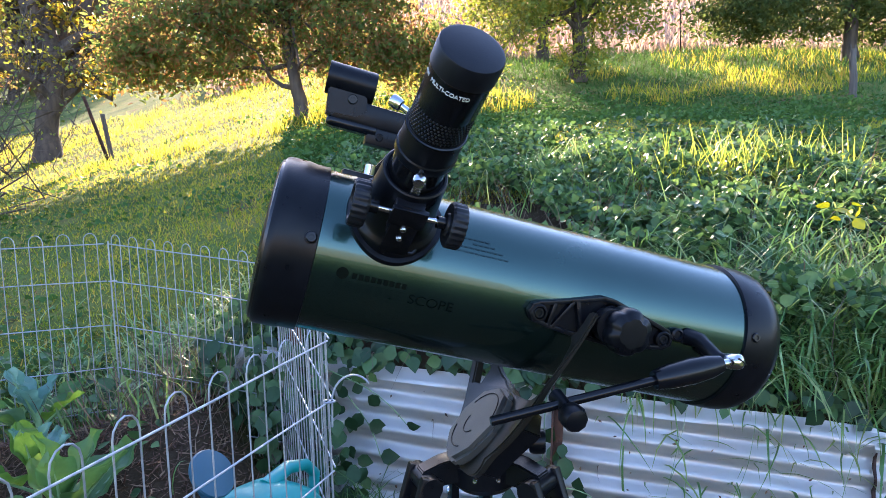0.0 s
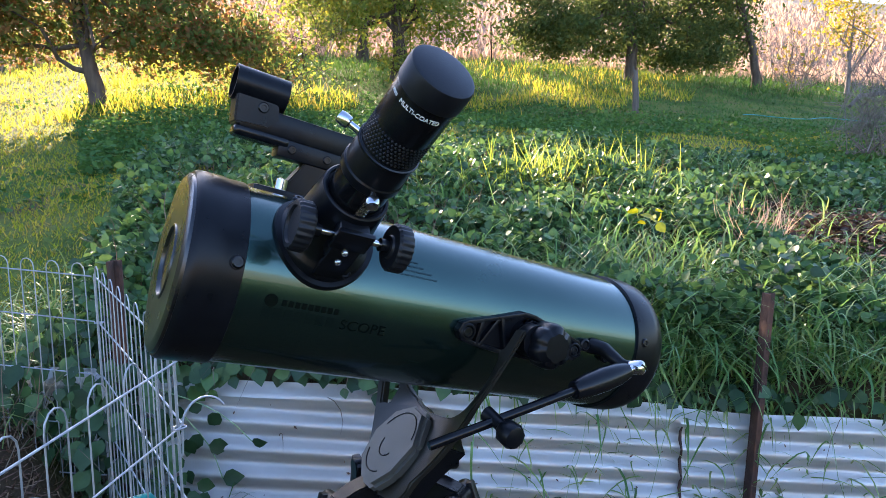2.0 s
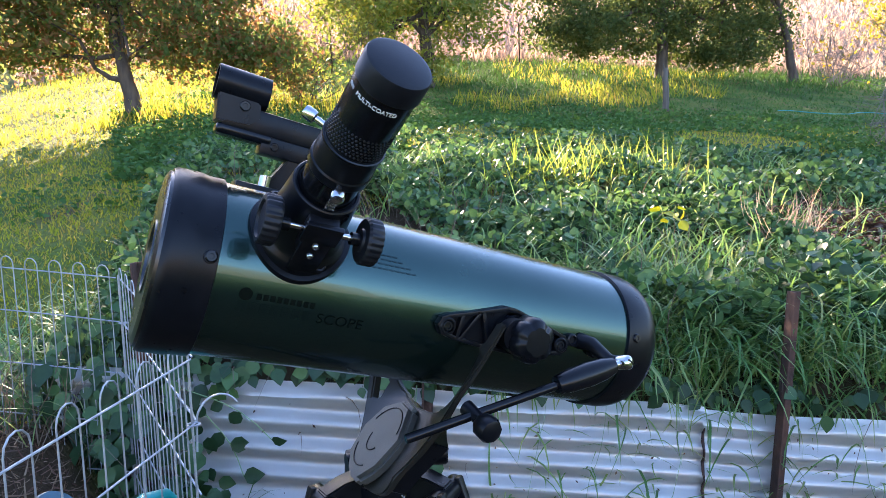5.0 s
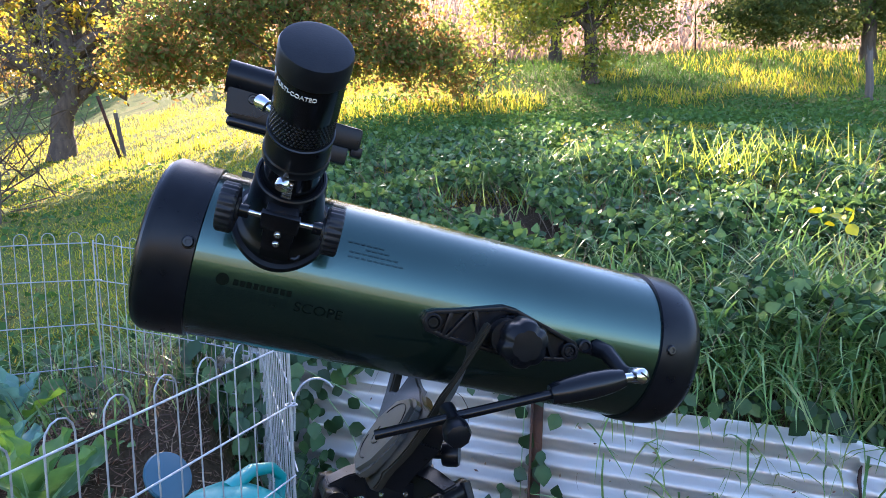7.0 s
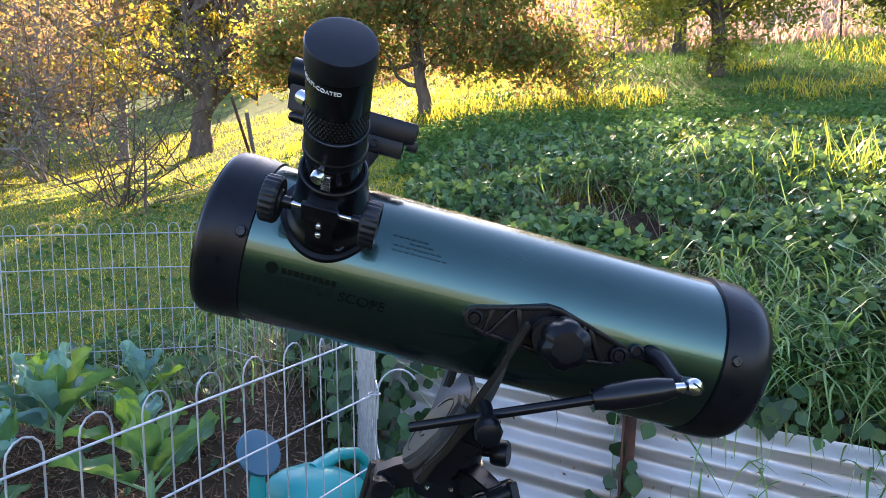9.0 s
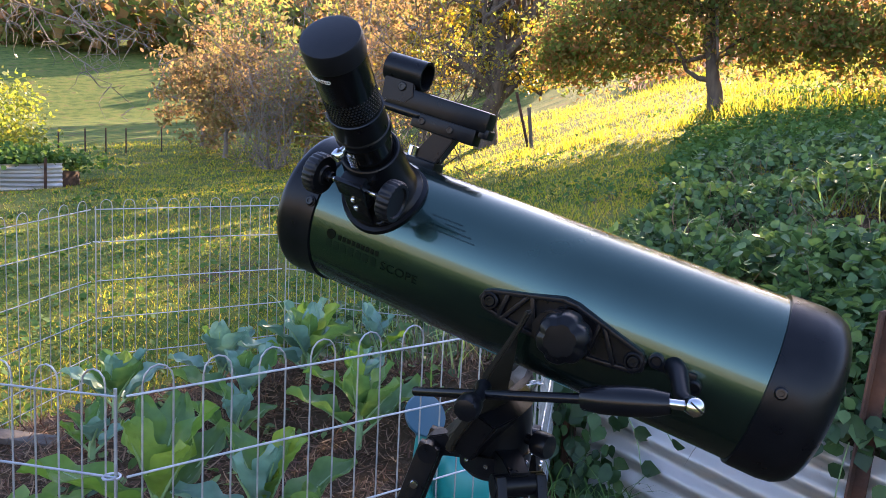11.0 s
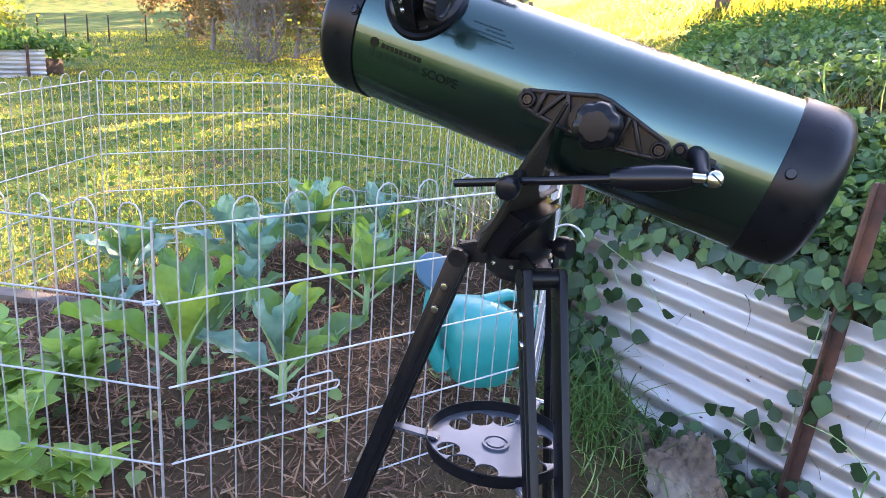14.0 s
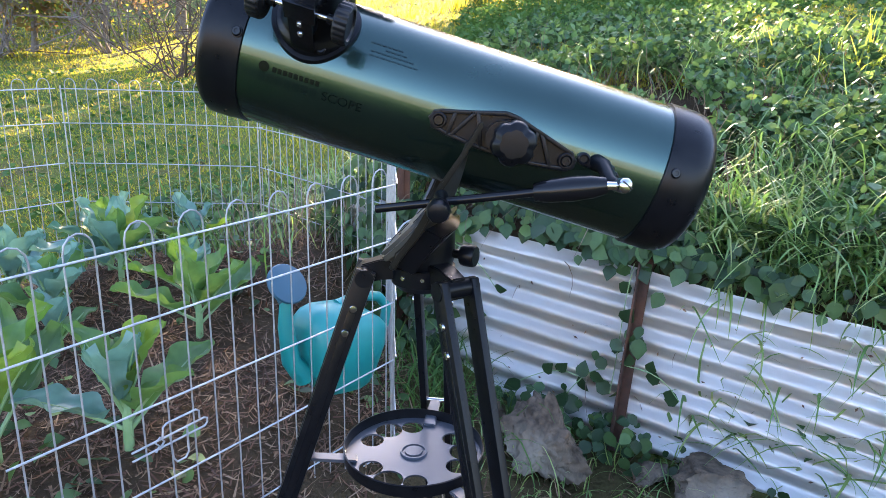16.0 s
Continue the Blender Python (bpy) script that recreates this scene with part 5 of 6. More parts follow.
for bx, by, sc_, mat in ((-17.0, 33.0, 1.0, SCRUB), (-20.0, 30.0, 1.1, CYPRESS), (-26.0, 27.0, 1.0, SCRUB), (-22.5, 38.0, 1.3, SCRUB), (-32.0, 24.0, 1.2, CYPRESS)):
    tree("distant_tree", (bx, by, gz(bx, by) - 0.1), [(0, 0, 0), (0.2, 0, 1.5), (0.0, 0, 3.2), (0.1, 0, 5.5)],
         [((-1.8 * sc_, 0, 3.0), (2.0, 1.6, 1.8), 900), ((1.7 * sc_, 0, 3.2), (2.0, 1.6, 1.8), 900), ((0, 0, 4.6 * sc_), (2.6, 2.0, 1.6), 1100), ((0.3, 0, 1.6), (1.6, 1.2, 1.0), 600)],
         mat, 0.34, "hazy tree in the distance up the valley", limbs=8, trunk_r=0.25, clump=0.55, aspect=1.5, group="distant trees")
for bx, by, h, w, mat, lab in ((-15.8, 11.0, 3.6, 1.9, SCRUB, "rounded grey-green shrub beyond the lawn"), (-12.2, 10.9, 3.0, 1.3, CYPRESS, "shrub with reddish-brown foliage"), (-19.5, 12.6, 4.2, 2.2, SCRUB, "tall olive shrub at the paddock's edge")):
    tree("shrub", (bx, by, gz(bx, by) - 0.05), [(0, 0, 0), (0.1, 0, h * 0.3), (0.0, 0, h * 0.6), (0.1, 0, h * 0.9)],
         [((-w * 0.45, 0, h * 0.42), (w * 0.6, w * 0.6, h * 0.30), 1500), ((w * 0.45, 0, h * 0.45), (w * 0.6, w * 0.6, h * 0.30), 1500), ((0, 0, h * 0.72), (w * 0.75, w * 0.7, h * 0.26), 1700)],
         mat, 0.14, lab, "shrub", bark=TWIG, limbs=14, trunk_r=0.07, clump=0.24, aspect=1.3)
tree("bush", (-17.2, 4.9, gz(-17.2, 4.9) - 0.05), [(0, 0, 0), (0, 0, 0.6), (0, 0, 1.6)],
     [((-1.4, -1.2, 1.2), (1.4, 1.2, 0.9), 3400), ((0.3, 0.5, 1.4), (1.5, 1.2, 1.1), 3600), ((-0.5, -2.6, 1.0), (1.4, 1.2, 0.8), 2400)],
     FRESH, 0.10, "dense olive-green bush beyond the iron planter", "bush", limbs=8, trunk_r=0.06, aspect=1.6)
twig_shrub("bare_shrub", (-5.0, 6.45, gz(-5.0, 6.45)), 2.2, 1.25, 24, "half-bare shrub with reddish stems and few green leaves", leaf_mat=FRESH, leaf_n=800, leaf=0.040, material=BARK, r=0.011, sub=5)
twig_shrub("bare_shrub", (-9.9, 10.5, gz(-9.9, 10.5)), 4.0, 1.5, 20, "tall bare grey thicket with a few yellow leaves", r=0.020, sub=6, leaf_mat=AUTUMN, leaf_n=250, leaf=0.07)
twig_shrub("bare_shrub", (-11.3, 9.2, gz(-11.3, 9.2)), 3.8, 1.2, 24, "bare reddish thicket at the lawn's edge", r=0.016, sub=7, leaf_mat=SCRUB, leaf_n=1400, leaf=0.08)
twig_shrub("bare_shrub", (5.60, 4.60, gz(5.60, 4.60)), 1.1, 0.75, 34, "dead grey shrub of fine twigs on the bank", r=0.007, sub=8)
twig_shrub("bare_shrub", (0.35, 10.9, gz(0.35, 10.9)), 1.7, 1.2, 18, "bare shrub beside the cypress", r=0.010, sub=7, leaf_mat=FRESH, leaf_n=900, leaf=0.07, material=BARK)
twig_shrub("bare_shrub", (13.6, 13.4, gz(13.6, 13.4)), 2.2, 1.3, 20, "bare twiggy shrub on the far bank", r=0.012, sub=6, leaf_mat=AUTUMN, leaf_n=160, leaf=0.1)
# branches of a bare tree that hang into view over the lawn
over = thing("bare_tree", Matrix.Translation((-9.5, 1.6, gz(-9.5, 1.6))), "bare grey tree with long drooping twigs", "tree")
part("trunk", rod([(0, 0, -0.1), (0.1, 0, 1.5), (0, 0.1, 3.0), (0.3, 0.3, 4.6)], [0.16, 0.13, 0.11, 0.05], 12), TWIG, over)
for i in range(16):
    s0 = np.array([0.1, 0.1, rng.uniform(2.4, 4.4)])
    e0 = np.array([rng.uniform(0.2, 3.2), rng.uniform(0.5, 3.8), rng.uniform(1.9, 3.9)])
    lp = limb_path(s0, e0, 0.18, 0.8, 8)
    br = [rod(lp, [0.035 * (1 - 0.85 * k / 7) for k in range(8)], 6)]
    for q in range(9):
        k = int(rng.integers(2, 8))
        e1 = np.array(lp[k]) + np.array([rng.uniform(-0.2, 0.9), rng.uniform(-0.3, 0.8), rng.uniform(-0.9, 0.2)])
        l2 = limb_path(lp[k], e1, 0.1, 1.2, 6)
        br.append(rod(l2, [0.011 * (1 - 0.8 * j / 5) for j in range(6)], 4))
        for w in range(3):
            j = int(rng.integers(1, 5))
            e2 = np.array(l2[j]) + np.array([rng.uniform(-0.2, 0.4), rng.uniform(-0.3, 0.3), rng.uniform(-0.5, 0.05)])
            br.append(rod(limb_path(l2[j], e2, 0.05, 1.2, 4), [0.005, 0.004, 0.003, 0.0015], 3))
    part("branch", join(*br), TWIG, over)

# far woods on the hill
pts_ = []
for i in range(150):
    a = radians(rng.uniform(-75, 60))
    r_ = rng.uniform(70, 150)
    x_, y_ = r_ * math.sin(a), r_ * math.cos(a)
    if a > radians(-28):
        continue
    h_ = rng.uniform(4, 9)
    n_ = 260
    d_ = rand_unit(n_) * (rng.uniform(0.3, 1, (n_, 1)) ** 0.5) * np.array([h_ * 0.5, h_ * 0.5, h_ * 0.5])
    pts_.append(d_ + np.array([x_, y_, gz(x_, y_) + h_ * 0.5]))
stuff("far_woods", leaves("far_woods", np.concatenate(pts_), 1.3, CYPRESS, up=0.4, template=SPRAY_V, faces=SPRAY_F, aspect=1.8), "far dark woods on the hillside", "woods")

# ---- fences and stakes up the slope ----
def star_picket(x, y, h, lean=(0, 0), label="thin dark steel picket of the field fence", group="pickets of the field fence", r=0.022, mat=None):
    z = gz(x, y) - 0.1
    top = Vector((x + lean[0], y + lean[1], z + h))
    base = Vector((x, y, z))
    m = frame_at(base, top - base)
    t = thing("fence_picket", m, label, "post", group)
    h2 = (top - base).length
    for k in range(3):
        part("fin", box((r, 0.006, h2), pose(0, 0, 0, 0, 0, 120 * k) @ pose(r / 2, 0, h2 / 2), 0.0015), mat or RUST, t)
    return t


PICKETS = [(1.07, 15.3), (4.22, 17.6), (6.37, 16.9), (-2.4, 16.2), (8.6, 17.2), (11.2, 17.0)]
for px_, py_ in PICKETS:
    star_picket(px_, py_, 1.25)
star_picket(-5.5, 10.5, 1.15, (-0.35, 0.0), "dark stake leaning on the sunlit grass", "leaning stakes", 0.03)
star_picket(-5.42, 10.45, 0.85, (-0.12, 0.0), "pale wooden stake leaning on the sunlit grass", "leaning stakes", 0.04, WOOD)
for px_, py_ in ((-19.6, 8.1), (-19.3, 8.7), (-19.1, 9.2), (-18.9, 9.7), (-18.5, 10.6)):
    star_picket(px_, py_, 0.85, label="dark fence post at the lawn's far edge", group="posts of the lawn fence", r=0.024)
stump = thing("stump_post", pose(6.18, 9.57, gz(6.18, 9.57) - 0.1), "split grey weathered timber post on the slope", "post")
part("shaft", rod([(0, 0, 0), (0.01, 0, 0.4), (-0.01, 0, 0.65), (0.0, 0, 0.80)], [0.060, 0.052, 0.048, 0.042], 9), WOOD, stump)
part("splinter", rod([(-0.028, 0, 0.75), (-0.04, 0, 0.88)], [0.02, 0.005], 6), WOOD, stump)
part("splinter", rod([(0.026, 0, 0.75), (0.036, 0, 0.86)], [0.02, 0.005], 6), WOOD, stump)
hose = thing("garden_hose", pose(0, 0, 0), "teal garden hose lying in the grass", "hose")
part("pipe", rod([(8.4 + 0.35 * i, 9.55 + 0.12 * math.sin(i * 1.3), gz(8.4 + 0.35 * i, 9.55 + 0.12 * math.sin(i * 1.3)) + 0.03) for i in range(9)], 0.008, 8), TEAL, hose)
log = thing("fallen_branch", pose(0, 0, 0), "bleached dead branch lying on the bank", "branch")
part("wood", rod([(5.75, 5.1, gz(5.75, 5.1) + 0.50), (6.0, 5.2, gz(6.0, 5.2) + 0.60), (6.3, 5.3, gz(6.3, 5.3) + 0.62), (7.0, 5.4, gz(7.0, 5.4) + 0.75)], [0.016, 0.022, 0.024, 0.026], 8), WOOD, log)

# ---- iron planter on the lawn ----
plant = thing("iron_planter", pose(-13.04, 4.82, gz(-13.04, 4.82) - 0.06), "round raised bed of old corrugated iron full of greens", "planter")
bm = bmesh.new()
cols = []
for i in range(41):
    a = radians(-175 + 250 * i / 40 - 60)
    col_ = []
    for j in range(31):
        z = -0.1 + 0.62 * j / 30 + 0.05 * math.sin(a * 2.3) * j / 30
        r_ = 1.00 + 0.012 * math.cos(j / 30 * 8 * 2 * math.pi) + 0.05 * math.sin(a * 3)
        col_.append(bm.verts.new((r_ * math.cos(a), r_ * math.sin(a) * 1.1, z)))
    cols.append(col_)
for a_, b_ in zip(cols, cols[1:]):
    for j in range(30):
        bm.faces.new((a_[j], b_[j], b_[j + 1], a_[j + 1]))
bmesh.ops.solidify(bm, geom=bm.faces[:], thickness=0.004)
part("iron_sheet", bm, IRON, plant)
for an in (-130, -60, 0):
    a = radians(an)
    part("stake", rod([(1.04 * math.cos(a), 1.13 * math.sin(a), -0.1), (1.04 * math.cos(a), 1.13 * math.sin(a), 0.62)], 0.025, 8), RUST, plant)
soil_ = lathe([(0, 0.42), (0.94, 0.40), (0.94, 0.0)], 30)
part("soil", soil_, SOIL, plant)
pp = rng.normal(0, 1, (3200, 3)) * np.array([0.50, 0.55, 0.09]) + np.array([0, 0, 0.62])
ob = new("planting", leaves("planting", pp, 0.085, LAWNDARK, up=0.8))
ob.parent = plant

# ---- grass and ground cover ----
# lawn to the left and ahead
x_, y_, r_ = polar(240000, -78, 60, 1.6, 26)
ok = ~in_pen(x_, y_, 0.03) & ~((x_ > -0.75) & (y_ < WALL_A + WALL_B * x_ + 0.05)) & ~((x_ > -0.6) & (y_ < 3.4)) & (y_ < 18)
x_, y_, r_ = x_[ok], y_[ok], r_[ok]
tall = smooth(11.0, 13.5, y_) * smooth(-25, 5, np.degrees(np.arctan2(x_, y_)))
pt = patchy(x_, y_, 1.6, 5)
az_ = np.degrees(np.arctan2(x_, y_))
turf = (az_ < -68 + 10 * patchy(x_, y_, 1.1, 78)) & (rng.uniform(0, 1, len(x_)) < 0.85)
turf |= (az_ < -30) & (r_ < 9) & (rng.uniform(0, 1, len(x_)) < 0.55)
h = (0.012 + 0.018 * pt + 0.0021 * r_) * (1 + 2.2 * tall) * np.where(turf, 0.8, 1.0)
# grass below the trees takes a darker green in place of their shade
greener = (np.degrees(np.arctan2(x_, y_)) > -2 + 8 * patchy(x_, y_, 0.8, 77)) & (y_ > 7.5)
for sel, mat, lab in ((~greener & ~turf, LAWN, "rough sunlit grass of the lawn"), (turf, TURF, "short mown turf with bare brown spots"), (greener & ~turf, LAWNDARK, "grass below the trees, its shade put into a darker green")):
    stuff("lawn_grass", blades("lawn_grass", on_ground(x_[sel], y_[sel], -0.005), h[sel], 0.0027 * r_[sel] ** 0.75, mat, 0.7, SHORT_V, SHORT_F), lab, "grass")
# clover and small weeds in the lawn
x_, y_, r_ = polar(8000, -78, -4, 1.8, 12)
k = ~in_pen(x_, y_, 0.05) & ~((x_ > -0.6) & (y_ < 3.4)) & (patchy(x_, y_, 1.3, 71) > 0.42)
stuff("lawn_weeds", leaves("lawn_weeds", on_ground(x_[k], y_[k], 0.012 + 0.02 * rng.uniform(0, 1, k.sum())), 0.018 + 0.004 * r_[k], LAWNDARK, up=1.8), "clover and small weeds in the lawn", "ground cover")
# clumps of long grass in front of the cypress and along the pen
x_, y_, r_ = polar(26000, -35, 38, 7.5, 20)
k = (patchy(x_, y_, 1.2, 9) > 0.55) & (y_ > 9.0)
x_, y_, r_ = x_[k], y_[k], r_[k]
stuff("long_grass", blades("long_grass", on_ground(x_, y_), 0.15 * (0.6 + patchy(x_, y_, 3, 4)), 0.014, LAWN, 0.4), "long backlit grass on the slope", "grass")
# dry hay beyond the fence
x_, y_, r_ = polar(46000, -20, 62, 18, 70)
k = y_ + 0.35 * np.maximum(x_ - 8, 0) > 17.8
stuff("hay", blades("hay", on_ground(x_[k], y_[k]), 0.34, 0.05 * (r_[k] / 20), DRYGRASS, 0.3, SHORT_V, SHORT_F), "dry pinkish hay of the upper meadow", "grass")

# the bank behind the wall: bramble leaves in a thick uneven mat
def mat_height(x, y):
    return 0.02 + 0.32 * np.clip(patchy(x, y, 4.2, 21) - 0.25, 0, 1) + 0.20 * np.clip(patchy(x, y, 10, 22) - 0.15, 0, 1)


n = 90000
x_, y_, r_ = polar(n, -16, 60, 1.55, 5.8)
ok = (y_ > WALL_A + WALL_B * x_ + 0.02) & (x_ > -0.75) & (patchy(x_, y_, 4.5, 31) > 0.30) & (patchy(x_, y_, 24, 35) > 0.40)
x_, y_, r_ = x_[ok], y_[ok], r_[ok]
lift = mat_height(x_, y_) * rng.uniform(0.25, 1.0, len(x_)) ** 0.6
stuff("bramble_mat", leaves("bramble_mat", on_ground(x_, y_, lift), 0.026 + 0.0028 * r_, IVY, up=0.9, aspect=1.0), "thick mat of bramble and ivy leaves on the bank", "ground cover")
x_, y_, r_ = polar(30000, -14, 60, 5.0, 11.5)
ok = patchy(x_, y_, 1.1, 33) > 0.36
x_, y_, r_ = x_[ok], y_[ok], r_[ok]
stuff("low_weeds", leaves("low_weeds", on_ground(x_, y_, 0.02 + 0.06 * rng.uniform(0, 1, len(x_))), 0.045, LAWNDARK, up=1.4), "low leafy weeds on the slope", "ground cover")
# stems and dry stalks in the mat
x_, y_, r_ = polar(2600, -16, 58, 1.6, 4.6)
ok = (y_ > WALL_A + WALL_B * x_ + 0.03) & (x_ > -0.7)
stuff("dry_stalks", blades("dry_stalks", on_ground(x_[ok], y_[ok], 0.03), 0.30, 0.0035, HUSK, 0.7, ARCH_V, ARCH_F, bend_by=(0.5, 1.4)), "dry stalks and runners among the leaves", "stalks")
# arching long grass along the wall's top and over the bank
n = 7600
x_ = rng.uniform(-0.1, 3.4, n)
y_ = WALL_A + WALL_B * x_ + rng.exponential(0.34, n) + 0.05
far = y_ - WALL_A - WALL_B * x_
k = (patchy(x_, y_, 3.4, 41) + 0.28 * smooth(0.45, 1.0, x_) > 0.56) & ((x_ > 0.62) | (far > 0.16)) & ((x_ < 1.4) | (rng.uniform(0, 1, n) < 0.5))
x_, y_ = x_[k], y_[k]
stuff("arching_grass", blades("arching_grass", on_ground(x_, y_, 0.02), 0.25 + 0.09 * smooth(0.4, 1.2, x_), 0.0075, BLADE, 0.36, ARCH_V, ARCH_F, jitter=0.5, bend_by=(0.5, 1.25)), "long arching grass along the wall's top", "grass")
n = 1500
x_ = rng.uniform(0.42, 1.7, n)
y_ = WALL_A + WALL_B * x_ + 0.03 + rng.exponential(0.10, n)
stuff("arching_grass", blades("arching_grass", on_ground(x_, y_, 0.05), 0.25, 0.008, BLADE, 0.55, ARCH_V, ARCH_F, jitter=0.5, bend_by=(0.5, 1.25)), "bright lush grass at the edge of the wall", "grass")
x_, y_, r_ = polar(5200, 0, 50, 2.1, 5.2)
k = (y_ > WALL_A + WALL_B * x_ + 0.3) & (patchy(x_, y_, 3.0, 43) > 0.5)
stuff("arching_grass", blades("arching_grass", on_ground(x_[k], y_[k], 0.04), 0.26, 0.008, BLADE, 0.3, ARCH_V, ARCH_F, jitter=0.5, bend_by=(0.4, 1.2)), "clumps of arching grass among the brambles", "grass")
# a few thin culms that hang down the iron
for cx in (0.62, 0.78, 1.00, 1.12, 1.42, 1.70):
    g_ = thing("grass_culm", Matrix(), "thin dry grass culm drooping over the iron", "grass", "culms over the iron")
    sgn = -1 if cx < 1.1 else 1
    y0 = WALL_A + WALL_B * cx
    pts = [Vector((cx + sgn * 0.05 * u_ * u_, y0 + WALL_B * sgn * 0.05 * u_ * u_, wall_top(cx) + 0.05 - 0.05 * u_ - rng.uniform(0.15, 0.2) * u_ * u_)) + WNOR * (-0.03 + 0.08 * min(u_ * 1.6, 1)) for u_ in np.linspace(0, 1.25, 9)]
    part("stem", rod(pts, [0.0008] * 9, 4), STALK, g_)
n = 110
x_ = rng.uniform(0.42, 2.2, n)
p_ = np.stack([x_ - WNOR.x * 0.03, WALL_A + WALL_B * x_ - WNOR.y * 0.03, wall_top(x_) + rng.uniform(-0.01, 0.05, n)], 1)
out_ = np.array([WNOR.x, WNOR.y, 0.0]) + rng.normal(0, 0.45, (n, 3)) * np.array([1, 1, 0])
grow = out_ * 0.75 + np.stack([0 * x_, 0 * x_, rng.uniform(0.2, 0.8, n)], 1)
grow /= np.linalg.norm(grow, axis=1, keepdims=True)
fall = out_ * 0.25 + np.array([0, 0, -1.0])
side_ = np.cross(grow, fall)
side_ /= np.linalg.norm(side_, axis=1, keepdims=True)
len_ = (0.05 + 0.20 * rng.uniform(0, 1, n) ** 2)[:, None]
fr = np.stack([side_ * rng.uniform(0.004, 0.008, (n, 1)), grow * len_ * 0.55, fall * len_ * 0.9], 2)
stuff("hanging_grass", scatter("hanging_grass", ARCH_V, ARCH_F, p_, fr, np.ones(n), BLADE), "grass blades hanging over the iron's top edge", "grass")
# the tuft that stands in the sun
n = 240
x_, y_ = rng.normal(1.68, 0.27, n), rng.normal(3.45, 0.10, n)
stuff("grass_tuft", blades("grass_tuft", on_ground(x_, y_, 0.02), 0.27, 0.0075, TUFT, 0.24, jitter=0.5, bend_by=(0.2, 1.6)), "tall bright grass tuft catching the sun", "grass")
n = 900
x_, y_ = rng.normal(1.70, 0.38, n), rng.normal(3.42, 0.16, n)
stuff("grass_tuft", blades("grass_tuft", on_ground(x_, y_, 0.02), 0.25, 0.0075, TUFT, 0.3, ARCH_V, ARCH_F, jitter=0.5, bend_by=(0.3, 1.0)), "bright arching grass round the tall tuft", "grass")
x_, y_ = rng.normal(-0.85, 0.35, 1100), rng.normal(2.30, 0.25, 1100)
stuff("grass_tuft", blades("grass_tuft", on_ground(x_, y_), 0.26, 0.007, BLADE, 0.3, ARCH_V, ARCH_F, bend_by=(0.4, 1.2)), "long pale grass behind the wire pen", "grass")
x_, y_ = rng.normal(-0.75, 0.22, 260), rng.normal(1.85, 0.10, 260)
stuff("dry_stalks", blades("dry_stalks", on_ground(x_, y_), 0.22, 0.0035, HUSK, 0.5), "grey dry stalks by the pen", "stalks")
x_, y_ = rng.uniform(-1.9, -0.6, 900), rng.uniform(1.85, 2.5, 900)
stuff("low_weeds", leaves("low_weeds", on_ground(x_, y_, rng.uniform(0.01, 0.12, 900)), 0.04, IVY, up=1.2), "low leafy weeds behind the pen", "ground cover")
# leaf litter and a tuft of dead bracken on the bank
n = 1500
x_, y_ = rng.normal(2.55, 0.25, n), rng.normal(2.22, 0.13, n)
k = y_ > WALL_A + WALL_B * x_ + 0.25
stuff("leaf_litter", leaves("leaf_litter", on_ground(x_[k], y_[k], 0.16 + rng.uniform(0, 0.03, k.sum())), 0.04, LITTER, up=2.5, template=SPRAY_V, faces=SPRAY_F), "brown fallen leaves on the bare bank", "litter")
x_, y_ = rng.normal(1.95, 0.07, 160), rng.normal(2.22, 0.05, 160)
stuff("dead_bracken", blades("dead_bracken", on_ground(x_, y_, 0.08), 0.20, 0.005, DRYGRASS, 0.7, jitter=0.5), "rusty dead fern fronds on the bank", "fern")


# creepers hanging over the iron and at its foot
def creeper(name, n, x0, x1, zfun, size, label, depth=0.05, mat=None, near=0.014):
    x = rng.uniform(x0, x1, n)
    z = np.array([zfun(v) for v in x])
    y = WALL_A + WALL_B * x
    off = rng.uniform(near, depth, n)
    p = np.stack([x + WNOR.x * off, y + WNOR.y * off, z], 1)
    nn = len(p)
    nrm = np.array([WNOR.x, WNOR.y, 0.45]) + rng.normal(0, 0.35, (nn, 3))
    head = np.array([0, 0, -1.0]) + rng.normal(0, 0.5, (nn, 3))
    me = scatter(name, LEAF_V, LEAF_F, p, axes(nrm, head), size * rng.uniform(0.6, 1.3, nn), mat or IVYDARK)
    return stuff(name, me, label, "creeper")


creeper("creeper", 80, -0.02, 0.30, lambda x: wall_top(x) + 0.095 - abs(rng.normal(0, 0.036)), 0.042, "round-leaved creeper hanging over the iron")
creeper("creeper", 60, 0.30, 0.66, lambda x: wall_top(x) + 0.10 - abs(rng.normal(0, 0.036)), 0.042, "round-leaved creeper hanging over the iron")
creeper("creeper", 45, 0.62, 2.4, lambda x: wall_top(x) + 0.09 - abs(rng.normal(0, 0.032)), 0.040, "round-leaved creeper hanging over the iron")
creeper("creeper", 70, -0.72, -0.1, lambda x: wall_top(x) + 0.06 - abs(rng.normal(0, 0.05)), 0.045, "round-leaved creeper hanging over the iron")
creeper("creeper", 130, -0.52, -0.27, lambda x: rng.uniform(-0.05, 0.40), 0.044, "creeper climbing at the wall's end", 0.16)
creeper("creeper", 150, -0.12, 0.36, lambda x: rng.normal(-0.15, 0.045), 0.034, "creeper growing at the wall's foot", 0.14)
creeper("creeper", 90, -0.42, -0.20, lambda x: rng.uniform(-0.24, 0.12), 0.040, "dark creeper over the wall's lower end", 0.12)
creeper("creeper", 14, 0.20, 0.34, lambda x: rng.uniform(-0.2, 0.18), 0.042, "creeper climbing the rusty post", 0.07)
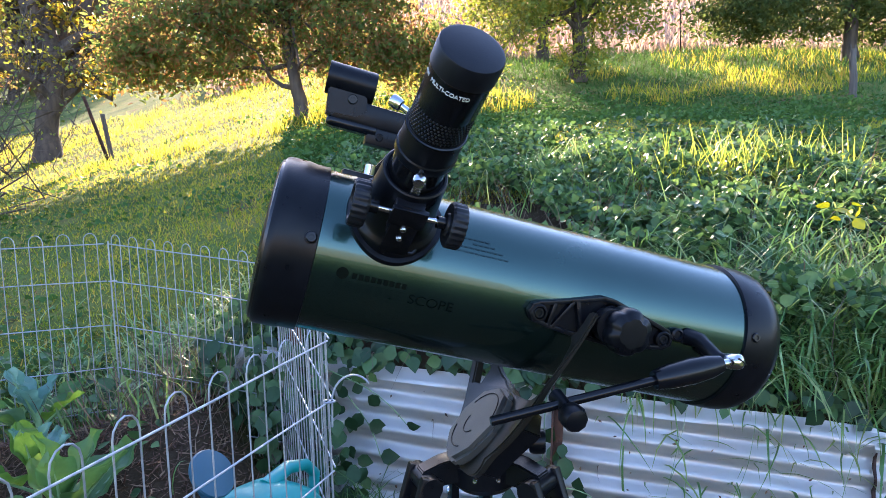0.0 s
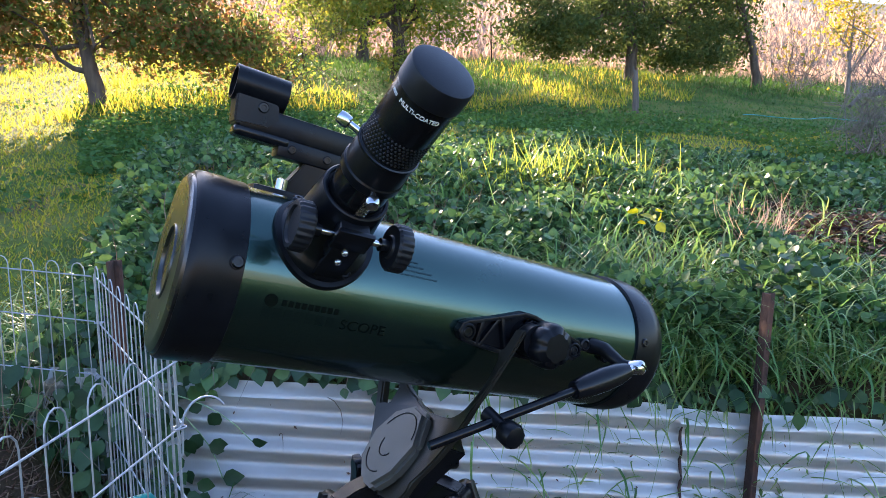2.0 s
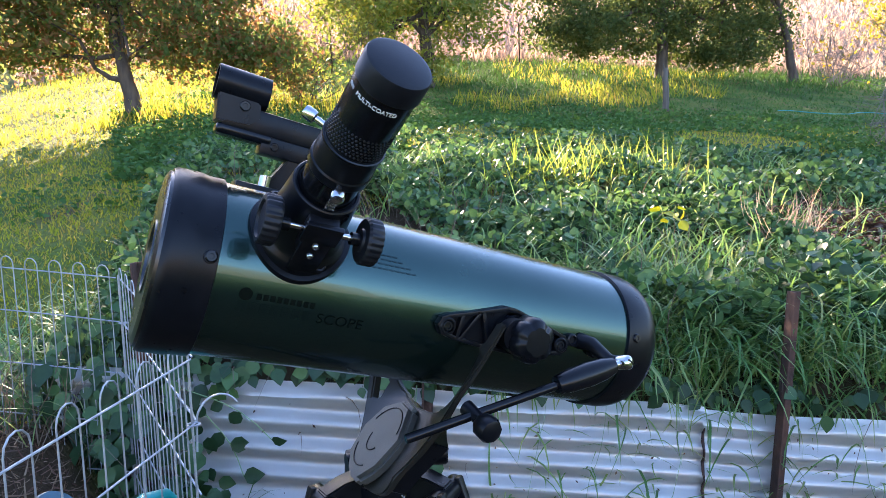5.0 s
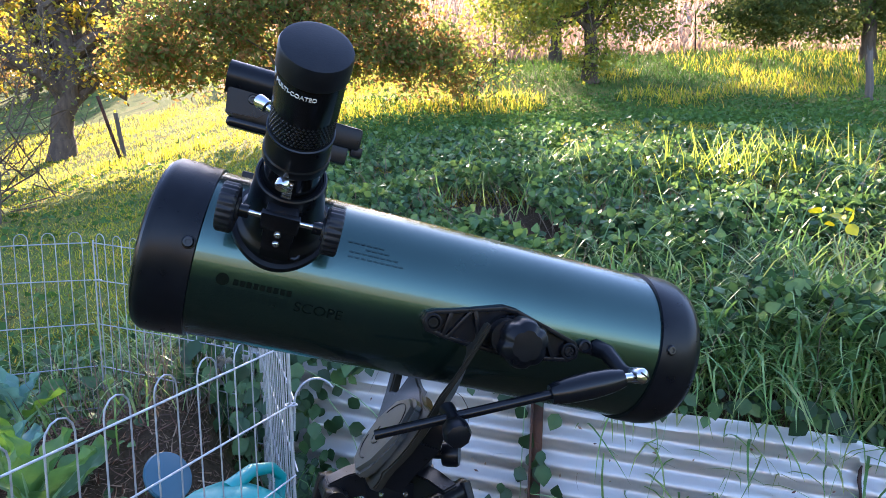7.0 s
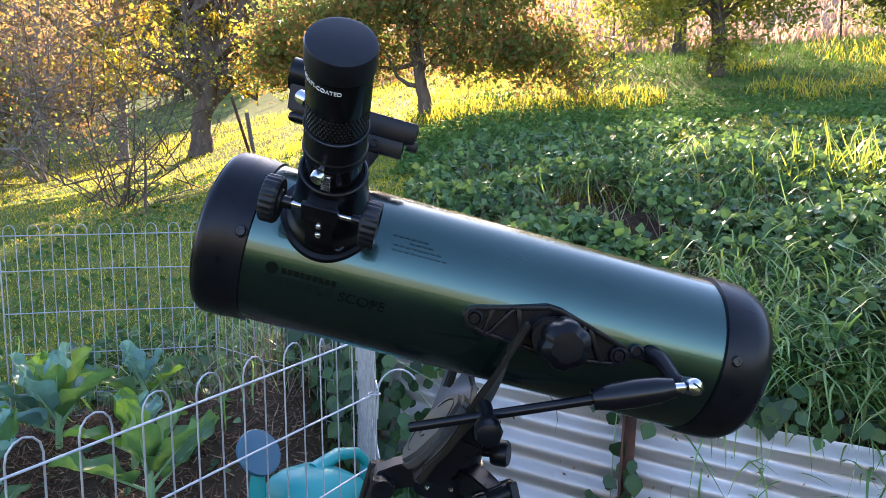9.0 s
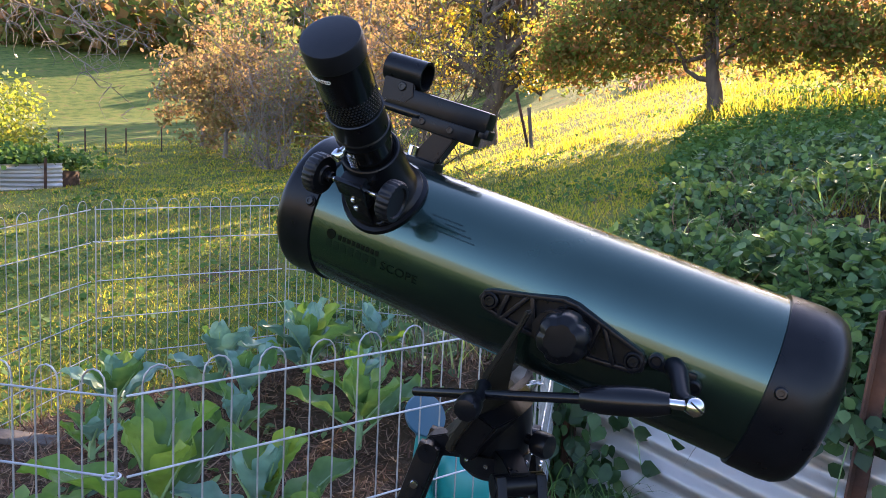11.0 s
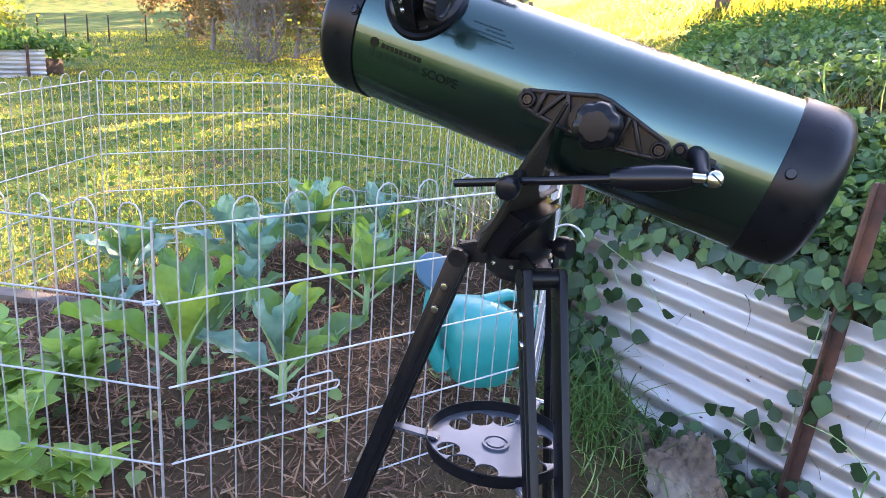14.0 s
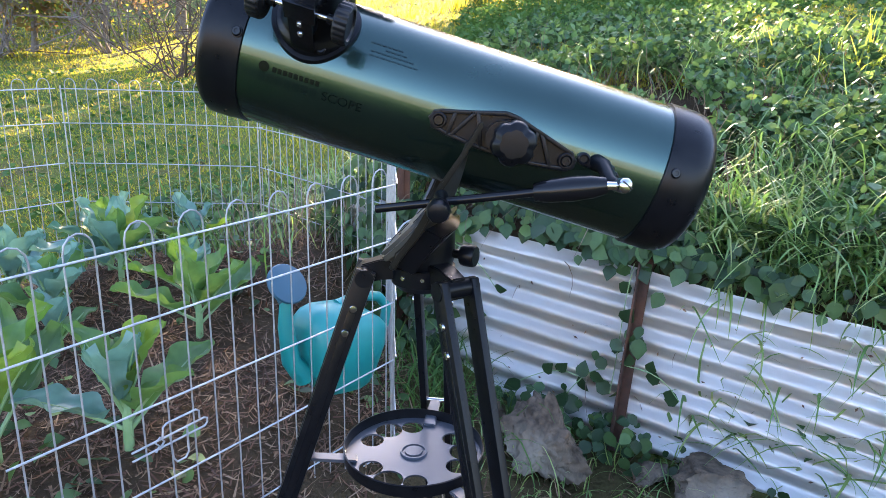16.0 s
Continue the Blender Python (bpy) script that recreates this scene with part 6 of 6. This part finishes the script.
creeper("creeper", 40, 0.38, 0.95, lambda x: rng.normal(-0.20, 0.03), 0.032, "creeper growing at the wall's foot", 0.10)
creeper("creeper", 420, -0.72, 0.55, lambda x: wall_top(x) + rng.uniform(0.03, 0.13), 0.034, "thick creeper along the top of the iron", 0.0, near=-0.16)
creeper("creeper", 110, 0.50, 1.6, lambda x: wall_top(x) + rng.uniform(0.02, 0.08), 0.034, "creeper leaves among the grass on the wall", 0.0, near=-0.12)
creeper("creeper", 260, -0.74, -0.40, lambda x: rng.uniform(-0.05, 0.46), 0.046, "creeper over the iron behind the pen", 0.09)
# weeds on the terrace
x_, y_ = rng.uniform(-0.42, 0.9, 420), rng.uniform(1.2, 1.72, 420)
k = (y_ < WALL_A + WALL_B * x_ - 0.03) & (patchy(x_, y_, 7, 51) > 0.45)
stuff("terrace_weeds", blades("terrace_weeds", on_ground(x_[k], y_[k]), 0.13, 0.004, BLADE, 0.5, ARCH_V, ARCH_F, bend_by=(0.4, 1.2)), "grass and weeds at the foot of the wall", "grass")
n = 170
x_, y_ = rng.normal(-0.20, 0.08, n), rng.normal(1.50, 0.10, n)
stuff("terrace_weeds", blades("terrace_weeds", on_ground(x_, y_), 0.26, 0.005, LAWNDARK, 0.35, ARCH_V, ARCH_F, bend_by=(0.4, 1.2)), "long grass drooping beside the pen", "grass")

# ---- vegetable bed ----
n = 15000
a, r_ = rng.uniform(0, 6.283, n), 0.86 * np.sqrt(rng.uniform(0, 1, n))
x_, y_ = -1.08 + r_ * np.cos(a), 1.06 + r_ * np.sin(a)
p = on_ground(x_, y_, 0.006)
fr = axes(rand_unit(n, 2.5), rand_unit(n))
fr = fr.copy()
fr[:, :, 0] *= 0.10
stuff("straw_mulch", scatter("straw_mulch", SHORT_V, SHORT_F, p, fr, rng.uniform(0.014, 0.055, n), STRAW), "reddish straw mulch on the vegetable bed", "mulch")
n = 2600
x_, y_ = rng.uniform(-0.5, 0.9, n), rng.uniform(0.0, 1.7, n)
k = (y_ < WALL_A + WALL_B * x_ - 0.04)
fr = axes(rand_unit(k.sum(), 2.5), rand_unit(k.sum())).copy()
fr[:, :, 0] *= 0.09
stuff("straw_litter", scatter("straw_litter", SHORT_V, SHORT_F, on_ground(x_[k], y_[k], 0.005), fr, rng.uniform(0.02, 0.06, k.sum()), STRAW), "dry litter on the terrace", "litter")
n = 700
a, r_ = rng.uniform(0, 6.283, n), 0.9 * np.sqrt(rng.uniform(0, 1, n))
x_, y_ = -1.08 + r_ * np.cos(a), 1.06 + r_ * np.sin(a)
k = patchy(x_, y_, 6, 61) > 0.5
stuff("seedlings", leaves("seedlings", on_ground(x_[k], y_[k], 0.02), 0.028, IVY, up=2.0), "small weed seedlings in the bed", "seedlings")


def big_leaf(length, width, curl, seed):
    """One cupped cabbage leaf with a wavy edge and a midrib, along y."""
    r = np.random.default_rng(seed)
    bm = bmesh.new()
    nu, nv = 11, 19
    ph = r.uniform(0, 6.28)
    grid = []
    for i in range(nv):
        v = i / (nv - 1)
        w = width * (0.10 + 0.90 * math.sin(math.pi * min(v * 0.95 + 0.03, 1) ** 1.15) ** 0.75)
        row = []
        for j in range(nu):
            u = j / (nu - 1) * 2 - 1
            x = u * w * 0.5
            y = v * length
            z = 0.16 * length * abs(u) ** 1.6 * (1 - 0.3 * v) - curl * length * v * v + 0.06 * length * math.sin(v * 15 + ph + u) * abs(u) ** 2 + 0.016 * length * math.sin(u * 9 + v * 9 + ph) + 0.012 * length * math.sin(38 * (v - 0.30 * abs(u))) * (1 - abs(u) * 0.6)
            row.append(bm.verts.new((x, y, z)))
        grid.append(row)
    for a_, b_ in zip(grid, grid[1:]):
        for j in range(nu - 1):
            bm.faces.new((a_[j], a_[j + 1], b_[j + 1], b_[j]))
    return bm


def cabbage(x, y, height, n_leaves, seed, blue=0.4):
    r = np.random.default_rng(seed)
    t = thing("cabbage_plant", pose(x, y, gz(x, y)), "young cabbage plant with broad waxy leaves in the mulch", "cabbage", "cabbages in the bed")
    st = height * 0.55
    part("stem", rod([(0, 0, -0.02), (0.004, 0, st * 0.5), (0, 0.004, st)], [0.010, 0.009, 0.007], 8), STALK, t)
    for i in range(n_leaves):
        f = i / n_leaves
        az = i * 137.5 + r.uniform(-20, 20)
        el = 40 + 42 * f + r.uniform(-12, 10)
        L = height * (0.78 - 0.30 * f) * r.uniform(0.8, 1.2)
        zb = st * (0.25 + 0.75 * f)
        pet = height * 0.22 * (1 - 0.5 * f)
        m = Matrix.Translation((0, 0, zb)) @ pose(0, 0, 0, 0, 0, az) @ pose(0, 0, 0, el, 0, 0)
        bm = big_leaf(L, L * r.uniform(0.42, 0.60), r.uniform(0.05, 0.35) * (1 - 0.5 * f), seed * 31 + i)
        bmesh.ops.translate(bm, vec=(0, pet, 0), verts=bm.verts)
        bmesh.ops.transform(bm, matrix=m, verts=bm.verts)
        lf = part("leaf", bm, CABBAGEBLUE if r.uniform() < blue else CABBAGE, t)
        part("midrib", rod([m @ Vector((0, -0.004, 0)), m @ Vector((0, pet, -0.001)), m @ Vector((0, pet + L * 0.35, -0.004)), m @ Vector((0, pet + L * 0.7, -0.006 - 0.1 * L * 0.3))], [0.0045, 0.004, 0.0028, 0.001], 6), STALK, lf)
    return t


flk = 90
x_ = rng.uniform(-0.35, 1.6, flk)
z_ = np.array([wall_top(v) for v in x_]) - rng.uniform(0.04, 0.52, flk)
off = 0.0135 + 0.0115 * np.cos(2 * np.pi * (np.array([wall_top(v) for v in x_]) - z_) / 0.0762 + np.pi)
p_ = np.stack([x_ + WNOR.x * off, WALL_A + WALL_B * x_ + WNOR.y * off, z_], 1)
stuff("flecks", scatter("flecks", SPRAY_V, SPRAY_F, p_, axes(np.tile([WNOR.x, WNOR.y, 0.2], (flk, 1)) + rng.normal(0, 0.2, (flk, 3)), rand_unit(flk)), rng.uniform(0.006, 0.016, flk), STRAW), "dead insects and bits of leaf stuck to the iron", "debris")
vines = [((-0.36, 0.36), (-0.12, 0.20)), ((-0.30, 0.30), (-0.20, 0.10)), ((0.27, 0.34), (0.24, -0.05)), ((0.26, 0.05), (0.42, -0.02)), ((-0.05, -0.10), (0.15, -0.02)), ((0.10, -0.12), (0.22, 0.02))]
for (xa, za), (xb, zb) in vines:
    t_ = thing("vine", Matrix(), "thin green vine stem on the iron", "vine", "vines on the wall")
    pts = []
    for k in range(7):
        u = k / 6
        x = xa + (xb - xa) * u
        z = za + (zb - za) * u + 0.03 * math.sin(u * 3.1)
        pts.append(Vector((x, WALL_A + WALL_B * x, z)) + WNOR * (0.032 + 0.012 * math.sin(u * 6)))
    part("stem", rod(pts, 0.0014, 5), STALK, t_)
    for k in (1, 3, 4, 6):
        bm = bmesh.new()
        m_ = frame_at(pts[k], WNOR + Vector(rng.normal(0, 0.25, 3)), Vector(rng.normal(0, 1, 3))) @ Matrix.Scale(rng.uniform(0.035, 0.055), 4)
        vs = [bm.verts.new(m_ @ Vector(v)) for v in LEAF_V]
        for f in LEAF_F:
            bm.faces.new([vs[i] for i in f])
        part("leaf", bm, IVYDARK, t_)


for x, y, h, nl, sd, bl in ((-0.83, 0.71, 0.275, 7, 1, 0.25), (-0.645, 0.83, 0.225, 9, 2, 0.3), (-0.85, 1.31, 0.23, 7, 3, 0.3), (-1.30, 1.52, 0.24, 9, 4, 0.6), (-1.52, 1.32, 0.23, 8, 5, 0.6), (-1.12, 1.10, 0.16, 7, 6, 0.5), (-1.55, 0.98, 0.20, 8, 10, 0.5), (-1.15, 1.70, 0.20, 7, 11, 0.5), (-1.28, 1.24, 0.22, 8, 13, 0.6), (-1.42, 1.60, 0.22, 8, 14, 0.6), (-1.00, 1.45, 0.20, 7, 15, 0.5), (-1.30, 0.80, 0.14, 6, 16, 0.4)):
    cabbage(x, y, h, nl, sd, bl)


def pea_plant(x, y, height, n_stems, seed):
    """A clump of soft stems with pairs of oval leaves."""
    r = np.random.default_rng(seed)
    t = thing("pea_plant", pose(x, y, gz(x, y)), "pale green pea plant with oval leaf pairs in the mulch", "pea plant", "peas in the bed")
    for k in range(n_stems):
        a_ = r.uniform(0, 6.28)
        lean = r.uniform(0.02, 0.09)
        hh = height * r.uniform(0.6, 1.1)
        pts = [Vector((math.cos(a_) * lean * (u ** 1.5) + 0.01 * math.sin(7 * u + k), math.sin(a_) * lean * (u ** 1.5), hh * u)) for u in np.linspace(0, 1, 7)]
        st = part("stem", rod(pts, [0.0030, 0.0028, 0.0026, 0.0023, 0.0020, 0.0016, 0.0010], 6), STALK, t)
        for i in range(1, 7):
            for sg in (-1, 1):
                w_ = a_ + sg * 1.4 + i * 0.9 + r.uniform(-0.4, 0.4)
                head = Vector((math.cos(w_), math.sin(w_), r.uniform(0.2, 0.9)))
                nrm = Vector((-math.cos(w_) * 0.6, -math.sin(w_) * 0.6, 1.0)) + Vector(r.normal(0, 0.25, 3))
                m_ = frame_at(pts[i], nrm, head.cross(nrm)) @ Matrix.Scale(r.uniform(0.044, 0.070), 4)
                bm = bmesh.new()
                vs = [bm.verts.new(m_ @ Vector((v[0] * 0.9, v[1], v[2] * 1.4))) for v in LEAF_V]
                for f in LEAF_F:
                    bm.faces.new([vs[q] for q in f])
                part("leaf", bm, PEA, st)
    return t


for x, y, h, ns, sd in ((-0.90, 0.40, 0.22, 6, 81), (-0.80, 0.36, 0.17, 5, 82), (-0.94, 0.54, 0.13, 4, 83), (-1.02, 0.42, 0.20, 5, 84), (-0.70, 0.42, 0.09, 3, 85)):
    pea_plant(x, y, h, ns, sd)


# ---- watering can ----
can = thing("watering_can", pose(-0.362, 1.142, gz(-0.375, 1.135) + 0.075, 0, 7, 62) @ Matrix.Diagonal((1.08, 1.10, 1.03, 1)), "teal plastic watering can with a blue rose", "watering can")
bm = bmesh.new()
rings = []
# a body with rounded-rectangle sections, narrowing upward into the handle's shoulder
secs = [(0.00, 0.050, 0.044, 0.004), (0.012, 0.062, 0.052, 0.003), (0.05, 0.076, 0.061, 0.0), (0.10, 0.089, 0.066, 0.0), (0.135, 0.094, 0.064, 0.0), (0.155, 0.084, 0.055, -0.008), (0.172, 0.066, 0.044, -0.018), (0.184, 0.044, 0.030, -0.026), (0.188, 0.018, 0.012, -0.030)]
N = 32
for z, a_, b_, sh in secs:
    ring_ = []
    for i in range(N):
        u = 2 * math.pi * i / N
        c, s = math.cos(u), math.sin(u)
        k = (abs(c) ** 4.5 + abs(s) ** 4.5) ** (-1 / 4.5)
        ring_.append(bm.verts.new((a_ * c * k + sh, b_ * s * k, z)))
    rings.append(ring_)
for r0, r1 in zip(rings, rings[1:]):
    for i in range(N):
        bm.faces.new((r0[i], r0[(i + 1) % N], r1[(i + 1) % N], r1[i]))
bm.faces.new(rings[0][::-1])
bm.faces.new(rings[-1])
body = part("body", bm, TEAL, can)
part("handle", rod([(-0.010, 0, 0.178), (0.045, 0, 0.198), (0.095, 0, 0.190), (0.122, 0, 0.165), (0.120, 0, 0.125), (0.085, 0, 0.075)], [0.016, 0.013, 0.011, 0.011, 0.011, 0.014], 14), TEAL, can)
part("spout", rod([(-0.075, 0, 0.035), (-0.110, 0, 0.075), (-0.128, 0, 0.150), (-0.132, 0, 0.205)], [0.024, 0.019, 0.015, 0.012], 16), TEAL, can)
rose_m = frame_at((-0.134, 0.0, 0.238), (0.05, -0.80, 0.55), (0, 0, 1))
rose = part("rose", lathe([(0.0, -0.03), (0.012, -0.03), (0.033, -0.004), (0.041, 0.0), (0.042, 0.004), (0.040, 0.007), (0.022, 0.0095), (0.0, 0.0105)], 36, rose_m), BLUE, can, "faded blue watering rose")
part("neck", rod([(-0.132, 0, 0.20), rose_m @ Vector((0, 0, -0.024))], [0.013, 0.014], 14), BLUE, can)


# ---- rocks ----
def rock(x, y, size, seed, label, sink=0.3):
    r = np.random.default_rng(seed)
    t = bmesh.new()
    bmesh.ops.create_icosphere(t, subdivisions=6, radius=1.0)
    off = r.uniform(0, 50, 3)
    cuts = [(Vector(r.normal(size=3)).normalized(), r.uniform(0.35, 0.75)) for _ in range(14)]
    for v in t.verts:
        p = v.co.copy()
        for n_, d_ in cuts:
            e = p.dot(n_) - d_
            if e > 0:
                p -= n_ * e * 0.97
        f = noise.fractal(p * 2.2 + Vector(off), 0.8, 2.1, 7) * 0.10
        g = noise.ridged_multi_fractal(p * 4.5 + Vector(off), 0.8, 2.2, 5, 0.9, 2.0) * 0.035
        v.co = Vector((p.x * size[0], p.y * size[1], p.z * size[2])) * (1 + f * 2.0 - g)
    me = bpy.data.meshes.new("rock")
    t.to_mesh(me)
    t.free()
    me.materials.append(ROCK)
    me.polygons.foreach_set("use_smooth", [True] * len(me.polygons))
    me.set_sharp_from_angle(angle=radians(35))
    ob = new("rock", me)
    ob.matrix_world = pose(x, y, gz(x, y) + size[2] * (1 - sink * 2), 0, 0, r.uniform(0, 360))
    return tagged(ob, label, "rock", "rocks at the foot of the wall")


rock(0.09, 1.47, (0.125, 0.11, 0.15), 13, "pale lichen-stained granite rock by the wall", 0.2)
rock(0.50, 1.50, (0.17, 0.11, 0.085), 15, "broad brown rock beside the corrugated iron", 0.25)
rock(-0.10, 1.58, (0.08, 0.07, 0.06), 6, "small dark rock under the creeper", 0.25)
rock(0.36, 1.53, (0.07, 0.06, 0.05), 8, "small rock between the larger ones", 0.25)

# ---- pen latch, bark board, yellow leaves ----
DL = Vector((0.395, 0.918, 0.09))
latch = thing("gate_latch", Matrix.Translation((-0.451 + 0.006, 0.637, 0.222)), "zinc wire gate latch hung on the pen panel", "latch")


def latch_at(u, z):
    return DL * u + Vector((0, 0, z))


for lab_, pts in (("bolt", [(0.0, 0.0), (0.118, 0.0), (0.123, 0.005), (0.123, 0.012), (0.118, 0.015), (0.0, 0.014)]), ("loop", [(0.048, 0.016), (0.050, 0.032), (0.056, 0.036), (0.105, 0.036), (0.110, 0.031), (0.110, 0.018)]),
                  ("drop", [(0.060, 0.012), (0.062, -0.028), (0.068, -0.038), (0.082, -0.038), (0.088, -0.030), (0.088, 0.012)]), ("keeper", [(0.036, -0.004), (0.042, 0.004), (0.036, 0.012), (0.044, 0.018), (0.050, 0.008), (0.042, -0.002)])):
    part(lab_, rod([latch_at(*p) for p in pts], 0.0017, 8), ZINC, latch)
board = thing("timber_board", pose(-1.62, 0.72, gz(-1.62, 0.72) + 0.02, 0, 4, 35), "grey split board lying in the bed", "board")
part("plank", box((0.30, 0.06, 0.018), Matrix(), 0.004), WOOD, board)
leafp = np.stack([rng.normal(1.25, 0.045, 9), rng.normal(1.93, 0.03, 9), rng.normal(0.75, 0.018, 9)], 1)
stuff("yellow_leaves", leaves("yellow_leaves", leafp, 0.034, GOLD, up=1.0), "yellow-green leaves of a young shoot on the bank", "leaves")
leafp = np.stack([rng.normal(1.42, 0.16, 260), rng.normal(1.66, 0.06, 260), rng.normal(0.52, 0.07, 260)], 1)
stuff("creeper", leaves("creeper", leafp, 0.038, IVYDARK, up=1.0), "leafy shoot round the rusty post", "creeper")
